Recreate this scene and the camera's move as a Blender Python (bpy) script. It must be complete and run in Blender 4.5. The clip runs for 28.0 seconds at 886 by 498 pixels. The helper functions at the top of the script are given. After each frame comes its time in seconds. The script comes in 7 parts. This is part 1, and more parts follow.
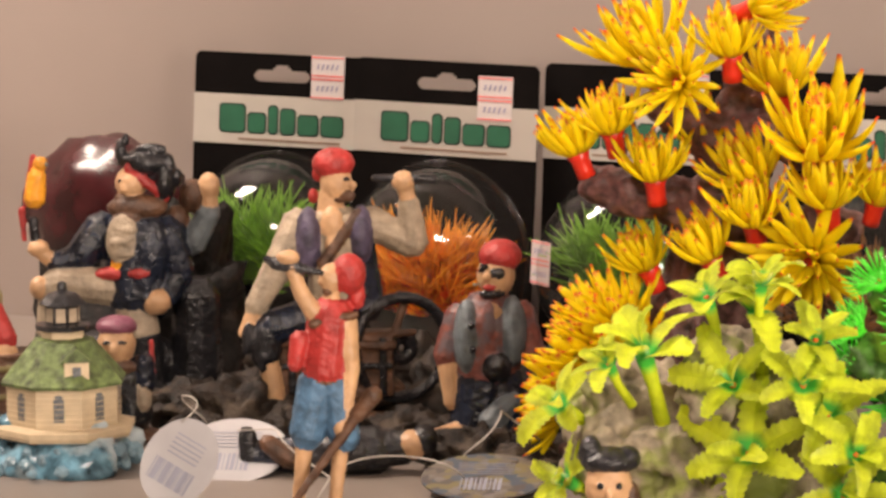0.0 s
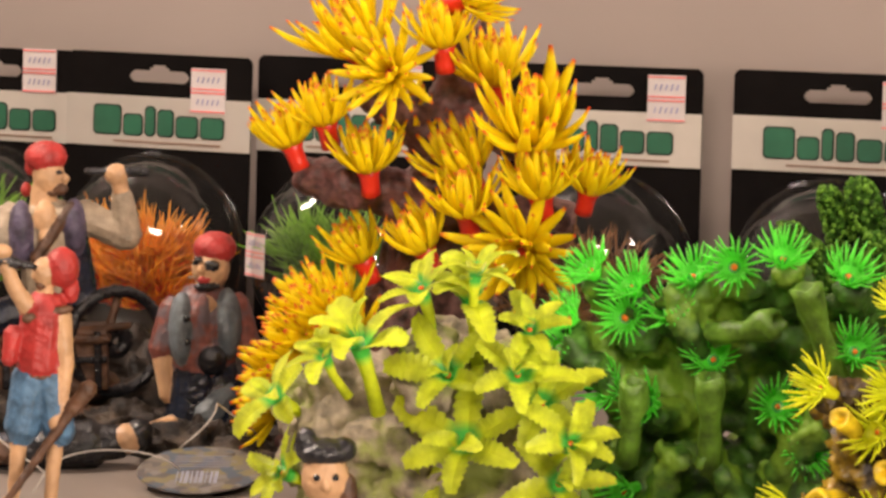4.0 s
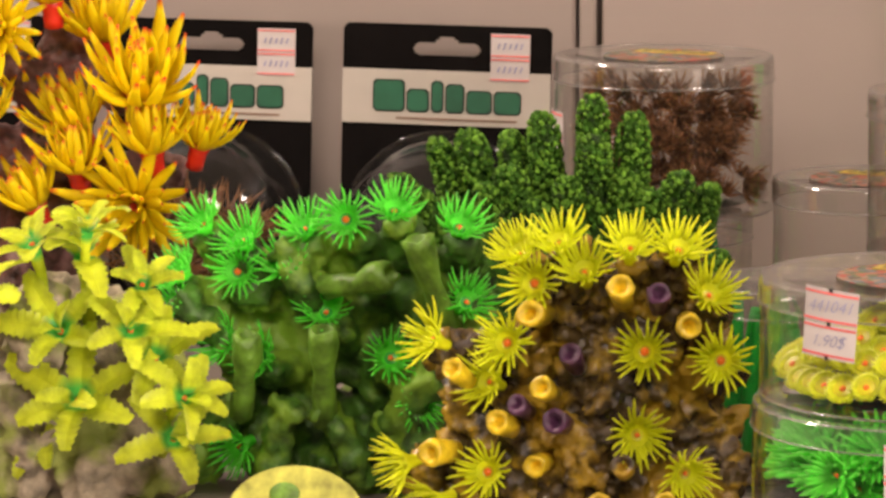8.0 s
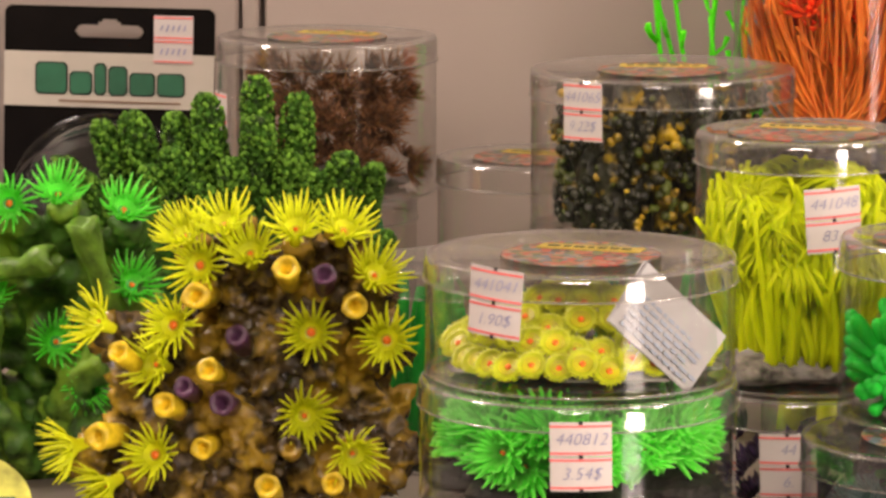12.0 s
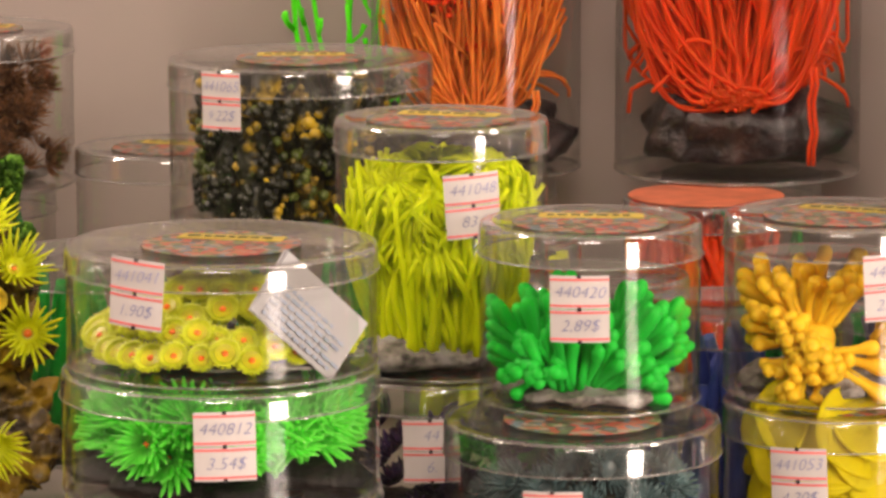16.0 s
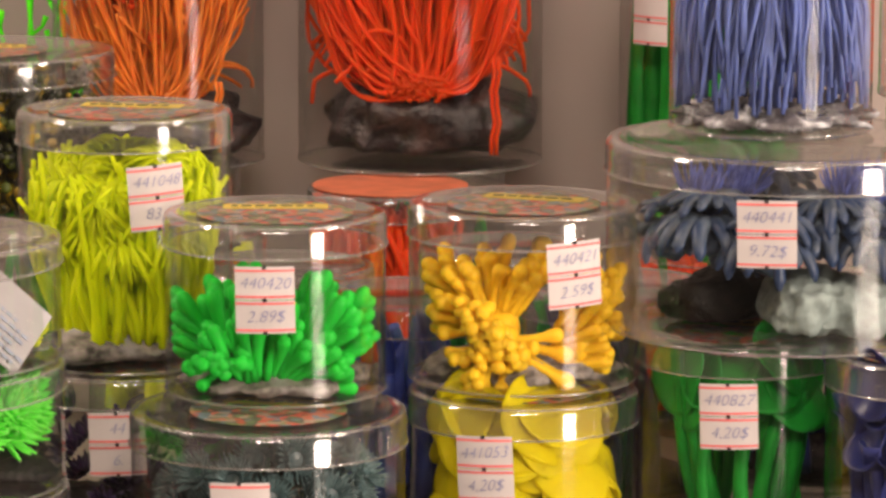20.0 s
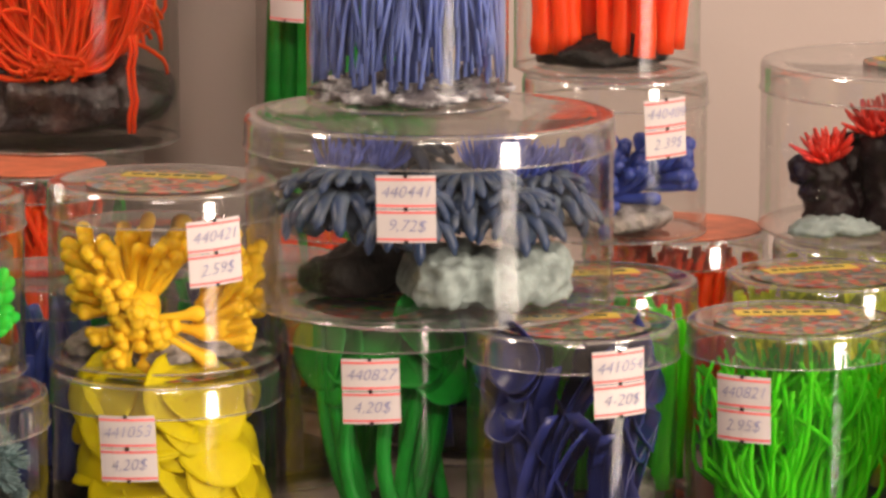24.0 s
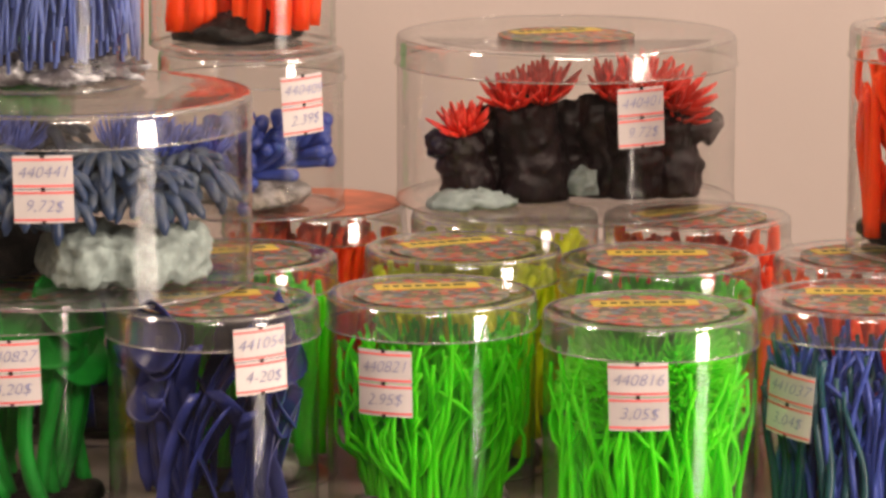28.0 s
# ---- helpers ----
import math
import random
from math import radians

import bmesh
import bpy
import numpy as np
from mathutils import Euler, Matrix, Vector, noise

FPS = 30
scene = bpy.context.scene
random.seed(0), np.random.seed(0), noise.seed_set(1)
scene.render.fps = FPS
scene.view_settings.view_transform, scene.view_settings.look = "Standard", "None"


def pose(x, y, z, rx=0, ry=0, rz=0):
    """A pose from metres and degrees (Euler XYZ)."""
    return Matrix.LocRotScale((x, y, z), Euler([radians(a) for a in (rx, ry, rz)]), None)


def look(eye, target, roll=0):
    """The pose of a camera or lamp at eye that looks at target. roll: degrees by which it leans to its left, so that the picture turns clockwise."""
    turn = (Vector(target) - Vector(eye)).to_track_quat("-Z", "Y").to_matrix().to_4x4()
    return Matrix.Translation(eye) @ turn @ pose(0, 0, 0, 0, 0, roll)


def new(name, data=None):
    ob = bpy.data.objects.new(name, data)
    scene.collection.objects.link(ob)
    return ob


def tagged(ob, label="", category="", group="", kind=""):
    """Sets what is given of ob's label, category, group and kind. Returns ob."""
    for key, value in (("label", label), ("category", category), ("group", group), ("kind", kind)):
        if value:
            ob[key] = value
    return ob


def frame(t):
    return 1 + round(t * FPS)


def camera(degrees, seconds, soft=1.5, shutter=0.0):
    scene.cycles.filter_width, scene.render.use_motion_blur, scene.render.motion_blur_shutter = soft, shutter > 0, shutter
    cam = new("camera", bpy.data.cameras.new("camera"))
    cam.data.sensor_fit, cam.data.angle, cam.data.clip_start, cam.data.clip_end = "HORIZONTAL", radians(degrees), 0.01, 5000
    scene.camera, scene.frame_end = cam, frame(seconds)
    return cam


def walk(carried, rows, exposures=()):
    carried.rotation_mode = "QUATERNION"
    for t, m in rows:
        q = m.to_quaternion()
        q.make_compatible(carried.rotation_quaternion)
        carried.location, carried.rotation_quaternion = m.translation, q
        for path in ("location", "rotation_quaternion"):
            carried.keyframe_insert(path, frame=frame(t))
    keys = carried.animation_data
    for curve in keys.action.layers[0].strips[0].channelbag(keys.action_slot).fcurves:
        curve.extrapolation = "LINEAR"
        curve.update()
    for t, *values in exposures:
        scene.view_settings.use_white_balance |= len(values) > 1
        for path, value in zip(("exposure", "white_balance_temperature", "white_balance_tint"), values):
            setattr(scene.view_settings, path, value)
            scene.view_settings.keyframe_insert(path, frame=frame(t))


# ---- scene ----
SOFT = 3.0
EXPOSURES = [(0.0, -0.08), (28.0, -0.08)]
cam = camera(13.154, 28.0, SOFT)
EYE = Vector((0.0, 0.0, 1.40))


def aim(yaw, pitch, roll):
    """Camera pose at EYE: yaw to the right of +y, pitch up, roll as look()."""
    a, b = radians(yaw), radians(pitch)
    way = Vector((math.sin(a) * math.cos(b), math.cos(a) * math.cos(b), math.sin(b)))
    return look(EYE, EYE + way, roll)


# seconds, yaw, pitch, roll in degrees: the tripod stands still and turns
TURN_A = [
    (0.0, -26.020, -7.907, -0.492), (0.5, -25.389, -7.923, -0.446), (1.0, -24.907, -7.928, -0.494), (1.5, -24.526, -7.941, -0.468),
    (2.0, -24.043, -7.949, -0.475), (2.5, -23.504, -7.960, -0.442), (3.0, -22.771, -7.971, -0.437), (3.5, -22.206, -7.984, -0.382),
    (5.5, -20.042, -8.434, -0.374), (6.0, -19.218, -8.587, -0.317), (6.5, -18.154, -8.672, -0.284), (7.0, -17.388, -8.723, -0.274),
    (7.5, -16.681, -8.758, -0.254), (8.0, -15.884, -8.782, -0.208), (8.5, -15.311, -8.804, -0.247), (9.0, -14.667, -8.816, -0.187),
]
TURN_B = [
    (9.5, -14.020, -8.843, -0.119), (10.0, -13.477, -8.898, -0.125), (10.5, -12.925, -8.951, -0.083), (11.0, -12.275, -9.004, -0.072),
    (11.5, -11.614, -9.035, -0.065), (12.0, -10.837, -9.073, -0.023), (12.5, -10.204, -9.095, -0.038), (14.5, -7.317, -9.152, -0.072),
    (15.0, -6.515, -9.181, -0.090), (15.5, -5.937, -9.207, -0.035), (16.0, -5.414, -9.243, -0.082), (16.5, -5.033, -9.271, -0.023),
    (17.0, -4.520, -9.294, -0.025), (17.5, -3.953, -9.318, -0.079), (18.0, -3.269, -9.344, -0.034), (18.5, -2.613, -9.358, 0.060),
]
TURN_C = [
    (19.0, -1.948, -9.370, 0.143), (19.5, -1.325, -9.375, 0.107), (20.0, -0.653, -9.379, 0.147), (20.5, 0.000, -9.392, 0.144),
    (21.0, 0.701, -9.400, 0.135), (21.5, 1.349, -9.410, 0.120), (23.5, 4.032, -9.535, 0.180), (24.0, 4.786, -9.711, 0.135),
    (24.5, 5.501, -9.880, 0.223), (25.0, 6.408, -10.001, 0.144), (25.5, 7.221, -10.051, 0.078), (26.0, 7.968, -10.071, 0.083),
    (26.5, 8.609, -10.066, 0.041), (27.0, 9.264, -10.058, 0.064), (27.5, 9.738, -10.057, 0.074), (28.0, 10.243, -10.049, 0.068),
]
walk(cam, [(t, aim(a, b, r)) for t, a, b, r in TURN_A + TURN_B + TURN_C], EXPOSURES)

# ---- light ----
world = bpy.data.worlds.new("world")
scene.world = world
world.use_nodes = True
world.node_tree.nodes["Background"].inputs[0].default_value = (1.0, 0.93, 0.86, 1)
world.node_tree.nodes["Background"].inputs[1].default_value = 0.02


def lamp(name, eye, target, sx, sy, watts, colour=(1.0, 0.81, 0.68)):
    d = bpy.data.lights.new(name, "AREA")
    d.shape, d.size, d.size_y, d.energy, d.color = "RECTANGLE", sx, sy, watts, colour
    ob = new(name, d)
    ob.matrix_world = look(eye, target)
    return ob


# unseen ceiling lamps; these two are added to brighten the back panel's ends
lamp("ceiling_tube_lamp", (1.30, 1.25, 2.74), (0.9, 1.9, 1.0), 0.35, 0.8, 46)
lamp("ceiling_tube_lamp", (-1.75, 1.40, 2.74), (-1.35, 1.9, 1.0), 0.35, 0.8, 84)
# main ceiling light of the shop, over the aisle in front of the shelf
lamp("ceiling_tube_lamp", (0.0, -1.0, 2.74), (0.0, 0.6, 0.9), 1.1, 0.45, 74)
# unseen light in a side wall opening, added for the jars' vertical streaks
lamp("shop_door_daylight", (2.56, -1.05, 1.22), (0.0, 1.7, 1.15), 0.7, 1.7, 165, (1.0, 0.82, 0.69))


# ---- materials ----
def mat(name, colour, rough=0.5, metal=0.0, vary=0.12, scale=60.0, bump=0.0, bump_scale=200.0, spec=0.5,
        second=None, second_at=0.55, translucent=0.0, tip=None, tip_at=0.92, root=None, root_at=0.2, coat=0.0, soft=0.0):
    m = bpy.data.materials.new(name)
    m.use_nodes = True
    nt = m.node_tree
    n, l = nt.nodes, nt.links
    p, out = n["Principled BSDF"], n["Material Output"]
    p.inputs["Roughness"].default_value = rough + (0.12 if soft else 0.0)
    p.inputs["Metallic"].default_value = metal
    p.inputs["Specular IOR Level"].default_value = spec * (0.45 if soft else 1.0)
    p.inputs["Coat Weight"].default_value = coat
    p.inputs["Subsurface Weight"].default_value = soft
    p.inputs["Subsurface Radius"].default_value = (1.0, 1.0, 1.0)
    p.inputs["Subsurface Scale"].default_value = 0.0035
    tc = n.new("ShaderNodeTexCoord")
    ns = n.new("ShaderNodeTexNoise")
    ns.inputs["Scale"].default_value = scale
    ns.inputs["Detail"].default_value = 4
    l.new(tc.outputs["Object"], ns.inputs["Vector"])
    ramp = n.new("ShaderNodeValToRGB")
    c = Vector(colour[:3])
    lo, hi = c * (1 - vary * 1.6), c * (1 + vary)
    ramp.color_ramp.elements[0].position, ramp.color_ramp.elements[0].color = 0.3, (*lo, 1)
    ramp.color_ramp.elements[1].position, ramp.color_ramp.elements[1].color = 0.7, (*[min(0.95, v) for v in hi], 1)
    l.new(ns.outputs["Fac"], ramp.inputs[0])
    col = ramp.outputs[0]
    if second:
        n2 = n.new("ShaderNodeTexNoise")
        n2.inputs["Scale"].default_value = scale * 0.35
        n2.inputs["Detail"].default_value = 5
        l.new(tc.outputs["Object"], n2.inputs["Vector"])
        r2 = n.new("ShaderNodeValToRGB")
        r2.color_ramp.elements[0].position, r2.color_ramp.elements[1].position = second_at - 0.06, second_at + 0.06
        l.new(n2.outputs["Fac"], r2.inputs[0])
        mx = n.new("ShaderNodeMixRGB")
        mx.inputs[2].default_value = (*second, 1)
        l.new(r2.outputs[0], mx.inputs[0])
        l.new(col, mx.inputs[1])
        col = mx.outputs[0]
    for end, at, low in ((tip, tip_at, False), (root, root_at, True)):
        if end:
            at_node = n.new("ShaderNodeAttribute")
            at_node.attribute_name = "along"
            r3 = n.new("ShaderNodeValToRGB")
            a, b = ((0, 0, 0, 1), (1, 1, 1, 1)) if not low else ((1, 1, 1, 1), (0, 0, 0, 1))
            r3.color_ramp.elements[0].position, r3.color_ramp.elements[0].color = max(0.0, at - 0.08), a
            r3.color_ramp.elements[1].position, r3.color_ramp.elements[1].color = min(1.0, at + 0.08), b
            l.new(at_node.outputs["Fac"], r3.inputs[0])
            mx = n.new("ShaderNodeMixRGB")
            mx.inputs[2].default_value = (*end, 1)
            l.new(r3.outputs[0], mx.inputs[0])
            l.new(col, mx.inputs[1])
            col = mx.outputs[0]
    rnd = n.new("ShaderNodeObjectInfo")
    hs = n.new("ShaderNodeHueSaturation")
    ma = n.new("ShaderNodeMapRange")
    ma.inputs["To Min"].default_value, ma.inputs["To Max"].default_value = 0.9, 1.08
    l.new(rnd.outputs["Random"], ma.inputs[0])
    l.new(ma.outputs[0], hs.inputs["Value"])
    l.new(col, hs.inputs["Color"])
    col = hs.outputs[0]
    l.new(col, p.inputs["Base Color"])
    if bump:
        nb = n.new("ShaderNodeTexNoise")
        nb.inputs["Scale"].default_value = bump_scale
        nb.inputs["Detail"].default_value = 6
        l.new(tc.outputs["Object"], nb.inputs["Vector"])
        b = n.new("ShaderNodeBump")
        b.inputs["Strength"].default_value = bump
        b.inputs["Distance"].default_value = 0.002
        l.new(nb.outputs["Fac"], b.inputs["Height"])
        l.new(b.outputs[0], p.inputs["Normal"])
    if translucent:
        tr = n.new("ShaderNodeBsdfTranslucent")
        l.new(col, tr.inputs[0])
        mix = n.new("ShaderNodeMixShader")
        mix.inputs[0].default_value = translucent
        l.new(p.outputs[0], mix.inputs[1])
        l.new(tr.outputs[0], mix.inputs[2])
        l.new(mix.outputs[0], out.inputs[0])
    return m


def clear_plastic(name, gloss=0.016, edge=0.9, tint=(0.965, 0.96, 0.95), rough=0.2, stretch=0.15, wavy=0.4, haze=0.003):
    """Thin clear sheet: light passes straight, gloss grows towards grazing views, a pale diffuse mix paints in haze."""
    m = bpy.data.materials.new(name)
    m.use_nodes = True
    n, l = m.node_tree.nodes, m.node_tree.links
    n.remove(n["Principled BSDF"])
    out = n["Material Output"]
    t, g = n.new("ShaderNodeBsdfTransparent"), n.new("ShaderNodeBsdfGlossy")
    t.inputs[0].default_value = (*tint, 1)
    g.inputs["Roughness"].default_value = rough
    lw = n.new("ShaderNodeLayerWeight")
    lw.inputs["Blend"].default_value = 0.5
    pw = n.new("ShaderNodeMath")
    pw.operation = "POWER"
    pw.inputs[1].default_value = 3.0
    mr = n.new("ShaderNodeMapRange")
    mr.inputs["To Min"].default_value, mr.inputs["To Max"].default_value = gloss, edge
    l.new(lw.outputs["Facing"], pw.inputs[0])
    l.new(pw.outputs[0], mr.inputs[0])
    tc, ns, b = n.new("ShaderNodeTexCoord"), n.new("ShaderNodeTexNoise"), n.new("ShaderNodeBump")
    ns.inputs["Scale"].default_value = 55.0
    mp = n.new("ShaderNodeMapping")
    mp.inputs["Scale"].default_value = (1.0, 1.0, stretch)
    l.new(tc.outputs["Object"], mp.inputs["Vector"])
    l.new(mp.outputs[0], ns.inputs["Vector"])
    b.inputs["Strength"].default_value, b.inputs["Distance"].default_value = wavy, 0.0014
    l.new(ns.outputs["Fac"], b.inputs["Height"])
    l.new(b.outputs[0], g.inputs["Normal"])
    mix = n.new("ShaderNodeMixShader")
    l.new(mr.outputs[0], mix.inputs[0])
    l.new(t.outputs[0], mix.inputs[1])
    l.new(g.outputs[0], mix.inputs[2])
    # pale diffuse colour stands in for the plastic's hazy sheen, uneven by noise
    df = n.new("ShaderNodeBsdfDiffuse")
    df.inputs[0].default_value = (0.8, 0.78, 0.76, 1)
    haze_noise = n.new("ShaderNodeTexNoise")
    haze_noise.inputs["Scale"].default_value, haze_noise.inputs["Detail"].default_value = 70.0, 6
    l.new(tc.outputs["Object"], haze_noise.inputs["Vector"])
    hz = n.new("ShaderNodeMapRange")
    hz.inputs["From Min"].default_value, hz.inputs["From Max"].default_value = 0.3, 0.7
    hz.inputs["To Min"].default_value, hz.inputs["To Max"].default_value = haze * 0.5, haze * 1.5
    l.new(haze_noise.outputs["Fac"], hz.inputs[0])
    last = n.new("ShaderNodeMixShader")
    l.new(hz.outputs[0], last.inputs[0])
    l.new(mix.outputs[0], last.inputs[1])
    l.new(df.outputs[0], last.inputs[2])
    l.new(last.outputs[0], out.inputs[0])
    return m


def speckle(name, colours, scale=400.0, rough=0.5):
    """Printed artwork: small cells of a few inks."""
    m = bpy.data.materials.new(name)
    m.use_nodes = True
    n, l = m.node_tree.nodes, m.node_tree.links
    p = n["Principled BSDF"]
    p.inputs["Roughness"].default_value = rough
    tc, v, r = n.new("ShaderNodeTexCoord"), n.new("ShaderNodeTexVoronoi"), n.new("ShaderNodeValToRGB")
    v.inputs["Scale"].default_value = scale
    l.new(tc.outputs["Object"], v.inputs["Vector"])
    sep = n.new("ShaderNodeSeparateColor")
    l.new(v.outputs["Color"], sep.inputs[0])
    l.new(sep.outputs[0], r.inputs[0])
    r.color_ramp.interpolation = "CONSTANT"
    e = r.color_ramp.elements
    while len(e) < len(colours):
        e.new(0.5)
    for i, c in enumerate(colours):
        e[i].position, e[i].color = i / len(colours), (*c, 1)
    l.new(r.outputs[0], p.inputs["Base Color"])
    return m


WALL = mat("wall_panel_paint", (0.33, 0.272, 0.245), 0.55, vary=0.04, scale=6, bump=0.05, bump_scale=300)
SHELF = mat("shelf_laminate", (0.20, 0.17, 0.148), 0.4, vary=0.06, scale=9, bump=0.04)
ROOM = mat("room_paint", (0.34, 0.30, 0.265), 0.8, vary=0.04, scale=3)
FLOOR = mat("floor_tile", (0.14, 0.13, 0.12), 0.5, vary=0.1, scale=4)
SLOT = mat("dark_slot", (0.02, 0.02, 0.02), 0.7)
JAR = clear_plastic("jar_plastic", 0.012, 0.9, (0.95, 0.945, 0.935), 0.10, 0.15, 0.6)
LID = clear_plastic("lid_plastic", 0.13, 0.95, (0.94, 0.935, 0.925), 0.09, 0.6, 0.22, 0.022)
RIM = clear_plastic("plastic_rim", 0.26, 0.7, (0.92, 0.91, 0.9), 0.18, 1.0, 0.1, 0.09)
BLISTER = clear_plastic("blister_plastic", 0.06, 0.6, (0.95, 0.95, 0.94), 0.07, 1.0, 0.45, 0.008)
PAPER = mat("sticker_paper", (0.53, 0.485, 0.475), 0.65, vary=0.03, scale=80)
TAGPAPER = mat("tag_paper", (0.36, 0.352, 0.365), 0.6, vary=0.06, scale=50)
REDLINE = mat("sticker_red_line", (0.75, 0.16, 0.16), 0.6)
INK = mat("pen_ink", (0.26, 0.26, 0.42), 0.6)
INKGREY = mat("tag_print", (0.25, 0.26, 0.32), 0.6)
LIDART = speckle("lid_artwork", [(0.34, 0.05, 0.035), (0.06, 0.09, 0.05), (0.36, 0.11, 0.06), (0.28, 0.22, 0.17), (0.10, 0.15, 0.18), (0.07, 0.05, 0.045), (0.13, 0.17, 0.07)], 330.0)
LIDBAND = mat("lid_yellow_band", (0.52, 0.39, 0.05), 0.5)
BLACKCARD = mat("card_black", (0.0045, 0.0035, 0.0033), 0.55, vary=0.2, spec=0.06)
WHITECARD = mat("card_white", (0.43, 0.395, 0.35), 0.5, vary=0.03)
GREENMARK = mat("card_green_print", (0.02, 0.115, 0.062), 0.5)
MARKEDGE = mat("card_dark_print", (0.01, 0.03, 0.02), 0.5)
BROWNPRINT = mat("card_brown_print", (0.22, 0.14, 0.1), 0.6)
ROCK = mat("grey_rock", (0.22, 0.195, 0.175), 0.75, vary=0.5, scale=220, bump=0.8, bump_scale=350, second=(0.32, 0.3, 0.29))
DARKROCK = mat("dark_rock", (0.009, 0.0072, 0.0062), 0.55, vary=0.6, scale=200, bump=0.8, bump_scale=350, spec=0.25, second=(0.028, 0.021, 0.017), second_at=0.62)
PINKROCK = mat("pink_brown_rock", (0.14, 0.06, 0.055), 0.4, vary=0.5, scale=180, bump=0.7, bump_scale=300, second=(0.3, 0.17, 0.16), second_at=0.6)
STONE = mat("mossy_stone", (0.350, 0.289, 0.205), 0.7, vary=0.4, scale=110, bump=0.8, bump_scale=260, second=(0.26, 0.3, 0.06), second_at=0.54)
GREENROCK = mat("green_coral_rock", (0.055, 0.145, 0.016), 0.5, vary=0.5, scale=120, bump=0.6, bump_scale=250, second=(0.2, 0.36, 0.03), second_at=0.53)
GREENCUP = mat("green_coral_cup", (0.13, 0.27, 0.025), 0.4, vary=0.4, scale=150, bump=0.5, bump_scale=250)
BROWNROCK = mat("olive_brown_rock", (0.07, 0.045, 0.015), 0.25, vary=0.6, scale=150, bump=0.7, bump_scale=250, second=(0.36, 0.23, 0.02), second_at=0.52)
PURPLE = mat("purple_cup", (0.085, 0.03, 0.075), 0.35, vary=0.4, scale=160, bump=0.4)
YCUP = mat("ochre_cup", (0.74, 0.51, 0.02), 0.35, vary=0.35, scale=150, bump=0.3)
BUSHY = mat("bushy_coral_green", (0.045, 0.125, 0.012), 0.7, spec=0.15, vary=0.5, scale=300, bump=0.9, bump_scale=500, second=(0.03, 0.05, 0.02), second_at=0.62)
BUSHYTIP = mat("bushy_coral_tip", (0.13, 0.29, 0.026), 0.6, spec=0.2, vary=0.4, scale=400, bump=0.5, bump_scale=600)
YELLOW = mat("yellow_rubber_petals", (0.97, 0.74, 0.006), 0.4, vary=0.05, scale=34, second=(0.72, 0.10, 0.01), second_at=0.74, translucent=0.36, tip=(0.62, 0.04, 0.01), tip_at=0.95, root=(0.9, 0.5, 0.01), root_at=0.06, soft=0.6)
REDCUP = mat("red_rubber_stem", (0.6, 0.025, 0.01), 0.35, vary=0.15)
LEAFY = mat("lime_rubber_leaf", (0.70, 0.84, 0.03), 0.5, vary=0.2, scale=140, translucent=0.3, root=(0.10, 0.60, 0.08), root_at=0.2, soft=0.6)
ORANGE_DOT = mat("orange_centre", (0.9, 0.17, 0.01), 0.4)
NEON = mat("neon_green_tentacle", (0.16, 0.95, 0.07), 0.4, vary=0.06, translucent=0.35, soft=0.6)
NEONDARK = mat("green_disc", (0.03, 0.42, 0.04), 0.4, vary=0.2)
LIME = mat("lime_yellow_tentacle", (0.85, 0.95, 0.02), 0.4, vary=0.06, translucent=0.35, soft=0.6)
LIMEDISC = mat("lime_disc", (0.55, 0.52, 0.01), 0.4, vary=0.2)


# ---- mesh tools ----
from mathutils.bvhtree import BVHTree


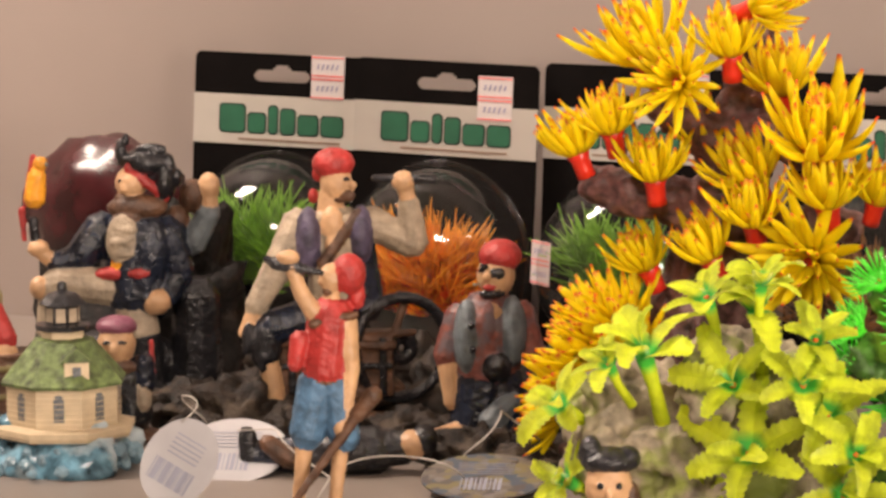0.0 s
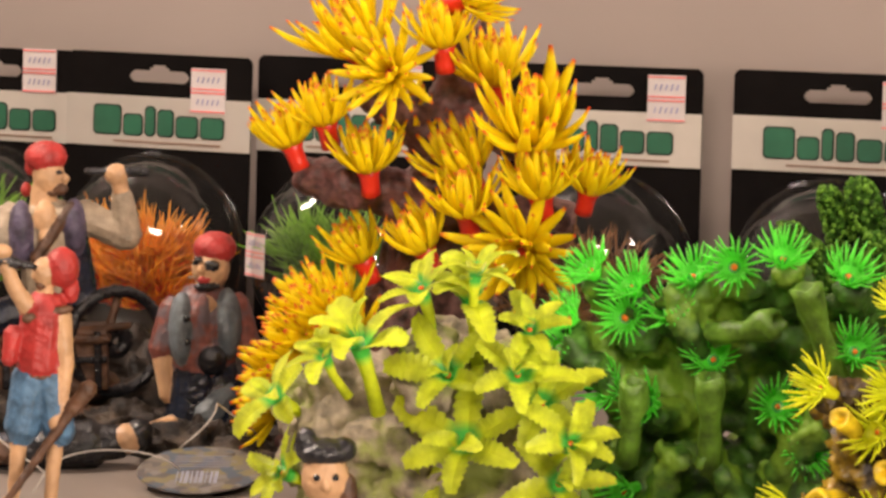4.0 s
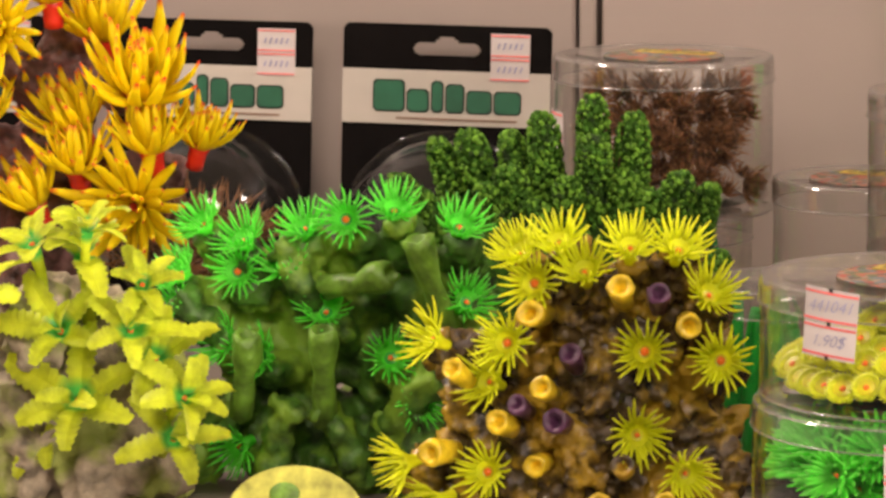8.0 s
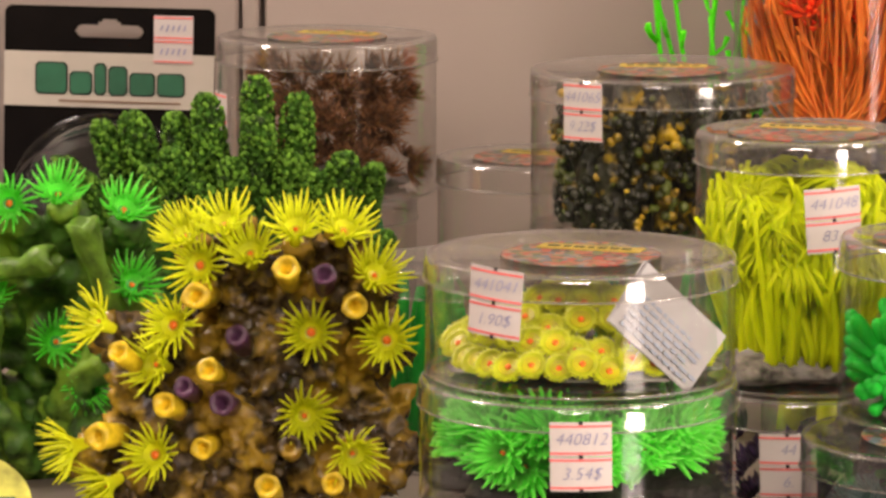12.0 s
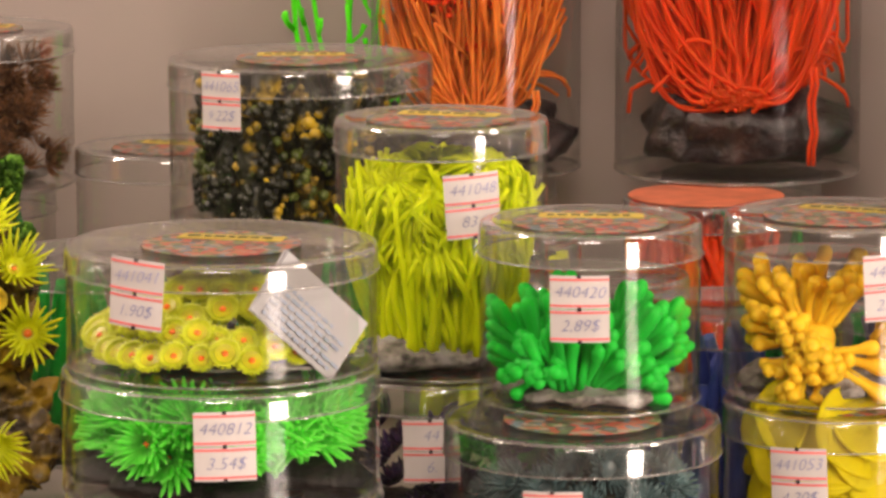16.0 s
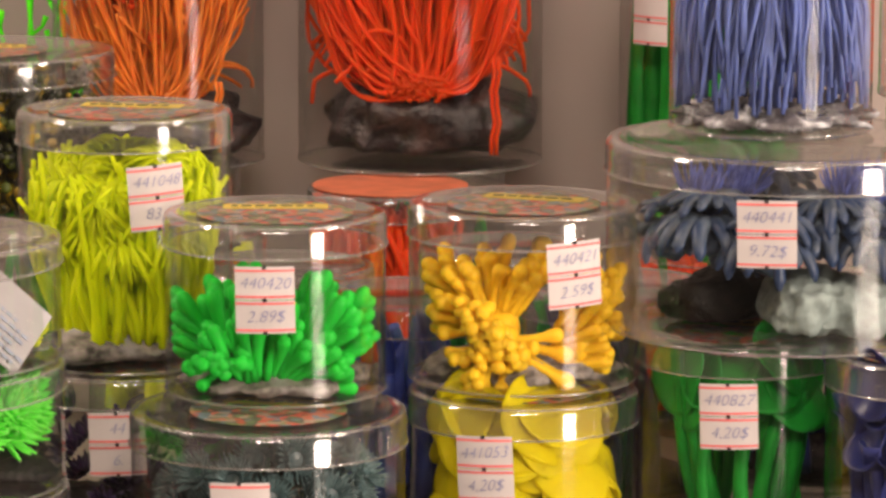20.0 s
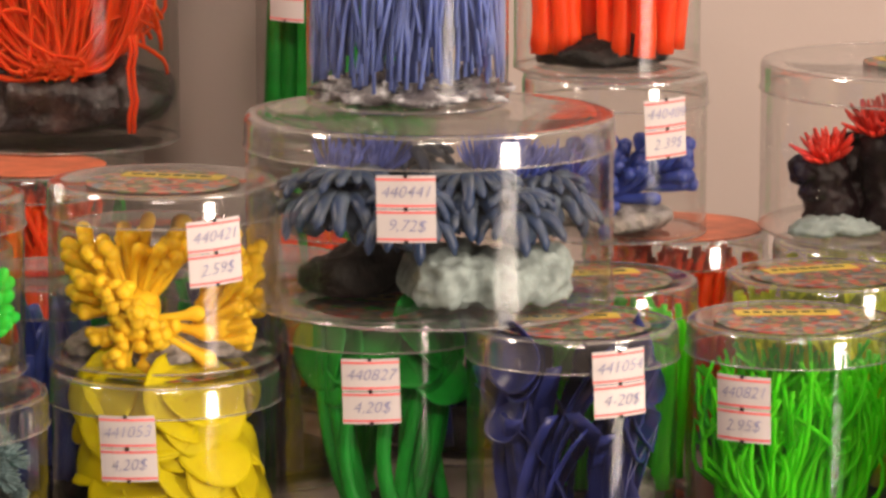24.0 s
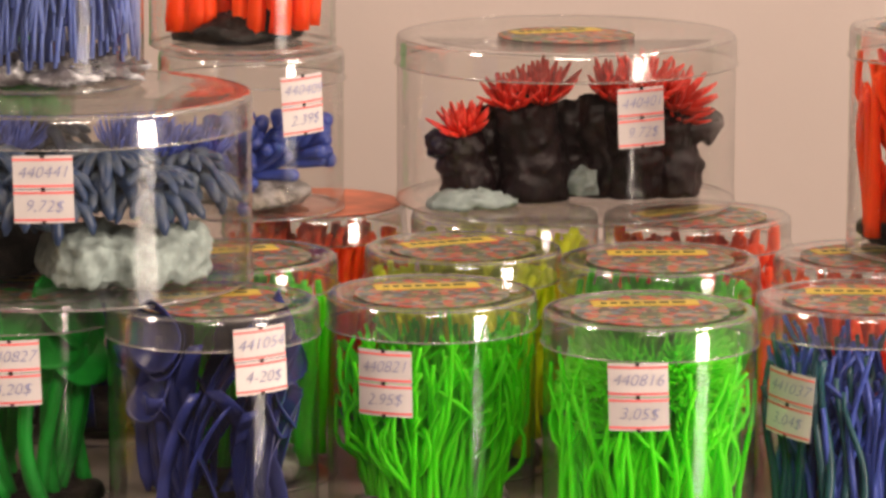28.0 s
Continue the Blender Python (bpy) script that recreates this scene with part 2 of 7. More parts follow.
class Build:
    """Collects tubes, blobs, boxes and turned shapes into one mesh."""

    def __init__(self):
        self.v, self.f, self.m, self.a = [], [], [], []

    def grid(self, rings, mat_i=0, along=None, cap0=True, cap1=True):
        base, k = len(self.v), len(rings[0])
        for i, ring in enumerate(rings):
            self.v += [tuple(p) for p in ring]
            self.a += [along[i] if along else 0.5] * k
        for i in range(len(rings) - 1):
            for j in range(k):
                a, b = base + i * k + j, base + i * k + (j + 1) % k
                self.f.append((a, b, b + k, a + k))
                self.m.append(mat_i)
        if cap0:
            self.f.append(tuple(base + j for j in reversed(range(k))))
            self.m.append(mat_i)
        if cap1:
            e = base + (len(rings) - 1) * k
            self.f.append(tuple(e + j for j in range(k)))
            self.m.append(mat_i)

    def tube(self, path, radii, n=6, mat_i=0, flat=1.0, cap=True):
        path = [Vector(p) for p in path]
        rings, along, side = [], [], None
        for i, p in enumerate(path):
            d = (path[min(i + 1, len(path) - 1)] - path[max(i - 1, 0)]).normalized()
            if side is None:
                ref = Vector((0, 0, 1)) if abs(d.z) < 0.85 else Vector((0, 1, 0))
                side = d.cross(ref).normalized()
            side = (side - d * side.dot(d)).normalized()
            up = side.cross(d)
            r = radii[i] if isinstance(radii, (list, tuple)) else radii
            rings.append([p + side * (r * math.cos(2 * math.pi * j / n)) + up * (r * flat * math.sin(2 * math.pi * j / n)) for j in range(n)])
            along.append(i / (len(path) - 1))
        self.grid(rings, mat_i, along, cap, cap)
        return self

    def limb(self, a, b, ra, rb, mat_i=0, n=10):
        a, b = Vector(a), Vector(b)
        d = b - a
        ts = (-0.0, 0.25, 0.5, 0.75, 1.0)
        pts = [a - d.normalized() * ra * 0.7] + [a + d * t for t in ts] + [b + d.normalized() * rb * 0.7]
        rad = [ra * 0.55] + [ra + (rb - ra) * t for t in ts] + [rb * 0.55]
        return self.tube(pts, rad, n, mat_i)

    def ball(self, c, r, mat_i=0, turn=None, nu=14, nv=9, rough=0.0, seed=0.0, freq=60.0):
        c = Vector(c)
        r = Vector(r) if isinstance(r, (tuple, list, Vector)) else Vector((r, r, r))
        rings = []
        for i in range(nv + 1):
            ph = math.pi * (0.02 + 0.96 * i / nv) - math.pi / 2
            ring = []
            for j in range(nu):
                th = 2 * math.pi * j / nu
                p = Vector((r.x * math.cos(ph) * math.cos(th), r.y * math.cos(ph) * math.sin(th), r.z * math.sin(ph)))
                if rough:
                    p *= 1 + rough * noise.noise((p + c) * freq + Vector((seed, seed * 2.3, seed * 0.7)))
                if turn:
                    p = turn @ p
                ring.append(c + p)
            rings.append(ring)
        self.grid(rings, mat_i)
        return self

    def box(self, c, s, mat_i=0, turn=None):
        c, h = Vector(c), Vector(s) / 2
        base = len(self.v)
        for x in (-1, 1):
            for y in (-1, 1):
                for z in (-1, 1):
                    p = Vector((x * h.x, y * h.y, z * h.z))
                    self.v.append(tuple(c + (turn @ p if turn else p)))
                    self.a.append(0.5)
        for q in ((0, 1, 3, 2), (4, 6, 7, 5), (0, 4, 5, 1), (2, 3, 7, 6), (0, 2, 6, 4), (1, 5, 7, 3)):
            self.f.append(tuple(base + i for i in q))
            self.m.append(mat_i)
        return self

    def turned(self, profile, n=48, mat_i=0, c=(0, 0, 0), cap0=False, cap1=False):
        c = Vector(c)
        self.grid([[c + Vector((r * math.cos(2 * math.pi * j / n), r * math.sin(2 * math.pi * j / n), z)) for j in range(n)] for r, z in profile],
                  mat_i, None, cap0, cap1)
        return self

    def prism(self, outline, depth, mat_i=0, front=0.0):
        """A flat shape in the xz plane, facing -y, with depth along +y."""
        n, base = len(outline), len(self.v)
        for y in (front, front + depth):
            self.v += [(x, y, z) for x, z in outline]
            self.a += [0.5] * n
        self.f += [tuple(base + i for i in range(n)), tuple(base + n + i for i in reversed(range(n)))]
        self.m += [mat_i, mat_i]
        for i in range(n):
            k = (i + 1) % n
            self.f.append((base + i, base + n + i, base + n + k, base + k))
            self.m.append(mat_i)
        return self

    def plate(self, xs, zs, holes, y0, y1, mat_i=0):
        """An upright sheet cut into cells, some of them open."""
        base, k = len(self.v), len(xs)
        for y in (y0, y1):
            for z in zs:
                self.v += [(x, y, z) for x in xs]
                self.a += [0.5] * k
        q = k * len(zs)
        solid = {(i, j) for i in range(k - 1) for j in range(len(zs) - 1)} - holes
        for i, j in sorted(solid):
            a = base + j * k + i
            ring = (a, a + 1, a + 1 + k, a + k)
            self.f += [ring, tuple(q + v for v in reversed(ring))]
            self.m += [mat_i, mat_i]
            for (di, dj), (p, r) in (((0, -1), (0, 1)), ((1, 0), (1, 2)), ((0, 1), (2, 3)), ((-1, 0), (3, 0))):
                if (i + di, j + dj) not in solid:
                    self.f.append((ring[r], ring[p], ring[p] + q, ring[r] + q))
                    self.m.append(mat_i)
        return self

    def mesh(self, name, materials, smooth=True):
        me = bpy.data.meshes.new(name)
        me.from_pydata(self.v, [], self.f)
        for x in materials if isinstance(materials, (list, tuple)) else [materials]:
            me.materials.append(x)
        me.polygons.foreach_set("material_index", self.m)
        me.polygons.foreach_set("use_smooth", [smooth and len(f) == 4 for f in self.f])
        me.attributes.new("along", "FLOAT", "POINT").data.foreach_set("value", self.a)
        me.validate()
        me.update()
        return me


def fuse(b, name, voxel, materials, wave=0.0, freq=200.0, floor=None):
    """Melts the pieces of a build into one skin, keeping each piece's paint."""
    me = b.mesh("raw", materials)
    ob = new("raw", me)
    mod = ob.modifiers.new("remesh", "REMESH")
    mod.mode, mod.voxel_size = "VOXEL", voxel
    out = bpy.data.meshes.new_from_object(ob.evaluated_get(bpy.context.evaluated_depsgraph_get()))
    out.name = name
    tree = BVHTree.FromPolygons(b.v, b.f)
    bpy.data.objects.remove(ob)
    n = len(out.vertices)
    co, no = np.empty(n * 3, np.float32), np.empty(n * 3, np.float32)
    out.vertices.foreach_get("co", co)
    out.vertices.foreach_get("normal", no)
    co, no = co.reshape(-1, 3), no.reshape(-1, 3)
    idx = [b.m[hit[2]] if hit[2] is not None else 0 for hit in (tree.find_nearest(p.center) for p in out.polygons)]
    if wave:
        w = np.array([noise.fractal(Vector(p.tolist()) * freq, 0.7, 2.1, 3) for p in co], np.float32)
        co = co + no * (w * wave)[:, None]
    if floor is not None:
        co[:, 2] = np.maximum(co[:, 2], floor)
    out.vertices.foreach_set("co", co.ravel())
    out.materials.clear()
    for m in materials if isinstance(materials, (list, tuple)) else [materials]:
        out.materials.append(m)
    out.polygons.foreach_set("material_index", idx)
    out.polygons.foreach_set("use_smooth", [True] * len(out.polygons))
    out.update()
    bpy.data.meshes.remove(me)
    return out


def part(name, data, parent, label="", m=None):
    ob = new(name, data)
    ob.parent = parent
    if m is not None:
        ob.matrix_basis = m
    if label:
        ob["label"] = label
    return ob


def thing(name, m, label, category, group="", kind=""):
    ob = new(name)
    ob.empty_display_size = 0.02
    ob.matrix_basis = m
    return tagged(ob, label, category, group, kind)


def nest(mesh, m, wall):
    """Draws a piece's pose towards the z axis until the piece lies within the round wall."""
    co = np.empty(len(mesh.vertices) * 3, np.float32)
    mesh.vertices.foreach_get("co", co)
    co = co.reshape(-1, 3)[::3]
    for k in range(12):
        a = np.array(m)
        p = co @ a[:3, :3].T + a[:3, 3]
        if (p[:, 0] ** 2 + p[:, 1] ** 2).max() < wall * wall:
            break
        m = Matrix.Translation((-0.14 * m.translation.x, -0.14 * m.translation.y, 0)) @ m @ Matrix.Scale(0.95, 4)
    return m


def facing(p, d, spin=0.0, size=1.0):
    """A pose at p whose z axis points along d."""
    q = Vector(d).normalized().to_track_quat("Z", "Y").to_matrix().to_4x4()
    return Matrix.Translation(p) @ q @ pose(0, 0, 0, 0, 0, spin) @ Matrix.Scale(size, 4)


def structure(name, data, label, category, m=None):
    ob = new(name, data)
    if m is not None:
        ob.matrix_basis = m
    return tagged(ob, label, category, "", "structure")


# ---- the place ----
SHELF_Z, WALL_Y = 1.048, 1.925


def slab(name, x0, x1, y0, y1, z0, z1, material, label, category):
    bm = bmesh.new()
    bmesh.ops.create_cube(bm, size=1, matrix=Matrix.Translation(((x0 + x1) / 2, (y0 + y1) / 2, (z0 + z1) / 2)) @ Matrix.Diagonal((x1 - x0, y1 - y0, z1 - z0, 1)))
    bmesh.ops.bevel(bm, geom=bm.edges[:], offset=0.0015, segments=1, affect="EDGES")
    me = bpy.data.meshes.new(name)
    bm.to_mesh(me)
    bm.free()
    me.materials.append(material)
    return structure(name, me, label, category)


slab("floor", -2.6, 2.6, -2.6, 2.1, -0.1, 0.0, FLOOR, "grey tiled shop floor", "floor")
slab("ceiling", -2.6, 2.6, -2.6, 2.1, 2.8, 2.9, ROOM, "plain pale shop ceiling", "ceiling")
slab("wall_south", -2.6, 2.6, -2.7, -2.6, 0.0, 2.8, ROOM, "plain painted shop wall", "wall")
slab("wall_east_a", 2.6, 2.7, -2.6, -1.60, 0.0, 2.8, ROOM, "plain shop wall beside the side light's opening", "wall")
slab("wall_east_b", 2.6, 2.7, -0.50, 2.1, 0.0, 2.8, ROOM, "plain shop wall beside the side light's opening", "wall")
slab("wall_east_c", 2.6, 2.7, -1.60, -0.50, 2.14, 2.8, ROOM, "plain shop wall over the side light's opening", "wall")
slab("wall_west", -2.7, -2.6, -2.6, 2.1, 0.0, 2.8, ROOM, "plain pale shop wall", "wall")
slab("wall_north", -2.6, 2.6, 2.0, 2.1, 0.0, 2.8, ROOM, "plain pale shop wall", "wall")
slab("back_panel_left", -1.75, -0.4765, WALL_Y, 1.945, 0.3, 2.1, WALL, "cream white back panel of the shelf unit", "panel")
slab("back_panel_right", -0.4625, 1.1, WALL_Y, 1.945, 0.3, 2.1, WALL, "cream white back panel of the shelf unit", "panel")
slab("upright_post", -0.4738, -0.4655, WALL_Y - 0.002, 1.96, 0.0, 2.1, WALL, "white slotted upright between two back panels", "post")
# near-black sheet whose colour gives the gaps beside the post their shade
slab("upright_channel", -0.50, -0.44, 1.962, 1.97, 0.0, 2.1, SLOT, "dark sheet painting the shade in the gap behind the upright", "gap")
slab("shelf_board", -1.75, 1.1, 1.2, WALL_Y - 0.001, SHELF_Z - 0.03, SHELF_Z, SHELF, "pale laminate shelf board with dusty top", "shelf")


# ---- price stickers ----
text_cache = {}


def text_mesh(words, size):
    key = (words, size)
    if key not in text_cache:
        cu = bpy.data.curves.new("writing", "FONT")
        cu.body, cu.size, cu.align_x, cu.align_y, cu.shear, cu.offset = words, size, "CENTER", "CENTER", 0.3, -size * 0.014
        cu.resolution_u = 3
        ob = bpy.data.objects.new("writing", cu)
        scene.collection.objects.link(ob)
        me = bpy.data.meshes.new_from_object(ob)
        bpy.data.objects.remove(ob)
        bpy.data.curves.remove(cu)
        text_cache[key] = [tuple(v.co) for v in me.vertices], [tuple(f.vertices) for f in me.polygons]
        bpy.data.meshes.remove(me)
    return text_cache[key]


def wrap(v, r, lift):
    """Bend a point of a flat sheet (x right, z up) round an upright cylinder of radius r, front at -y."""
    a = v[0] / r
    return ((r + lift) * math.sin(a), -(r + lift) * math.cos(a), v[2])


def sticker(parent, r, z, turn, code, price, tilt=0.0, w=0.0215, h=0.0122, lean=0.0):
    """Two price labels one over the other on a round wall; turn: degrees to the right of the front, tilt in its plane."""
    rr = r + 0.0006
    ti = radians(tilt)

    def bent(verts, lift):
        out = []
        for x, zz in verts:
            x2, z2 = x * math.cos(ti) - zz * math.sin(ti), x * math.sin(ti) + zz * math.cos(ti)
            out.append(wrap((x2, 0, z2), rr, lift))
        return out

    def sheet(x0, x1, z0, z1, lift, thick, nx=8):
        xs = [x0 + (x1 - x0) * i / nx for i in range(nx + 1)]
        fr = bent([(x, z0) for x in xs] + [(x, z1) for x in xs], lift)
        bk = bent([(x, z0) for x in xs] + [(x, z1) for x in xs], lift - thick)
        k = nx + 1
        vs, fs = fr + bk, []
        for i in range(nx):
            fs += [(i, i + 1, k + i + 1, k + i), (2 * k + i + 1, 2 * k + i, 3 * k + i, 3 * k + i + 1),
                   (i + 1, i, 2 * k + i, 2 * k + i + 1), (k + i, k + i + 1, 3 * k + i + 1, 3 * k + i)]
        fs += [(0, k, 3 * k, 2 * k), (nx, 2 * k + nx, 3 * k + nx, k + nx)]
        return vs, fs

    def mesh(name, pieces, material):
        vs, fs = [], []
        for v, f in pieces:
            b = len(vs)
            vs += v
            fs += [tuple(b + i for i in q) for q in f]
        me = bpy.data.meshes.new(name)
        me.from_pydata(vs, [], fs)
        me.materials.append(material)
        me.update()
        return me

    pm = pose(0, 0, z, 0, 0, turn)
    g = h * 0.012
    top = part("price_sticker", mesh("price_sticker", [sheet(-w / 2, w / 2, g, h, 0.0004, 0.0003)], PAPER), parent, "white price sticker with red lines and pen writing", pm)
    low = part("price_sticker", mesh("price_sticker", [sheet(-w / 2 + lean, w / 2 + lean, -h, -g, 0.0004, 0.0003)], PAPER), parent, "white price sticker with red lines and pen writing", pm)
    ln = h * 0.035
    part("red_line", mesh("red_line", [sheet(-w / 2, w / 2, zc - ln, zc + ln, 0.0006, 0.0001) for zc in (g + h * 0.09, h * 0.88)], REDLINE), top)
    part("red_line", mesh("red_line", [sheet(-w / 2 + lean, w / 2 + lean, zc - ln, zc + ln, 0.0006, 0.0001) for zc in (-g - h * 0.09, -h * 0.9)], REDLINE), low)
    part("punch_mark", mesh("punch_mark", [sheet(-0.0007, 0.0007, zc - 0.0007, zc + 0.0007, 0.0007, 0.0002, 2) for zc in (h * 0.985, 0.0, -h * 0.985)], SLOT), top)
    for words, zc, owner, dx in ((code, h * 0.5, top, 0.0), (price, -h * 0.5, low, lean)):
        if words:
            vs, fs = text_mesh(words, h * 0.5)
            k = random.uniform(-0.06, 0.06)
            part("handwriting", mesh("handwriting", [(bent([(x + dx, y + zc + k * x) for x, y, _ in vs], 0.0008), fs)], INK), owner)


# ---- jars ----
jar_cache = {}


def jar_meshes(r, h, lid):
    key = (round(r, 4), round(h, 4), lid)
    if key not in jar_cache:
        skirt = min(0.0125, h * 0.22)
        body = Build().turned([(0.0003, 0.0022), (r * 0.8, 0.0022), (r * 0.93, 0.0012), (r - 0.0012, 0.0), (r - 0.0002, 0.0008), (r, 0.0022), (r - 0.0003, 0.005),
                               (r - 0.0003, h - skirt - 0.001), (r - 0.0004, h - 0.002)], 56)
        R = r + 0.0002
        top = Build().turned([(R - 0.0002, h - skirt), (R + 0.0003, h - skirt + 0.0004), (R + 0.0003, h - skirt + 0.0013), (R, h - skirt + 0.002), (R, h - 0.0028),
                              (R - 0.0006, h - 0.0012), (R - 0.0018, h - 0.0002), (R - 0.0035, h), (R * 0.86, h - 0.0004), (R * 0.84, h - 0.0012), (0.0003, h - 0.0012)], 56)
        for bld, rr, zz, w in ((top, R + 0.0003, h - skirt + 0.0005, 0.0004), (top, R - 0.0010, h - 0.0009, 0.0005), (body, r - 0.0004, 0.0010, 0.0005)):
            bld.turned([(rr - w, zz), (rr, zz - w), (rr + w, zz), (rr, zz + w), (rr - w, zz)], 56, 1)
        dr = min(r * 0.74, 0.0288)
        disc = Build().turned([(0.0002, h - 0.0010), (dr, h - 0.0010), (dr, h - 0.0007), (0.0002, h - 0.0007)], 40, cap0=False)
        band = Build().box((0, dr * 0.46, h - 0.0006), (dr * 1.36, dr * 0.34, 0.0004))
        ink = random.Random(int(r * 1e5))
        bx = -dr * 0.57
        while bx < dr * 0.49:
            bw = dr * ink.uniform(0.07, 0.17)
            band.box((bx + bw / 2, dr * 0.45, h - 0.0003), (bw, dr * 0.09, 0.0003), 1)
            bx += bw + dr * 0.047
        jar_cache[key] = body.mesh("jar_body", [JAR, RIM]), top.mesh("jar_lid", [LID, RIM]), disc.mesh("lid_label", LIDART, False), band.mesh("lid_band", [LIDBAND, MARKEDGE], False)
    return jar_cache[key]


def jar(x, y, z, r, h, label, stick=(), art=True, spin=0.0, name="plastic_jar"):
    """A clear round tub with a push-on lid. stick: rows of turn, height, code, price, tilt."""
    t = thing(name, pose(x, y, z), label, "jar", "clear jars on the shelf")
    body, lid, disc, band = jar_meshes(r, h, art)
    part("jar_body", body, t)
    ld = part("jar_lid", lid, t)
    if art:
        d = part("lid_label", disc, ld, "round printed label with red and green art", pose(0, 0, 0, 0, 0, spin * 0.35 - 12))
        part("lid_band", band, ld, "yellow band on the lid label", pose(0, 0, 0, 0, 0, spin * 0.35 - 12))
    for turn, zz, code, price, *more in stick:
        sticker(t, r, zz, turn, code, price, *more)
    return t


# ---- what the jars hold ----
def rock_mesh(name, rx, ry, rz, material, seed=0.0, rough=0.45, freq=45.0):
    b = Build()
    b.ball((0, 0, 0), (rx, ry, rz), 0, None, 44, 22, rough, seed, freq)
    b.v = [(x + 0.0016 * noise.noise((x * 330, y * 330, z * 330 + seed)), y + 0.0016 * noise.noise((x * 330 + 9, y * 330, z * 330)),
            max(z + 0.0022 * noise.noise((x * 300, y * 300 + 5, z * 300)), -rz * 0.45)) for x, y, z in b.v]
    return b.mesh(name, material)


def strand_mesh(name, height, radius, lean, curl, material, seed, n=6, steps=9, droop=0.0, bulb=0.0):
    """One soft strand rising from the origin and leaning towards +x."""
    rng = random.Random(seed)
    k1, k2, ph = rng.uniform(-curl, curl), rng.uniform(-curl, curl), rng.uniform(0, 6)
    path, rad = [], []
    for i in range(steps):
        u = i / (steps - 1)
        x = lean * u ** 1.4 + k1 * math.sin(u * 3.1 + ph) * u
        y = k2 * math.sin(u * 4.2 + ph) * u
        z = height * (u - droop * u ** 3)
        path.append((x, y, z))
        r = radius * (1.05 - 0.55 * u)
        if bulb:
            r = radius * (0.7 + 0.15 * u + bulb * max(0.0, u - 0.55) * 1.3)
            if i == steps - 1:
                r *= 0.5
        rad.append(r)
    return Build().tube(path, rad, n, 0, 1.0).mesh(name, material)


def bundle(x, y, z, r, h, material, n, label, category="aquarium plant", radius=0.0014, lean=0.6, curl=0.006, rock=None, tuft=0, droop=0.0, seed=1,
           name="silicone_plant", rock_h=0.008, spread=0.55, bulb=0.0, tilt=2.0):
    """Upright soft strands on a small rock, held in a jar whose inner radius is r."""
    rng = random.Random(seed)
    t = thing(name, pose(x, y, z), label, category, "soft aquarium plants in jars")
    part("rock_base", rock_mesh("rock_base", r * 0.8, r * 0.8, rock_h, rock or ROCK, seed), t, "", pose(0, 0, rock_h * 0.45))
    kinds = [strand_mesh("strand", h * rng.uniform(0.8, 1.0), radius, r * (1 - spread) * lean * rng.uniform(0.3, 1.3), curl, material, seed * 31 + i, droop=droop, bulb=bulb) for i in range(9)]
    for i in range(n):
        a, d = rng.uniform(0, 360), r * spread * rng.random() ** 0.4
        m = pose(d * math.cos(radians(a)), d * math.sin(radians(a)), rock_h * 0.6, 0, 0, a + rng.uniform(-50, 50)) @ pose(0, 0, 0, rng.gauss(0, tilt), rng.gauss(0, tilt), 0) @ Matrix.Scale(rng.uniform(0.85, 1.06), 4)
        part("strand", kinds[i % 9], t, "", m)
    return t


def fill(t, r, h, n, radius, material, seed, wave=0.3, low=0.6, name="strand_mass"):
    """A tangle of soft strands that fills a jar of inner radius r."""
    rg = random.Random(seed)
    b = Build()
    for i in range(n):
        a, d = rg.uniform(0, 6.283), r * 0.92 * rg.random() ** 0.45
        x0, y0, top = 0.72 * d * math.cos(a), 0.72 * d * math.sin(a), h * rg.uniform(low, 1.0)
        x1, y1 = d * math.cos(a + rg.uniform(-0.5, 0.5)), d * math.sin(a + rg.uniform(-0.5, 0.5))
        kx, ky, p1, p2, f = rg.uniform(-wave, wave) * r, rg.uniform(-wave, wave) * r, rg.uniform(0, 6), rg.uniform(0, 6), rg.uniform(2.5, 5)
        path = []
        for s in range(10):
            u = s / 9
            px, py = x0 + (x1 - x0) * u + kx * math.sin(u * f + p1) * u, y0 + (y1 - y0) * u + ky * math.sin(u * f + p2) * u
            k = min(1.0, (r - radius) / max(1e-6, math.hypot(px, py)))
            path.append((px * k, py * k, 0.005 + (top - 0.005) * u))
        b.tube(path, [radius * (1.05 - 0.4 * s / 9) for s in range(10)], 5)
    return tagged(part(name, b.mesh(name, material), t), kind="stuff")


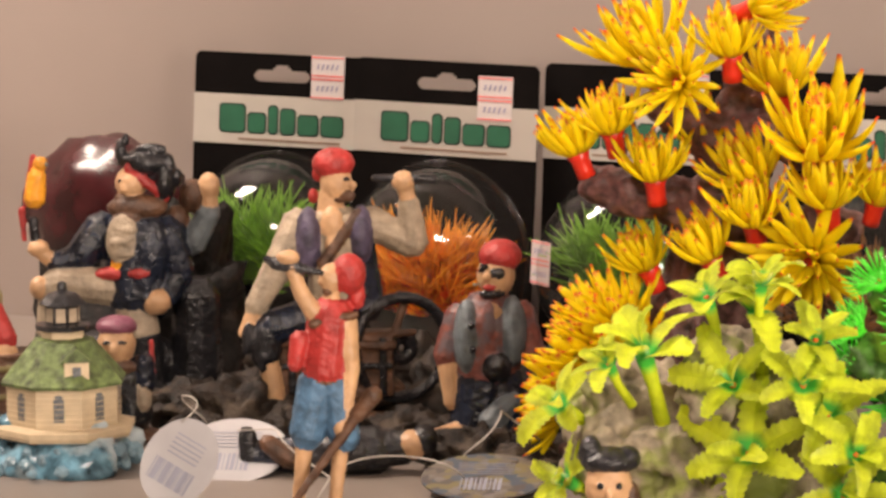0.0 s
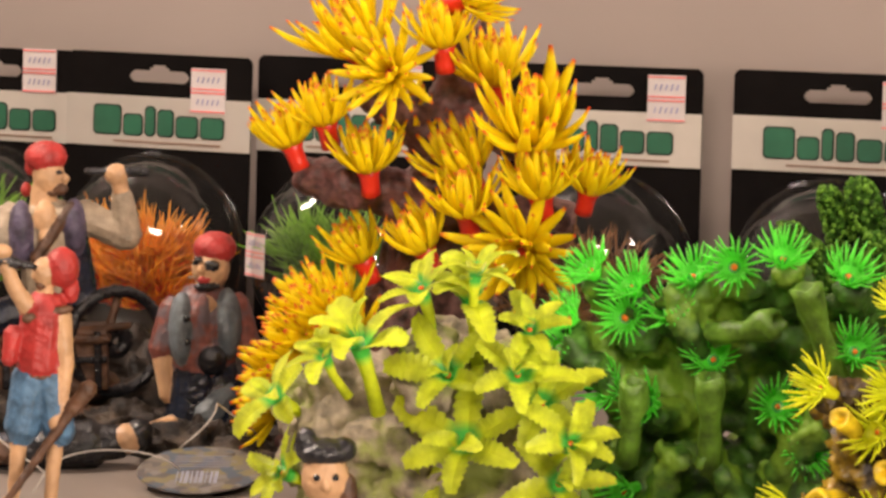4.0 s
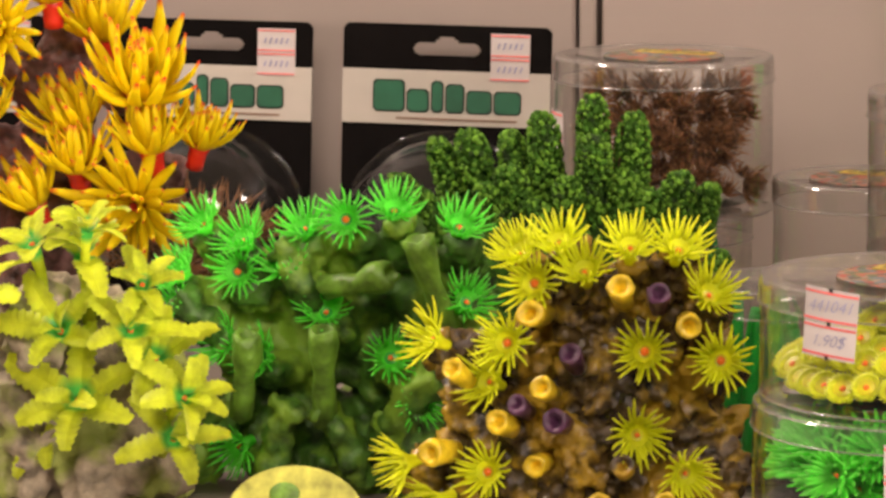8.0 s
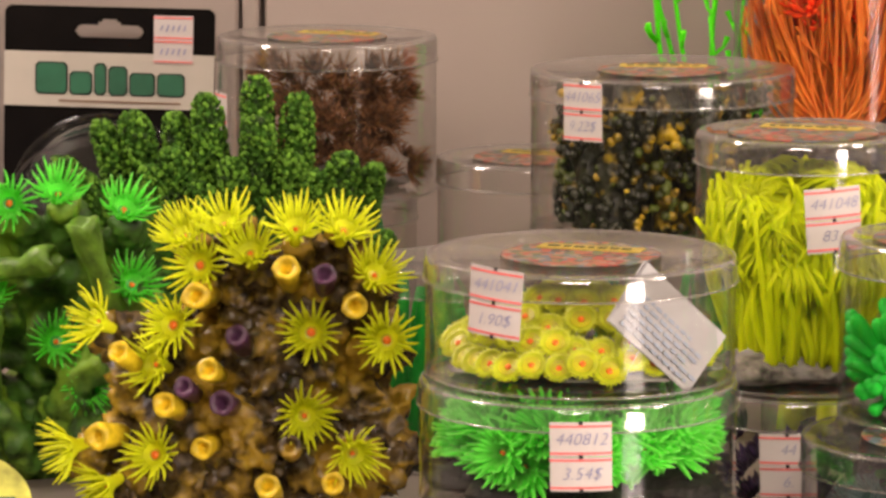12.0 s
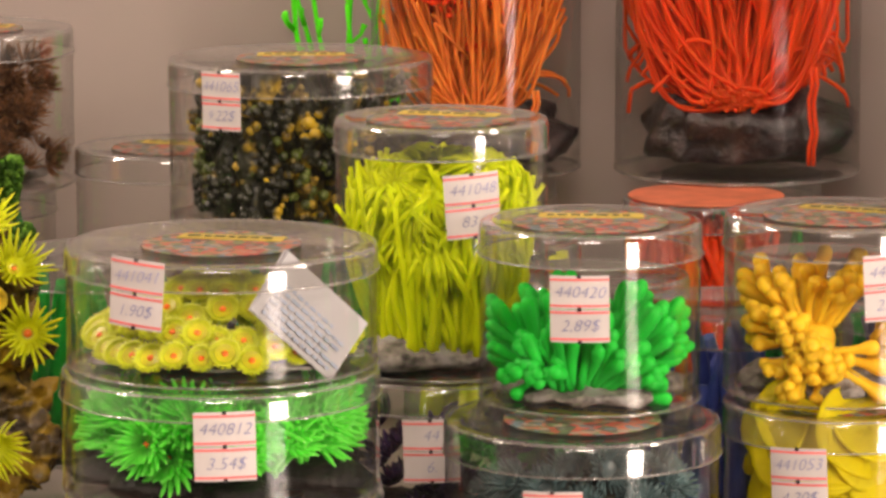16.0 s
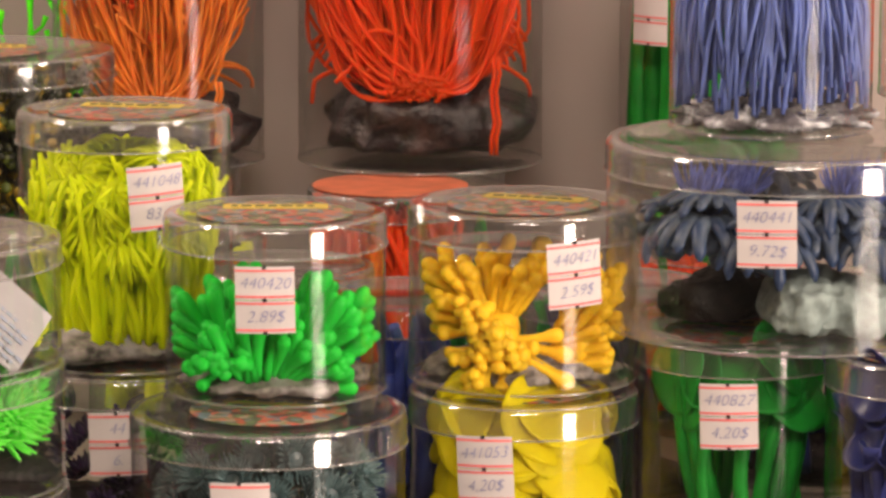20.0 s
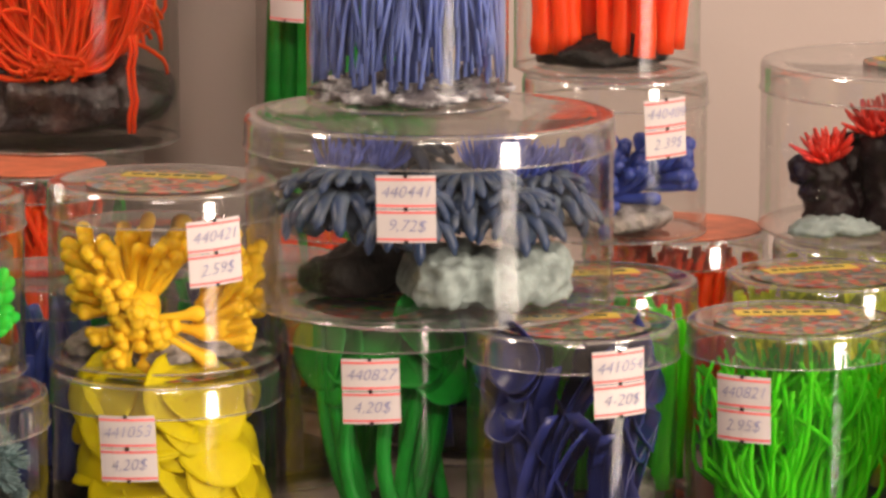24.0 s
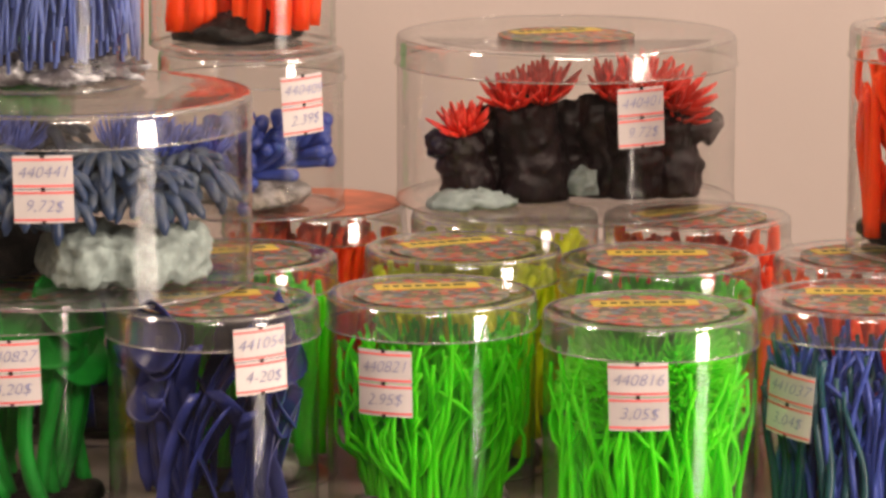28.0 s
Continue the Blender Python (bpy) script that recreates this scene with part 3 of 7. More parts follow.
def polyp_meshes(n, length, width, cup, rise, material, disc_mat, seed, rows=2, flat=0.6, curl=0.3):
    """Tentacle crown opening along +z with its disc."""
    rng = random.Random(seed)
    b = Build()
    for row in range(rows):
        for i in range(n):
            a = 2 * math.pi * (i + 0.5 * row + rng.uniform(-0.2, 0.2)) / n
            lift = rise + 0.45 * row + rng.uniform(-0.12, 0.12)
            ln = length * (1 - 0.12 * row) * rng.uniform(0.85, 1.1)
            path = []
            for s in range(5):
                u = s / 4
                rad = cup * (0.8 - 0.22 * row) + ln * u * math.cos(lift + curl * u)
                path.append((rad * math.cos(a), rad * math.sin(a), ln * u * math.sin(lift + curl * u)))
            b.tube(path, [width * 0.8, width, width * 0.95, width * 0.75, width * 0.3], 5, 0, flat)
    crown = b.mesh("tentacle_crown", material)
    d = Build().turned([(0.0002, -cup * 0.05), (cup * 0.5, -cup * 0.02), (cup * 0.95, cup * 0.22), (cup, cup * 0.12), (cup * 0.75, -cup * 0.5), (cup * 0.3, -cup * 0.9)], 16)
    disc = d.mesh("disc", disc_mat)
    return crown, disc


def tentacle_meshes(name, width, flat, curl, material, n=3):
    """Single tentacles one unit long along +x, bending up."""
    out = []
    for i in range(n):
        k = curl * (0.7 + 0.3 * i)
        path = [(u * math.cos(k * u), 0.05 * math.sin(u * 3 + i * 2) * u, u * math.sin(k * u)) for u in (0, 0.25, 0.5, 0.75, 1.0)]
        out.append(Build().tube(path, [width * 0.8, width, width * 0.95, width * 0.72, width * 0.28], 6, 0, flat).mesh(name, material))
    return out


def split_polyp(parent, p, d, spin, size, n, rows, length, cup, rise, kinds, disc, dot, name, seed, piece="tentacle"):
    """A crown whose tentacles are pieces of their own round a disc."""
    rg = random.Random(seed)
    q = part(name, disc, parent, "", facing(p, d, spin, size))
    for row in range(rows):
        for i in range(n):
            a = 360 * (i + 0.5 * row + rg.uniform(-0.25, 0.25)) / n
            lift = math.degrees(rise + 0.42 * row + rg.uniform(-0.14, 0.14))
            ln = length * (1 - 0.1 * row) * rg.uniform(0.82, 1.12)
            part(piece, kinds[rg.randrange(len(kinds))], q, "", pose(0, 0, 0, 0, 0, a) @ Matrix.Translation((cup * (0.85 - (0.3 if piece == "petal" else 0.12) * row), 0, cup * (0.1 if piece == "petal" else 0.38))) @ pose(0, 0, 0, 0, -lift, 0) @ Matrix.Scale(ln, 4))
    if dot:
        part("centre_dot", DOT, q, "orange centre", Matrix.Translation((0, 0, cup * 0.1)) @ Matrix.Scale(dot, 4))
    return q


DOT = Build().ball((0, 0, 0), (1, 1, 0.55), 0, None, 10, 6).mesh("centre_dot", ORANGE_DOT)


def polyp(parent, p, d, meshes, spin, size=1.0, dot=0.0, name="polyp", cup=0.004, wall=1.0):
    q = part(name, meshes[0], parent, "", nest(meshes[0], facing(p, d, spin, size), wall))
    part("disc", meshes[1], q)
    if dot:
        part("centre_dot", DOT, q, "orange centre", Matrix.Translation((0, 0, cup * 0.1)) @ Matrix.Scale(dot, 4))
    return q


# ---- jars, from the tall ones at the back to the front rows ----
STD_R, STD_H = 0.039, 0.088


def std(x, y, label, stick=(), spin=0.0, z=SHELF_Z, art=True):
    return jar(x, y, z, STD_R, STD_H, label, stick, art, spin)


# front row at the end of the shelf
std(0.245, 1.379, "clear jar of bright green grass strands", [(-36, 0.0606, "440821", "2.95$", 1)], 30)
std(0.317, 1.332, "clear jar packed with bright green anemone strands", [(-19, 0.0635, "440816", "3,05$", 2)], 20)
std(0.399, 1.341, "clear jar of dark blue strands", [(-57, 0.0533, "441037", "3,04$", -5)], 0)
std(0.163, 1.377, "clear jar of broad blue leaves", [(19, 0.0723, "441054", "4-20$", 2, 0.0205, 0.0122, 0.0003)], 40)
std(0.096, 1.420, "clear jar of thick green tentacles", [(-10, 0.062, "440827", "4,20$", 2)], 10)
# second and third rows
std(0.184, 1.469, "clear jar with green plant behind the front row", (), 60)
std(0.274, 1.472, "clear jar with green plant and a printed lid", (), 80)
std(0.345, 1.434, "clear jar with green plant and a printed lid", (), 10)
std(0.429, 1.426, "clear jar with an orange plant at the row's end", (), 50)
std(0.384, 1.531, "clear jar with a red plant in the third row", (), 100)
ok = std(0.231, 1.584, "clear jar with an orange plant under a smaller jar", (), 0, art=False)
std(0.306, 1.549, "clear jar with a green plant under a wide jar", (), 0, art=False)
# upper jars of that end
jar(0.336, 1.569, SHELF_Z + 0.089, 0.0715, 0.071, "wide clear tub with a black and red coral inside", [(13, 0.0446, "440401", "9.72$", 2, 0.0205)], spin=60)
jar(0.203, 1.570, SHELF_Z + 0.089, 0.0385, 0.067, "clear jar with a blue coral inside", [(25, 0.048, "440409", "2.39$", 3, 0.0195)], art=False)
jar(0.200, 1.575, SHELF_Z + 0.157, 0.039, 0.088, "clear jar of thick orange tentacles on top of a jar", ())
jar(0.457, 1.423, SHELF_Z + 0.089, 0.039, 0.089, "clear tall jar of orange tentacles", ())
jar(0.114, 1.422, SHELF_Z + 0.089, 0.0695, 0.071, "wide clear tub with a blue grey anemone inside", [(-11.5, 0.0452, "440441", "9,72$", 1)], spin=0, art=False)
jar(0.107, 1.441, SHELF_Z + 0.161, 0.0385, 0.088, "clear jar of fine blue strands on a wide tub", ())
# middle of the shelf
jar(0.014, 1.412, SHELF_Z, 0.0432, 0.067, "clear jar of big yellow petals", [(-19, 0.0442, "441053", "4,20$", 3)])
jar(0.014, 1.425, SHELF_Z + 0.068, 0.0435, 0.067, "clear jar with a yellow finger coral", [(25, 0.0459, "440421", "2.59$", 3)], spin=-20)
jar(-0.079, 1.370, SHELF_Z, 0.0505, 0.067, "clear tub of grey blue anemones", [(-8, 0.038, "", "", 2)])
jar(-0.078, 1.400, SHELF_Z + 0.068, 0.0412, 0.067, "clear jar with a green finger coral", [(-2, 0.0407, "440420", "2,89$", 1)], spin=40)
jar(-0.139, 1.460, SHELF_Z, 0.0415, 0.067, "clear jar of dark purple coral under a taller jar", [(0, 0.0424, "44", "6.", 2)])
jar(-0.139, 1.460, SHELF_Z + 0.068, 0.0412, 0.097, "clear tall jar of lime yellow anemone strands", [(22, 0.0683, "441048", "83.9", 4)], spin=10)
jar(-0.207, 1.345, SHELF_Z, 0.0575, 0.044, "wide clear tub with red pieces at the bottom", ())
jar(-0.208, 1.345, SHELF_Z + 0.0445, 0.0575, 0.044, "wide clear tub of green anemones", [(10, 0.0267, "440812", "3.54$", 1)])
jar(-0.208, 1.350, SHELF_Z + 0.089, 0.0562, 0.044, "wide clear tub of lime yellow button polyps", [(-23, 0.0336, "441041", "1.90$", -4)], spin=10)
# jars standing between the rows
MID = ((-0.030, 1.495, "clear jar of dark blue strands between the rows"), (0.052, 1.520, "clear jar of dark purple strands between the rows"), (-0.085, 1.560, "clear jar of dark green strands between the rows"),
       (0.135, 1.560, "clear jar of dark blue strands behind a tub"), (-0.215, 1.480, "clear jar of dark purple strands behind the tubs"), (0.010, 1.610, "clear jar of dark green strands between the rows"),
       (0.105, 1.660, "clear jar of orange strands between the rows"), (-0.300, 1.600, "clear jar of dark green strands by the corals"), (-0.135, 1.650, "clear jar of lime strands between the rows"))
for x, y, words in MID:
    std(x, y, words, (), 30, art=False)
# small jar half hidden by the open corals
jar(-0.556, 1.590, SHELF_Z, 0.026, 0.072, "small clear jar half hidden among the open corals", (), art=False)
# back row
std(-0.224, 1.690, "clear jar under a darker wide jar", (), art=False)
jar(-0.224, 1.690, SHELF_Z + 0.089, 0.059, 0.073, "wide clear jar with a black and yellow coral", [(-28, 0.0588, "441065", "9.22$", 1, 0.0205, 0.0128)], spin=50)
jar(-0.297, 1.780, SHELF_Z, 0.046, 0.109, "clear jar with a green and red plant at the back", ())
std(-0.394, 1.785, "clear jar under a jar of brown moss", (), art=False)
jar(-0.398, 1.785, SHELF_Z + 0.089, 0.0525, 0.075, "clear jar of brown moss plant against the back panel", [(-62, 0.037, "", "", 0)])
oj = std(-0.045, 1.778, "clear jar with an orange plant and orange lid paper", (), art=False)
ORANGEPAPER = mat("orange_lid_paper", (0.46, 0.125, 0.06), 0.5, vary=0.2, scale=80)
for owner in (oj, ok):
    part("lid_paper", Build().turned([(0.0002, 0.0884), (0.0365, 0.0884), (0.0365, 0.0888), (0.0002, 0.0888)], 40).mesh("lid_paper", ORANGEPAPER, False), owner, "dull orange paper disc on the lid")
std(-0.030, 1.862, "clear jar with green and yellow plant at the back", (), art=False)
jar(-0.0325, 1.860, SHELF_Z + 0.089, 0.0597, 0.150, "large clear jar of red orange strands on a dark rock", ())
std(-0.160, 1.862, "clear jar with green and yellow plant at the back", (), art=False)
jar(-0.160, 1.860, SHELF_Z + 0.089, 0.0515, 0.150, "large clear jar of orange and red strands", ())
std(0.109, 1.862, "clear jar with green plant at the back", (), art=False)
jar(0.109, 1.862, SHELF_Z + 0.089, 0.045, 0.150, "tall clear jar of green stalks at the back", [(-44, 0.0723, "", "", 0)])

# ---- plants and corals inside the jars ----
GRASSGREEN = mat("bright_green_strand", (0.12, 0.95, 0.012), 0.4, vary=0.08, translucent=0.4, soft=0.6)
LIMEST = mat("lime_strand", (0.82, 0.95, 0.006), 0.4, vary=0.03, translucent=0.4, soft=0.6)
BLUEST = mat("blue_strand", (0.06, 0.1, 0.45), 0.35, vary=0.25, translucent=0.2)
PALEBLUE = mat("pale_blue_strand", (0.16, 0.22, 0.55), 0.3, vary=0.2, translucent=0.3, soft=0.6)
NAVY = mat("navy_leaf", (0.030, 0.042, 0.21), 0.3, vary=0.3, translucent=0.34)
GREENTEN = mat("deep_green_tentacle", (0.015, 0.34, 0.035), 0.35, vary=0.2, translucent=0.2, soft=0.6)
GREENFING = mat("green_finger", (0.025, 0.66, 0.06), 0.35, vary=0.08, translucent=0.3, soft=0.6)
YELLOWFING = mat("yellow_finger", (0.98, 0.58, 0.025), 0.35, vary=0.06, translucent=0.12, soft=0.6)
YELLOWPET = mat("yellow_petal", (0.97, 0.80, 0.006), 0.45, vary=0.08, scale=90, translucent=0.42, soft=0.6)
ORANGEST = mat("orange_strand", (0.98, 0.085, 0.010), 0.4, vary=0.05, translucent=0.38, soft=0.6)
TEALDARK = mat("dark_teal_strand", (0.02, 0.09, 0.12), 0.35, vary=0.3, translucent=0.15)
RUST = mat("rust_strand", (0.93, 0.2, 0.02), 0.4, vary=0.25, translucent=0.2, soft=0.6)
TEAL = mat("grey_teal_tentacle", (0.12, 0.2, 0.21), 0.35, vary=0.3, translucent=0.2)
TEALDISC = mat("grey_teal_disc", (0.05, 0.09, 0.1), 0.35, vary=0.3)
BLUEGREY = mat("blue_grey_tentacle", (0.04, 0.07, 0.12), 0.4, vary=0.4, scale=160, second=(0.05, 0.08, 0.14), second_at=0.55, translucent=0.1)
RIBBED = mat("ribbed_blue_grey_tentacle", (0.10, 0.13, 0.17), 0.4, vary=0.35, scale=120, second=(0.025, 0.05, 0.12), second_at=0.5, translucent=0.12, root=(0.02, 0.035, 0.09), root_at=0.3)
PALEBASE = mat("pale_sponge", (0.23, 0.285, 0.275), 0.6, vary=0.2, scale=200, bump=0.6)
BLACKCORAL = mat("black_coral", (0.012, 0.0045, 0.006), 0.4, vary=0.4, scale=150, bump=0.6, spec=0.3)
REDTUFT = mat("dark_red_tuft", (0.66, 0.035, 0.018), 0.4, vary=0.25)
BROWNMOSS = mat("brown_moss", (0.22, 0.095, 0.035), 0.6, vary=0.5, scale=250, translucent=0.15)
OLIVE = mat("black_olive_coral", (0.02, 0.022, 0.01), 0.4, vary=0.5, scale=200, bump=0.8, second=(0.5, 0.33, 0.01), second_at=0.6)
PURPLEDARK = mat("dark_purple_coral", (0.05, 0.03, 0.09), 0.4, vary=0.5, scale=200, bump=0.6)


def crown_tops(t, n, r, z0, z1, meshes, seed, size=1.0, dot=0.0, up=0.4, name="polyp"):
    rng = random.Random(seed)
    for i in range(n):
        a, d = rng.uniform(0, 6.283), r * rng.random() ** 0.38
        p = Vector((d * math.cos(a), d * math.sin(a), rng.uniform(z0, z1)))
        way = Vector((math.cos(a) * d / r, math.sin(a) * d / r - 0.15, up + rng.uniform(0, 0.4)))
        part(name, meshes[0], t, "", nest(meshes[0], facing(p, way, rng.uniform(0, 360), size * rng.uniform(0.85, 1.15)), r * 1.22))


SMALL_LIME = polyp_meshes(17, 0.0125, 0.0010, 0.0030, 0.35, LIMEST, LIMEST, 3, 2, 0.7, -1.1)
SMALL_GREEN = polyp_meshes(15, 0.0105, 0.0006, 0.0026, 0.3, GRASSGREEN, GRASSGREEN, 4, 2, 0.7, 0.5)

b = bundle(-0.139, 1.460, SHELF_Z + 0.071, 0.0395, 0.066, LIMEST, 80, "lime yellow anemone with long stems in a tall jar", radius=0.0021, lean=0.7, curl=0.014, seed=11, spread=0.76, tilt=3)
crown_tops(b, 58, 0.030, 0.046, 0.077, SMALL_LIME, 5, 1.25, 0.0, 1.3)
fill(b, 0.0375, 0.080, 170, 0.0016, LIMEST, 111, 0.6, 0.75)
b = bundle(0.245, 1.379, SHELF_Z + 0.003, 0.0375, 0.068, GRASSGREEN, 170, "bright green grass plant of long thin strands", radius=0.0012, lean=0.9, curl=0.006, seed=12, spread=0.70, tilt=3)
fill(b, 0.0370, 0.076, 220, 0.0012, GRASSGREEN, 112, 0.55, 0.5)
b = bundle(0.317, 1.332, SHELF_Z + 0.003, 0.0375, 0.060, GRASSGREEN, 120, "bright green anemone with long strands", radius=0.0014, lean=0.8, curl=0.008, seed=13, spread=0.9)
crown_tops(b, 110, 0.031, 0.042, 0.070, SMALL_GREEN, 6, 1.05)
fill(b, 0.0370, 0.072, 220, 0.0012, GRASSGREEN, 113, 0.35)
b = bundle(0.399, 1.341, SHELF_Z + 0.003, 0.0375, 0.068, BLUEST, 60, "dark blue plant of thick strands", radius=0.0015, lean=0.7, curl=0.008, seed=14, spread=0.75, tilt=3)
fill(b, 0.0370, 0.074, 110, 0.0015, BLUEST, 114, 0.4)
bundle(0.395, 1.337, SHELF_Z + 0.003, 0.0330, 0.070, TEALDARK, 60, "dark teal plant of thick strands", radius=0.0020, lean=0.5, curl=0.008, seed=19, spread=0.85)
t = thing("silicone_plant", pose(0.107, 1.441, SHELF_Z + 0.164), "fine blue plant of strands hanging over, on clear gravel", "aquarium plant", "soft aquarium plants in jars")
GRAVEL = mat("clear_gravel", (0.42, 0.42, 0.44), 0.12, vary=0.6, scale=260, bump=0.6, second=(0.12, 0.11, 0.12), second_at=0.5)
part("gravel", rock_mesh("gravel", 0.034, 0.034, 0.007, GRAVEL, 15.0, 0.5, 160.0), t, "clear gravel", pose(0, 0, 0.003))
rg = random.Random(15)
weep, fine = [], Build()
for i in range(320):
    out, up, k1, p1 = rg.uniform(0.018, 0.0355), rg.uniform(0.070, 0.083), rg.uniform(-0.008, 0.008), rg.uniform(0, 6)
    low, bend = rg.uniform(0.004, 0.030), rg.uniform(1.3, 2.6)
    path = []
    for q in range(13):
        u = q / 12
        px, py = 0.003 + out * math.sin(u * 1.571) ** 0.9, k1 * math.sin(3 * u + p1) * u
        k = min(1.0, 0.0362 / math.hypot(px, py))
        path.append((px * k, py * k, low + (up - low) * (1 - u ** bend)))
    weep.append(path)
for i, path in enumerate(weep):
    m = pose(0, 0, 0, 0, 0, rg.uniform(170, 370) if i % 3 else rg.uniform(0, 360))
    if i < 110:
        part("strand", Build().tube(path, 0.00085, 5).mesh("strand", PALEBLUE), t, "", m)
    else:
        fine.tube([m @ Vector(q) for q in path], 0.00085, 4)
tagged(part("strand_mass", fine.mesh("strand_mass", PALEBLUE), t), kind="stuff")
b = bundle(0.457, 1.423, SHELF_Z + 0.092, 0.037, 0.074, ORANGEST, 40, "orange plant of thick tentacles on a dark rock", radius=0.0034, lean=0.5, curl=0.008, seed=16, rock=DARKROCK, spread=0.9)
fill(b, 0.0372, 0.076, 90, 0.0021, ORANGEST, 116, 0.5, 0.8)
bundle(0.200, 1.575, SHELF_Z + 0.160, 0.037, 0.074, ORANGEST, 26, "orange plant of thick tentacles on a dark rock", radius=0.0045, lean=0.7, curl=0.006, seed=17, rock=DARKROCK, spread=0.85)
bundle(0.109, 1.862, SHELF_Z + 0.092, 0.042, 0.135, GREENTEN, 30, "deep green plant of thick stalks", radius=0.006, lean=0.3, curl=0.006, seed=18, spread=0.9)
for i, (x, y, m, n) in enumerate(((0.184, 1.469, GRASSGREEN, 60), (0.274, 1.472, LIMEST, 60), (0.345, 1.434, GRASSGREEN, 60), (0.429, 1.426, ORANGEST, 40),
                                  (0.384, 1.531, ORANGEST, 40), (0.231, 1.584, ORANGEST, 90), (0.306, 1.549, LIMEST, 70), (-0.045, 1.778, ORANGEST, 90),
                                  (-0.030, 1.862, GREENTEN, 20), (-0.160, 1.862, LIMEST, 24), (0.109, 1.862, GREENTEN, 20), (-0.224, 1.690, GREENTEN, 20), (-0.394, 1.785, GREENTEN, 12))):
    words = {GRASSGREEN: "bright green", ORANGEST: "orange", GREENTEN: "deep green", LIMEST: "lime yellow"}[m]
    b = bundle(x, y, SHELF_Z + 0.003, 0.036, 0.074, m, n // 2, words + " strand plant in a jar", radius=0.0046 if n > 80 else 0.0036, lean=0.6, curl=0.008, seed=40 + i, spread=0.9)
    if n >= 40:
        fill(b, 0.0370, 0.078, 150, 0.0022, m, 140 + i, 0.35, 0.8)
for i, ((x, y, words), m) in enumerate(zip(MID, (BLUEST, PURPLEDARK, GREENTEN, NAVY, PURPLEDARK, GREENTEN, ORANGEST, GREENTEN, LIMEST))):
    bundle(x, y, SHELF_Z + 0.003, 0.036, 0.074, m, 18, words[13:].replace("between the rows", "plant in a jar"), radius=0.0055, lean=0.5, curl=0.008, seed=80 + i, spread=0.92, rock=DARKROCK)
bundle(-0.297, 1.780, SHELF_Z + 0.003, 0.042, 0.055, GREENTEN, 12, "deep green leafy plant in a back jar", radius=0.0022, lean=0.8, curl=0.01, seed=61, spread=0.7)


def mop(x, y, z, r, h, material, n, label, seed, rock_h, radius=0.001):
    """Long soft strands combed out from the front of a dark rock to the jar's wall and up along it."""
    rng = random.Random(seed)
    t = thing("silicone_plant", pose(x, y, z), label, "aquarium plant", "soft aquarium plants in jars")
    part("rock_base", rock_mesh("rock_base", r * 0.86, r * 0.78, rock_h * 0.62, BROWNBASE, seed, 0.35, 60.0), t, "dark brown glossy rock", pose(0.1 * r, 0, rock_h * 0.4))
    mass = Build()
    for i in range(n * 3):
        fan = rng.uniform(-1.1, 1.0)
        x0, y0, z0 = r * (0.02 + rng.gauss(0, 0.11)), r * rng.uniform(-0.75, -0.45), rock_h * rng.uniform(0.78, 1.0)
        x1, y1 = fan * r * rng.uniform(0.85, 1.05), r * rng.uniform(-0.6, 0.4)
        up, late, sag = h * rng.uniform(0.35, 1.0), rng.uniform(0.9, 1.7), rock_h * rng.uniform(-0.05, 0.3) * abs(fan)
        k1, p1, curl = rng.uniform(0.02, 0.16) * r, rng.uniform(0, 6), rng.random() < 0.1
        path = []
        for q in range(15):
            u = q / 14
            w = u ** 0.62
            px, py = x0 + (x1 - x0) * w + k1 * math.sin(5 * u + p1) * u, y0 + (y1 - y0) * w + k1 * math.cos(4 * u + p1) * u
            pz = z0 + up * u ** late - sag * math.sin(math.pi * u) + 0.3 * k1 * math.sin(6 * u + p1)
            if curl:
                pz = z0 + 0.3 * up * math.sin(u * 2.4) - sag * 1.6 * u * u
            k = min(1.0, 0.965 * r / max(1e-6, math.hypot(px, py)))
            path.append((px * k, py * k, max(0.006, pz)))
        if i < n:
            part("strand", Build().tube(path, radius, 5).mesh("strand", material), t)
        else:
            mass.tube(path, radius, 4)
    for dx in (0.62, 0.66):
        path = [(dx * r, -0.7 * r, rock_h * 1.3 - (rock_h * 1.3 - 0.005) * k / 6) for k in range(7)]
        part("strand", Build().tube([(px + 0.001 * math.sin(2 * i), py, pz) for i, (px, py, pz) in enumerate(path)], radius, 5).mesh("strand", material), t)
    tagged(part("strand_mass", mass.mesh("strand_mass", material), t), kind="stuff")
    return t


BROWNBASE = mat("brown_base_rock", (0.045, 0.03, 0.027), 0.3, vary=0.5, scale=160, bump=0.8, bump_scale=300, second=(0.015, 0.011, 0.012), second_at=0.5)
mop(-0.0325, 1.860, SHELF_Z + 0.092, 0.057, 0.12, ORANGEST, 260, "red orange spaghetti plant bursting from a brown rock", 71, 0.040, 0.0011)
b = mop(-0.160, 1.860, SHELF_Z + 0.092, 0.049, 0.12, RUST, 110, "rust orange spaghetti plant on a dark rock", 72, 0.030, 0.0010)
crown_tops(b, 16, 0.04, 0.05, 0.1, polyp_meshes(10, 0.008, 0.0014, 0.003, 0.5, ORANGEST, ORANGEST, 9, 2), 10, 1.3)


def fingers(t, p, n, length, radius, material, seed, way=(0, 0, 1), spread=1.0, name="finger"):
    """A tuft of thin soft fingers with round swollen tips."""
    club_fan(t, p, p, way, way, n, length, radius, material, seed, 0.42 * spread, FINGER, name, 0.0365)


# girth along a finger: an even club, a knob on a thin stalk, a blunt finger
US = (0.0, 0.2, 0.4, 0.58, 0.7, 0.79, 0.87, 0.94, 0.985, 1.0)
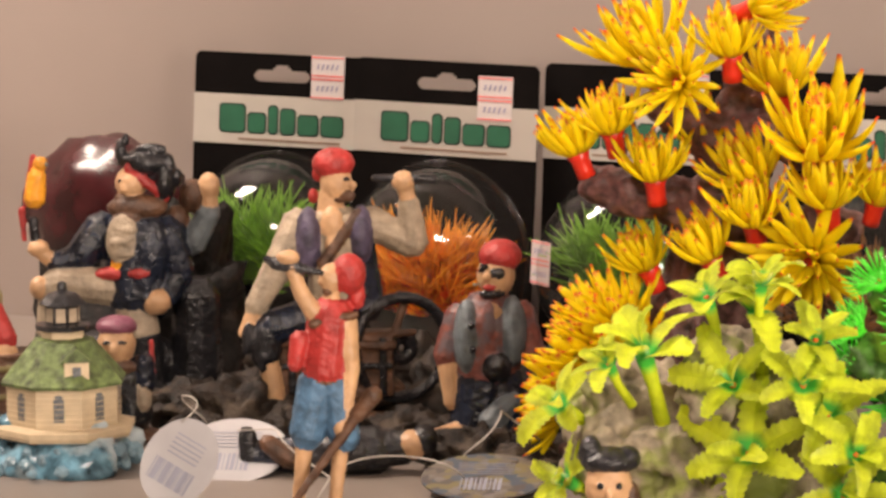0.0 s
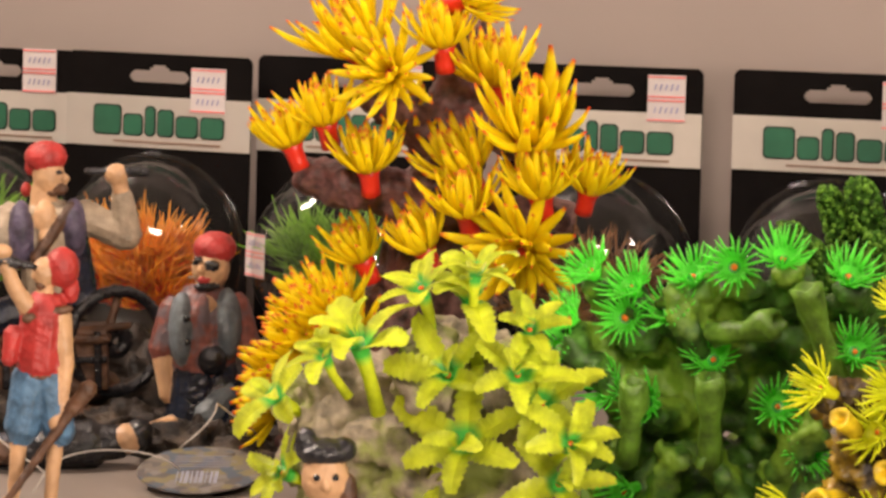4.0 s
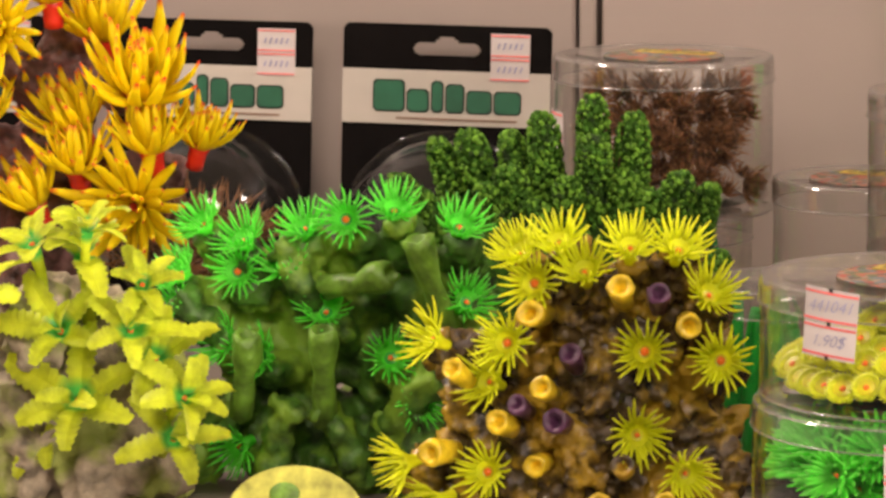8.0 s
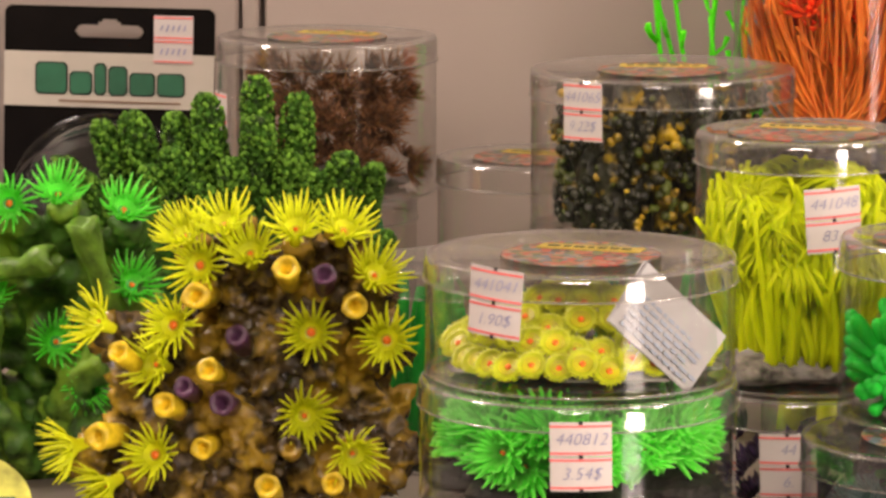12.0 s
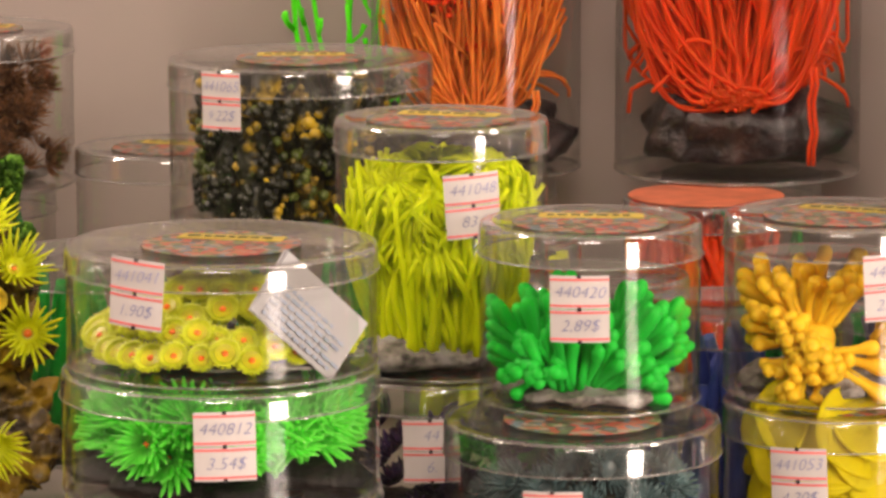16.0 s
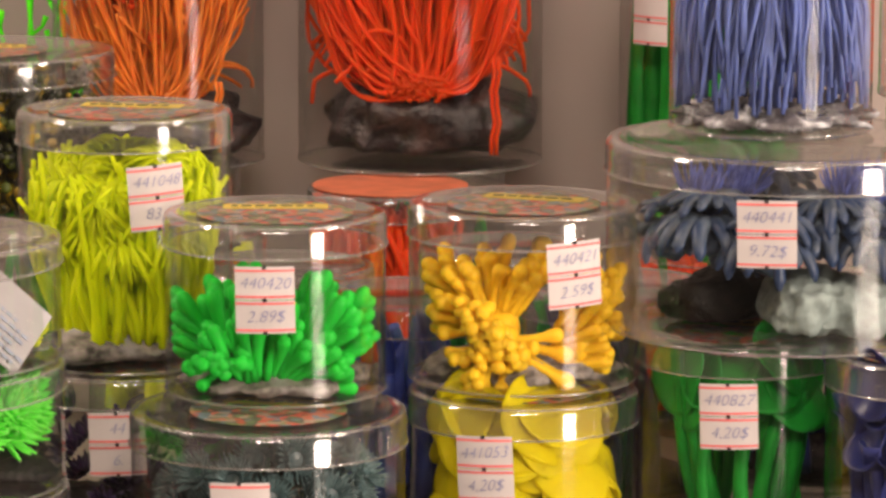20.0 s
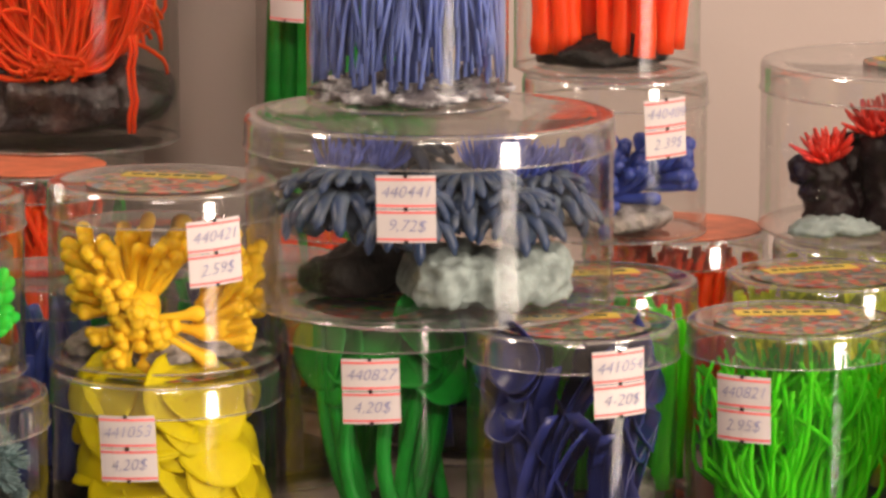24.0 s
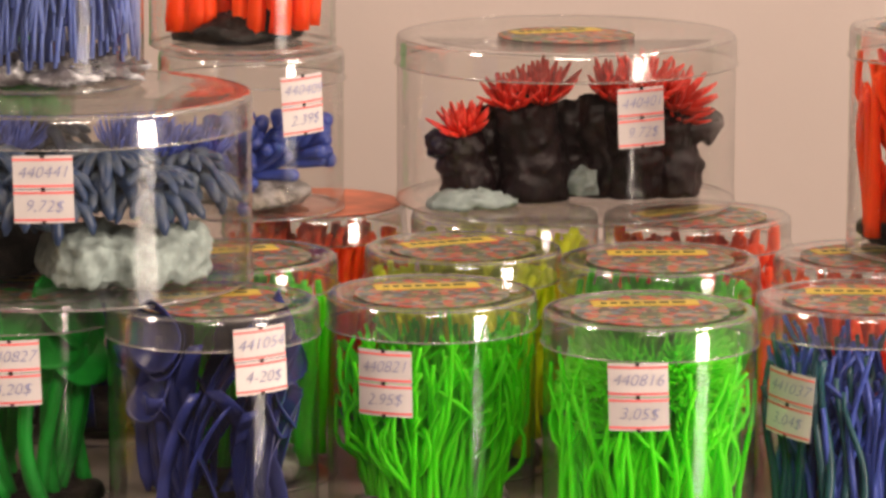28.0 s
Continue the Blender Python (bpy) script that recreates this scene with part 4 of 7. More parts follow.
CLUB = (0.52, 0.54, 0.60, 0.72, 0.84, 0.93, 0.98, 0.86, 0.52, 0.12)
KNOB = (0.62, 0.55, 0.52, 0.53, 0.60, 0.84, 1.0, 0.90, 0.55, 0.12)
FINGER = (0.72, 0.66, 0.66, 0.70, 0.76, 0.84, 0.9, 0.84, 0.52, 0.15)


def club_fan(t, p0, p1, d0, d1, n, length, radius, material, seed, loose, girth, name="finger", wall=0.0395):
    """Fingers rooted from p0 to p1 whose ways turn from d0 to d1."""
    rng = random.Random(seed)
    kinds = []
    for i in range(5):
        ln, bend, side = length * rng.uniform(0.85, 1.15), length * rng.uniform(-0.18, 0.22), length * rng.uniform(-0.08, 0.08)
        path = [(bend * u * u, side * math.sin(u * 3), ln * u) for u in US]
        kinds.append(Build().tube(path, [radius * k for k in girth], 9).mesh(name, material))
    for i in range(n):
        u = (i + rng.random()) / n
        d = Vector(d0).normalized().lerp(Vector(d1).normalized(), u).normalized() + Vector((rng.gauss(0, 1), rng.gauss(0, 1), rng.gauss(0, 0.8))) * loose
        q = Vector(p0).lerp(Vector(p1), u) + Vector((rng.uniform(-1, 1), rng.uniform(-1, 1), rng.uniform(-0.6, 0.6))) * length * 0.09
        me = kinds[rng.randrange(5)]
        part(name, me, t, "", nest(me, facing(q, d, rng.uniform(0, 360), rng.uniform(0.82, 1.1)), wall))


t = thing("finger_coral", pose(-0.078, 1.400, SHELF_Z + 0.0695), "soft green finger coral on a grey rock", "aquarium coral", "soft aquarium plants in jars")
part("rock_base", rock_mesh("rock_base", 0.033, 0.032, 0.005, ROCK, 3, 0.3, 90.0), t, "", pose(0, 0, 0.0030))
club_fan(t, (-0.013, -0.021, 0.006), (0.015, -0.021, 0.005), (-0.5, -0.2, 1), (1.0, -0.3, 0.12), 32, 0.026, 0.0030, GREENFING, 23, 0.07, CLUB)
club_fan(t, (-0.010, -0.009, 0.007), (0.014, -0.009, 0.007), (-0.35, -0.05, 1), (1.0, -0.1, 0.40), 34, 0.033, 0.0030, GREENFING, 24, 0.08, CLUB)
club_fan(t, (-0.008, 0.005, 0.007), (0.012, 0.005, 0.007), (-0.25, 0.15, 1), (0.85, 0.15, 0.65), 28, 0.038, 0.0030, GREENFING, 25, 0.10, CLUB)
club_fan(t, (-0.020, -0.004, 0.008), (-0.012, -0.006, 0.010), (-1, -0.2, 0.35), (0.1, -0.1, 1), 34, 0.029, 0.0029, GREENFING, 26, 0.14, CLUB)
club_fan(t, (-0.022, -0.012, 0.010), (-0.014, -0.016, 0.009), (-1, -0.8, 0.2), (0.4, -1, 0.2), 26, 0.018, 0.0029, GREENFING, 27, 0.22, KNOB)
t = thing("finger_coral", pose(0.014, 1.425, SHELF_Z + 0.0695), "soft yellow finger coral on a grey rock", "aquarium coral", "soft aquarium plants in jars")
part("rock_base", rock_mesh("rock_base", 0.034, 0.033, 0.007, ROCK, 5, 0.35, 90.0), t, "", pose(0.002, 0, 0.0035))
part("mound", Build().ball((-0.011, -0.014, 0.018), (0.010, 0.008, 0.009), 0, None, 16, 10, 0.3, 2.0, 200).ball((0.022, -0.012, 0.012), (0.007, 0.007, 0.009), 0, None, 16, 10, 0.3, 3.0, 200).mesh("mound", YELLOWFING), t, "yellow rubber foot of the fingers")
club_fan(t, (-0.019, -0.012, 0.020), (-0.005, -0.010, 0.024), (-1, -0.2, 0.0), (0.75, -0.1, 0.9), 27, 0.023, 0.0031, YELLOWFING, 31, 0.14, KNOB)
club_fan(t, (-0.019, 0.000, 0.021), (-0.002, 0.000, 0.024), (-0.8, 0.1, 0.4), (0.8, 0.1, 0.9), 28, 0.027, 0.0031, YELLOWFING, 34, 0.18, KNOB)
club_fan(t, (-0.016, -0.021, 0.022), (-0.008, -0.021, 0.014), (-1, -0.7, 0.6), (1, -0.7, -0.3), 24, 0.016, 0.0029, YELLOWFING, 32, 0.34, KNOB)
club_fan(t, (-0.009, -0.024, 0.018), (-0.006, -0.024, 0.012), (1.0, -0.15, 0.25), (0.7, -0.2, -0.6), 4, 0.026, 0.0032, YELLOWFING, 36, 0.05, KNOB)
club_fan(t, (-0.014, -0.025, 0.017), (-0.007, -0.025, 0.016), (-0.6, -1, 0.4), (0.6, -1, -0.1), 34, 0.0125, 0.0029, YELLOWFING, 37, 0.62, KNOB)
club_fan(t, (-0.015, -0.022, 0.014), (-0.009, -0.022, 0.012), (-1, -0.3, -0.25), (0.1, -0.4, -0.5), 9, 0.019, 0.0030, YELLOWFING, 38, 0.12, KNOB)
club_fan(t, (0.016, -0.018, 0.022), (0.021, -0.018, 0.004), (0.55, -0.3, 0.9), (1.0, -0.35, 0.05), 30, 0.024, 0.0031, YELLOWFING, 33, 0.08, FINGER)
club_fan(t, (0.017, -0.006, 0.022), (0.022, -0.006, 0.008), (0.3, 0.1, 1), (1.0, 0.1, 0.3), 22, 0.027, 0.0031, YELLOWFING, 35, 0.10, FINGER)
# plants of thin round caps on soft stalks
def cap_mesh(radius, bowl, material, seed):
    rg = random.Random(seed)
    w1, w2, p1, p2 = rg.uniform(0.05, 0.14), rg.uniform(0.04, 0.1), rg.uniform(0, 6), rg.uniform(0, 6)
    b = Build()
    rings = []
    for side, lift in ((1, 0.00035), (-1, -0.00035)):
        prof = [0.02, 0.25, 0.5, 0.72, 0.9, 1.0]
        for u in prof if side == 1 else reversed(prof):
            rings.append([Vector((radius * u * math.cos(q), radius * u * math.sin(q) * 1.1,
                                  lift + radius * (bowl * u * u + u * u * (w1 * math.sin(2 * q + p1) + w2 * math.sin(3 * q + p2))))) for q in [2 * math.pi * j / 22 for j in range(22)]])
    b.grid(rings)
    return b.mesh("cap", material)


def cap_plant(x, y, r, h, material, n, cap_r, stalk_r, label, seed, low=0.35, rock=None, bowl=0.3):
    rg = random.Random(seed)
    t = thing("cap_plant", pose(x, y, SHELF_Z + 0.003), label, "aquarium plant", "soft aquarium plants in jars")
    part("rock_base", rock_mesh("rock_base", r * 0.72, r * 0.72, 0.007, rock or DARKROCK, seed), t, "", pose(0, 0, 0.003))
    caps = [cap_mesh(cap_r * k, bowl * rg.uniform(0.5, 1.3) * rg.choice((1, 1, -0.6)), material, seed * 7 + i) for i, k in enumerate((0.8, 1.0, 1.15, 0.9, 1.05))]
    for i in range(n):
        a = rg.uniform(190, 350) if i % 3 else rg.uniform(0, 180)
        c, sn = math.cos(radians(a)), math.sin(radians(a))
        d = (r - cap_r * 0.45) * rg.uniform(0.6, 1.0)
        z = h * rg.uniform(low, 0.92)
        p = Vector((d * c, d * sn, z))
        way = Vector((c, sn, rg.uniform(0.1, 1.1))) + Vector((rg.gauss(0, 0.35), rg.gauss(0, 0.35), 0))
        me = caps[rg.randrange(5)]
        m = nest(me, facing(p, way, rg.uniform(0, 360), 1.0), r)
        p = m.translation
        part("cap", me, t, "", m)
        side = rg.uniform(-0.9, 0.9)
        mid = Vector((d * 0.95 * c - side * r * 0.5 * sn, d * 0.95 * sn + side * r * 0.5 * c, z * 0.45))
        root = Vector((r * rg.uniform(0.2, 0.65) * c, r * rg.uniform(0.2, 0.65) * sn, 0.006))
        end = p - way.normalized() * 0.0006
        path = [root * (1 - u) ** 2 + mid * (2 * u * (1 - u)) + end * u * u for u in [k / 9 for k in range(10)]]
        part("stalk", Build().tube(path, [stalk_r * (1.0 + 0.25 * abs(1 - 2 * k / 9)) for k in range(10)], 8).mesh("stalk", material), t)
    return t


cap_plant(0.014, 1.412, 0.0405, 0.064, YELLOWPET, 46, 0.0165, 0.0018, "yellow plant of big round soft caps on stalks", 5, 0.32, ROCK, 0.35)
cap_plant(0.096, 1.420, 0.0365, 0.084, GREENTEN, 15, 0.0150, 0.0027, "deep green plant of round caps on thick arching stalks", 8, 0.74)
t = cap_plant(0.163, 1.377, 0.0365, 0.084, NAVY, 9, 0.0135, 0.0024, "dark blue plant of soft caps and straps on thick stalks", 9, 0.30, None, 0.5)
rng = random.Random(8)
straps = []
for i in range(4):
    pd = Build()
    bend = 0.012 + 0.006 * i
    pd.grid([[Vector((w * math.cos(q), -bend * u * u + 0.0006 * math.sin(q) + 0.22 * abs(w * math.cos(q)), 0.056 * u)) for q in [2 * math.pi * j / 12 for j in range(12)]]
             for u, w in [(k / 9, 0.0052 * math.sqrt(max(0.03, 1 - (1.75 * k / 9 - 0.98) ** 2))) for k in range(10)]])
    straps.append(pd.mesh("strap", NAVY))
for i in range(46):
    a, rad = rng.uniform(0, 360), rng.uniform(0.020, 0.0315)
    part("strap", straps[i % 4], t, "", nest(straps[i % 4], pose(rad * math.cos(radians(a)), rad * math.sin(radians(a)), 0.004 + 0.010 * (i % 3), rng.uniform(-8, 8), rng.uniform(-14, 14), a + rng.choice((0, 180)) + rng.uniform(-25, 25)) @ Matrix.Scale(rng.uniform(0.8, 1.05), 4), 0.0368))
# button polyps, green anemones and grey anemones in wide tubs
t = thing("button_polyp_coral", pose(-0.208, 1.350, SHELF_Z + 0.092), "lime yellow button polyps with orange centres", "aquarium coral", "soft aquarium plants in jars")
part("rock_base", rock_mesh("rock_base", 0.042, 0.042, 0.004, ROCK, 12), t, "", pose(0, 0, 0.002))
BUTTONLIME = mat("lime_button_polyp", (0.76, 0.86, 0.03), 0.4, vary=0.15, scale=200, translucent=0.3, soft=0.6)
BUTTON = (polyp_meshes(26, 0.0024, 0.0006, 0.0068, 0.5, BUTTONLIME, BUTTONLIME, 20, 1, 0.8)[0],
          Build().turned([(0.0002, -0.0004), (0.0022, -0.0002), (0.0042, 0.0003), (0.0054, 0.0010), (0.0060, 0.0016), (0.0058, 0.0008), (0.0044, -0.0006), (0.0024, -0.003), (0.0018, -0.008)], 22).turned(
              [(0.0002, 0.0001), (0.0024, 0.0003), (0.0038, 0.0006)], 18, 1).mesh("disc", [BUTTONLIME, LIMEDISC]))
rng = random.Random(20)
for d, n, z in ((0.0445, 32, 0.0075), (0.037, 26, 0.0125), (0.028, 18, 0.0185), (0.016, 10, 0.023), (0.002, 2, 0.026)):
    for i in range(n):
        a = radians(360 * (i + rng.uniform(-0.3, 0.3)) / n)
        p = Vector((d * math.cos(a), d * math.sin(a), z + rng.uniform(-0.002, 0.003)))
        polyp(t, p, (p.x * 10, p.y * 10 - 0.45, 0.75), BUTTON, rng.uniform(0, 360), rng.uniform(0.8, 1.02), 0.0013, "button_polyp", 0.0030, 0.0548)
t = thing("anemone_coral", pose(-0.208, 1.345, SHELF_Z + 0.0475), "neon green anemones with orange centres", "aquarium coral", "soft aquarium plants in jars")
part("rock_base", rock_mesh("rock_base", 0.044, 0.044, 0.008, DARKROCK, 13), t, "", pose(0, 0, 0.003))
ANEM = polyp_meshes(22, 0.0115, 0.0013, 0.0038, 0.2, NEON, NEONDARK, 22, 2, 0.8)
for i in range(64):
    a = 360 * i / 64 * 5 + rng.uniform(-8, 8)
    d = 0.045 if i < 44 else 0.026
    p = Vector((d * math.cos(radians(a)), d * math.sin(radians(a)), rng.uniform(0.014, 0.030)))
    polyp(t, p, (p.x * 12, p.y * 12 - 0.1, rng.uniform(0.1, 0.9)), ANEM, rng.uniform(0, 360), rng.uniform(0.9, 1.15), 0.0012, "polyp", 0.0034, 0.0562)
fill(t, 0.050, 0.034, 240, 0.0013, NEON, 118, 0.4, 0.7)
t = thing("red_coral", pose(-0.207, 1.345, SHELF_Z + 0.003), "flat red coral pieces with grey leaves", "aquarium coral", "soft aquarium plants in jars")
for i in range(14):
    a = rng.uniform(0, 360)
    part("finger", strand_mesh("finger", 0.03, 0.004, 0.01, 0.003, PALEBASE if i % 4 == 0 else REDTUFT, 90 + i, 8, 7), t, "", pose(0.035 * math.cos(radians(a)), 0.035 * math.sin(radians(a)), 0.006, rng.uniform(30, 70), 0, a + 90))
t = thing("anemone_coral", pose(-0.079, 1.370, SHELF_Z + 0.003), "grey blue anemones with fine tentacles", "aquarium coral", "soft aquarium plants in jars")
part("rock_base", rock_mesh("rock_base", 0.040, 0.040, 0.02, DARKROCK, 14), t, "", pose(0, 0, 0.008))
GANEM = polyp_meshes(26, 0.0068, 0.0006, 0.0052, 0.3, TEAL, TEALDISC, 24, 2, 0.8)
for i in range(30):
    a, d = 360 * i / 30 * 7, (0.042 if i < 20 else 0.022)
    p = Vector((d * math.cos(radians(a)), d * math.sin(radians(a)), rng.uniform(0.022, 0.05)))
    polyp(t, p, (p.x * 20, p.y * 20, rng.uniform(0.1, 0.8)), GANEM, rng.uniform(0, 360), rng.uniform(0.9, 1.1), 0.0, "polyp", 0.004, 0.0492)
t = thing("purple_coral", pose(-0.139, 1.460, SHELF_Z + 0.003), "dark purple knobbly coral with green sprigs", "aquarium coral", "soft aquarium plants in jars")
part("rock_base", rock_mesh("rock_base", 0.033, 0.033, 0.012, DARKROCK, 15), t, "", pose(0, 0, 0.005))
crown_tops(t, 26, 0.034, 0.012, 0.05, polyp_meshes(10, 0.006, 0.0012, 0.003, 0.6, PURPLEDARK, GREENTEN, 25, 2), 26, 1.2)

# blue grey ribbed anemone in the wide tub
t = thing("ribbed_anemone", pose(0.114, 1.422, SHELF_Z + 0.092), "blue grey ribbed anemone on a pale sponge base", "aquarium coral", "soft aquarium plants in jars")
sp = Build()
for sx, sy, sr, sh in ((0.004, -0.036, 0.012, 0.019), (0.021, -0.034, 0.014, 0.018), (0.037, -0.026, 0.014, 0.020), (0.010, -0.012, 0.020, 0.018)):
    sp.turned([(sr * 0.5, 0.0), (sr, 0.002), (sr * 1.02, sh * 0.5), (sr * 0.95, sh * 0.85), (sr * 0.6, sh), (0.0005, sh * 1.02)], 20, 0, (sx, sy, 0), True, True)
part("sponge_base", fuse(sp, "sponge_base", 0.0016, PALEBASE, 0.0040, 85.0, 0.0), t, "pale sponge base")
part("rock_base", rock_mesh("rock_base", 0.022, 0.026, 0.012, DARKROCK, 17), t, "", pose(-0.026, 0.012, 0.005))
kinds = []
for k in range(6):
    ln, drop = 0.021 + 0.0016 * k, 0.55 + 0.12 * k
    path = [(ln * math.sin(drop * 1.5 * u) / (drop * 1.5) * 1.1, 0.0015 * math.sin(3 * u + k), 0.004 * math.sin(u * 3.1) - ln * 0.5 * drop * u * u) for u in [i / 11 for i in range(12)]]
    rad = [0.0026 + 0.0010 * math.sin(math.pi * min(1.0, i / 9)) for i in range(11)] + [0.0008]
    kinds.append(Build().tube(path, rad, 9, 0, 0.85).mesh("tentacle", RIBBED))
for c, n, s0, s1 in (((-0.031, -0.014, 0.036), 15, 1.0, 1.1), ((0.014, -0.018, 0.035), 16, 1.0, 1.15), ((0.043, -0.008, 0.033), 13, 0.9, 1.0), ((-0.006, 0.020, 0.040), 12, 1.0, 1.1), ((-0.010, -0.030, 0.031), 12, 0.9, 1.0), ((-0.044, 0.000, 0.032), 10, 0.8, 0.9), ((0.030, -0.030, 0.031), 12, 0.8, 0.9)):
    for row in range(2):
        for i in range(n):
            a = 360 * (i + 0.5 * row) / n + rng.uniform(-6, 6)
            me = kinds[rng.randrange(6)]
            part("tentacle", me, t, "", nest(me, Matrix.Translation(c) @ pose(0, 0, 0.005 * row, 0, 0, a) @ pose(0, 0, 0, 0, -6 - 26 * row, 0) @ Matrix.Scale(rng.uniform(s0 - 0.1, s1) * (1 - 0.2 * row), 4), 0.0675))
    part("crown_foot", Build().ball((0, 0, 0), (0.007, 0.007, 0.008), 0, None, 16, 10, 0.2, 2.0, 200).mesh("crown_foot", BLUEGREY), t, "", Matrix.Translation((c[0], c[1], c[2] - 0.003)))
bl = polyp_meshes(20, 0.015, 0.0011, 0.004, 0.6, BLUEST, NAVY, 33, 3)
for p in ((-0.034, -0.004, 0.044), (-0.020, 0.004, 0.046), (0.020, -0.008, 0.045), (0.034, -0.006, 0.044), (0.028, 0.012, 0.046), (0.050, 0.010, 0.040)):
    polyp(t, p, (0.2, -0.3, 1), bl, rng.uniform(0, 360), 0.95)
# blue finger coral
t = thing("finger_coral", pose(0.203, 1.570, SHELF_Z + 0.092), "blue finger coral on clear gravel", "aquarium coral", "soft aquarium plants in jars")
part("rock_base", rock_mesh("rock_base", 0.028, 0.028, 0.009, ROCK, 18), t, "", pose(0, 0, 0.004))
fingers(t, (-0.004, -0.004, 0.012), 70, 0.026, 0.0034, BLUEST, 51, (-0.1, -0.3, 1), 1.5)
fingers(t, (0.014, -0.006, 0.018), 30, 0.022, 0.0034, BLUEST, 52, (0.7, -0.3, 0.9), 1.0)
# black coral with red tufts
t = thing("black_coral", pose(0.336, 1.569, SHELF_Z + 0.092), "black branched coral with dark red tufts", "aquarium coral", "soft aquarium plants in jars")
TUFT = polyp_meshes(15, 0.015, 0.0017, 0.005, 0.6, REDTUFT, REDTUFT, 35, 3, 0.8, 0.15)
for x, yy, r, h in ((-0.045, -0.012, 0.0115, 0.027), (-0.018, -0.012, 0.0150, 0.041), (0.026, -0.012, 0.0135, 0.042), (0.042, -0.012, 0.0120, 0.037), (0.006, 0.000, 0.0130, 0.036), (-0.033, 0.000, 0.0120, 0.034), (0.014, -0.006, 0.0120, 0.039)):
    bb = Build().tube([(x + 0.002 * math.sin(k), yy + 0.002 * math.cos(k * 2), h * k / 6) for k in range(7)], [r * (1.05 - 0.03 * k) for k in range(7)], 14)
    part("branch", fuse(bb, "branch", 0.0014, BLACKCORAL, 0.0020, 110.0, 0.0), t)
for p0, p1 in (((-0.045, -0.012, 0.024), (-0.057, -0.014, 0.024)), ((0.042, -0.012, 0.028), (0.060, -0.012, 0.029))):
    part("branch", fuse(Build().limb(p0, p1, 0.008, 0.007), "branch", 0.0014, BLACKCORAL, 0.0025, 150.0), t)
for x, z, k in ((-0.047, 0.030, 0.85), (-0.026, 0.041, 0.95), (-0.014, 0.043, 1.05), (0.018, 0.043, 1.0), (0.030, 0.044, 1.1), (0.043, 0.039, 1.05), (0.053, 0.033, 0.85)):
    polyp(t, (x, -0.016, z), (x * 6, -0.5, 1), TUFT, x * 900, k, 0.0, "polyp", 0.004, 0.069)
part("pebble", rock_mesh("pebble", 0.007, 0.006, 0.008, PALEBASE, 55.0), t, "pale stone between the branches", pose(0.004, -0.020, 0.006))
part("sponge_piece", rock_mesh("sponge_piece", 0.019, 0.012, 0.005, PALEBASE, 56.0), t, "pale sponge piece", pose(-0.045, -0.028, 0.002))
# black and yellow coral, brown moss
t = thing("knobbly_coral", pose(-0.224, 1.690, SHELF_Z + 0.092), "black and yellow knobbly coral filling its jar", "aquarium coral", "soft aquarium plants in jars")
rng = random.Random(77)
for i in range(46):
    a, d = rng.uniform(0, 360), rng.uniform(0.01, 0.047)
    hgt = rng.uniform(0.04, 0.064)
    path = [(d * math.cos(radians(a)) + rng.uniform(-0.003, 0.003), d * math.sin(radians(a)) + rng.uniform(-0.003, 0.003), hgt * k / 6) for k in range(7)]
    part("branch", Build().tube(path, [rng.uniform(0.004, 0.0075) for k in range(7)], 8).mesh("branch", OLIVE), t)
for i in range(22):
    a, d = rng.uniform(0, 360), rng.uniform(0.044, 0.051)
    part("yellow_tip", DOT, t, "ochre tip", pose(d * math.cos(radians(a)), d * math.sin(radians(a)), rng.uniform(0.004, 0.06)) @ Matrix.Scale(rng.uniform(0.0010, 0.0022), 4))
YTIP = Build().ball((0, 0, 0), (1, 1, 0.8), 0, None, 8, 5, 0.5, 2.0, 1.5).mesh("yellow_tip", YCUP)
for ob in t.children:
    if ob.name.startswith("yellow_tip"):
        ob.data = YTIP
OCHREDARK = mat("dull_ochre_nub", (0.32, 0.21, 0.018), 0.45, vary=0.5, scale=220, bump=0.6)
OLIVENUB = mat("olive_green_nub", (0.09, 0.12, 0.015), 0.45, vary=0.5, scale=220, bump=0.6)
skin = Build()
for i in range(900):
    a, z = rng.uniform(0, 6.283), rng.uniform(0.003, 0.062)
    d = 0.0455 + 0.008 * noise.noise((math.cos(a) * 2.2, math.sin(a) * 2.2, z * 60)) + rng.uniform(-0.002, 0.002)
    patch = noise.noise((math.cos(a) * 3 + 7, math.sin(a) * 3, z * 70 + 3))
    skin.ball((d * math.cos(a), d * math.sin(a), z), rng.uniform(0.0013, 0.0029), 0 if patch < 0.12 else (1 if patch < 0.3 else 2), None, 6, 4)
tagged(part("knobbly_skin", skin.mesh("knobbly_skin", [OLIVE, OLIVENUB, OCHREDARK]), t, "olive and ochre nubs"), kind="stuff")
t = thing("moss_plant", pose(-0.394, 1.785, SHELF_Z + 0.092), "brown feathery moss plant in a jar", "aquarium plant", "soft aquarium plants in jars")
part("rock_base", rock_mesh("rock_base", 0.034, 0.034, 0.006, ROCK, 19), t, "", pose(0, 0, 0.003))
MOSS = polyp_meshes(11, 0.010, 0.0005, 0.002, 0.4, BROWNMOSS, BROWNMOSS, 37, 3, 0.8)
for i in range(120):
    a, d = rng.uniform(0, 6.283), 0.039 * math.sqrt(rng.random())
    p = Vector((d * math.cos(a), d * math.sin(a), rng.uniform(0.008, 0.058)))
    part("sprig", MOSS[0], t, "", facing(p, (p.x * 20, p.y * 20, rng.uniform(-0.3, 1)), rng.uniform(0, 360), rng.uniform(0.8, 1.2)))
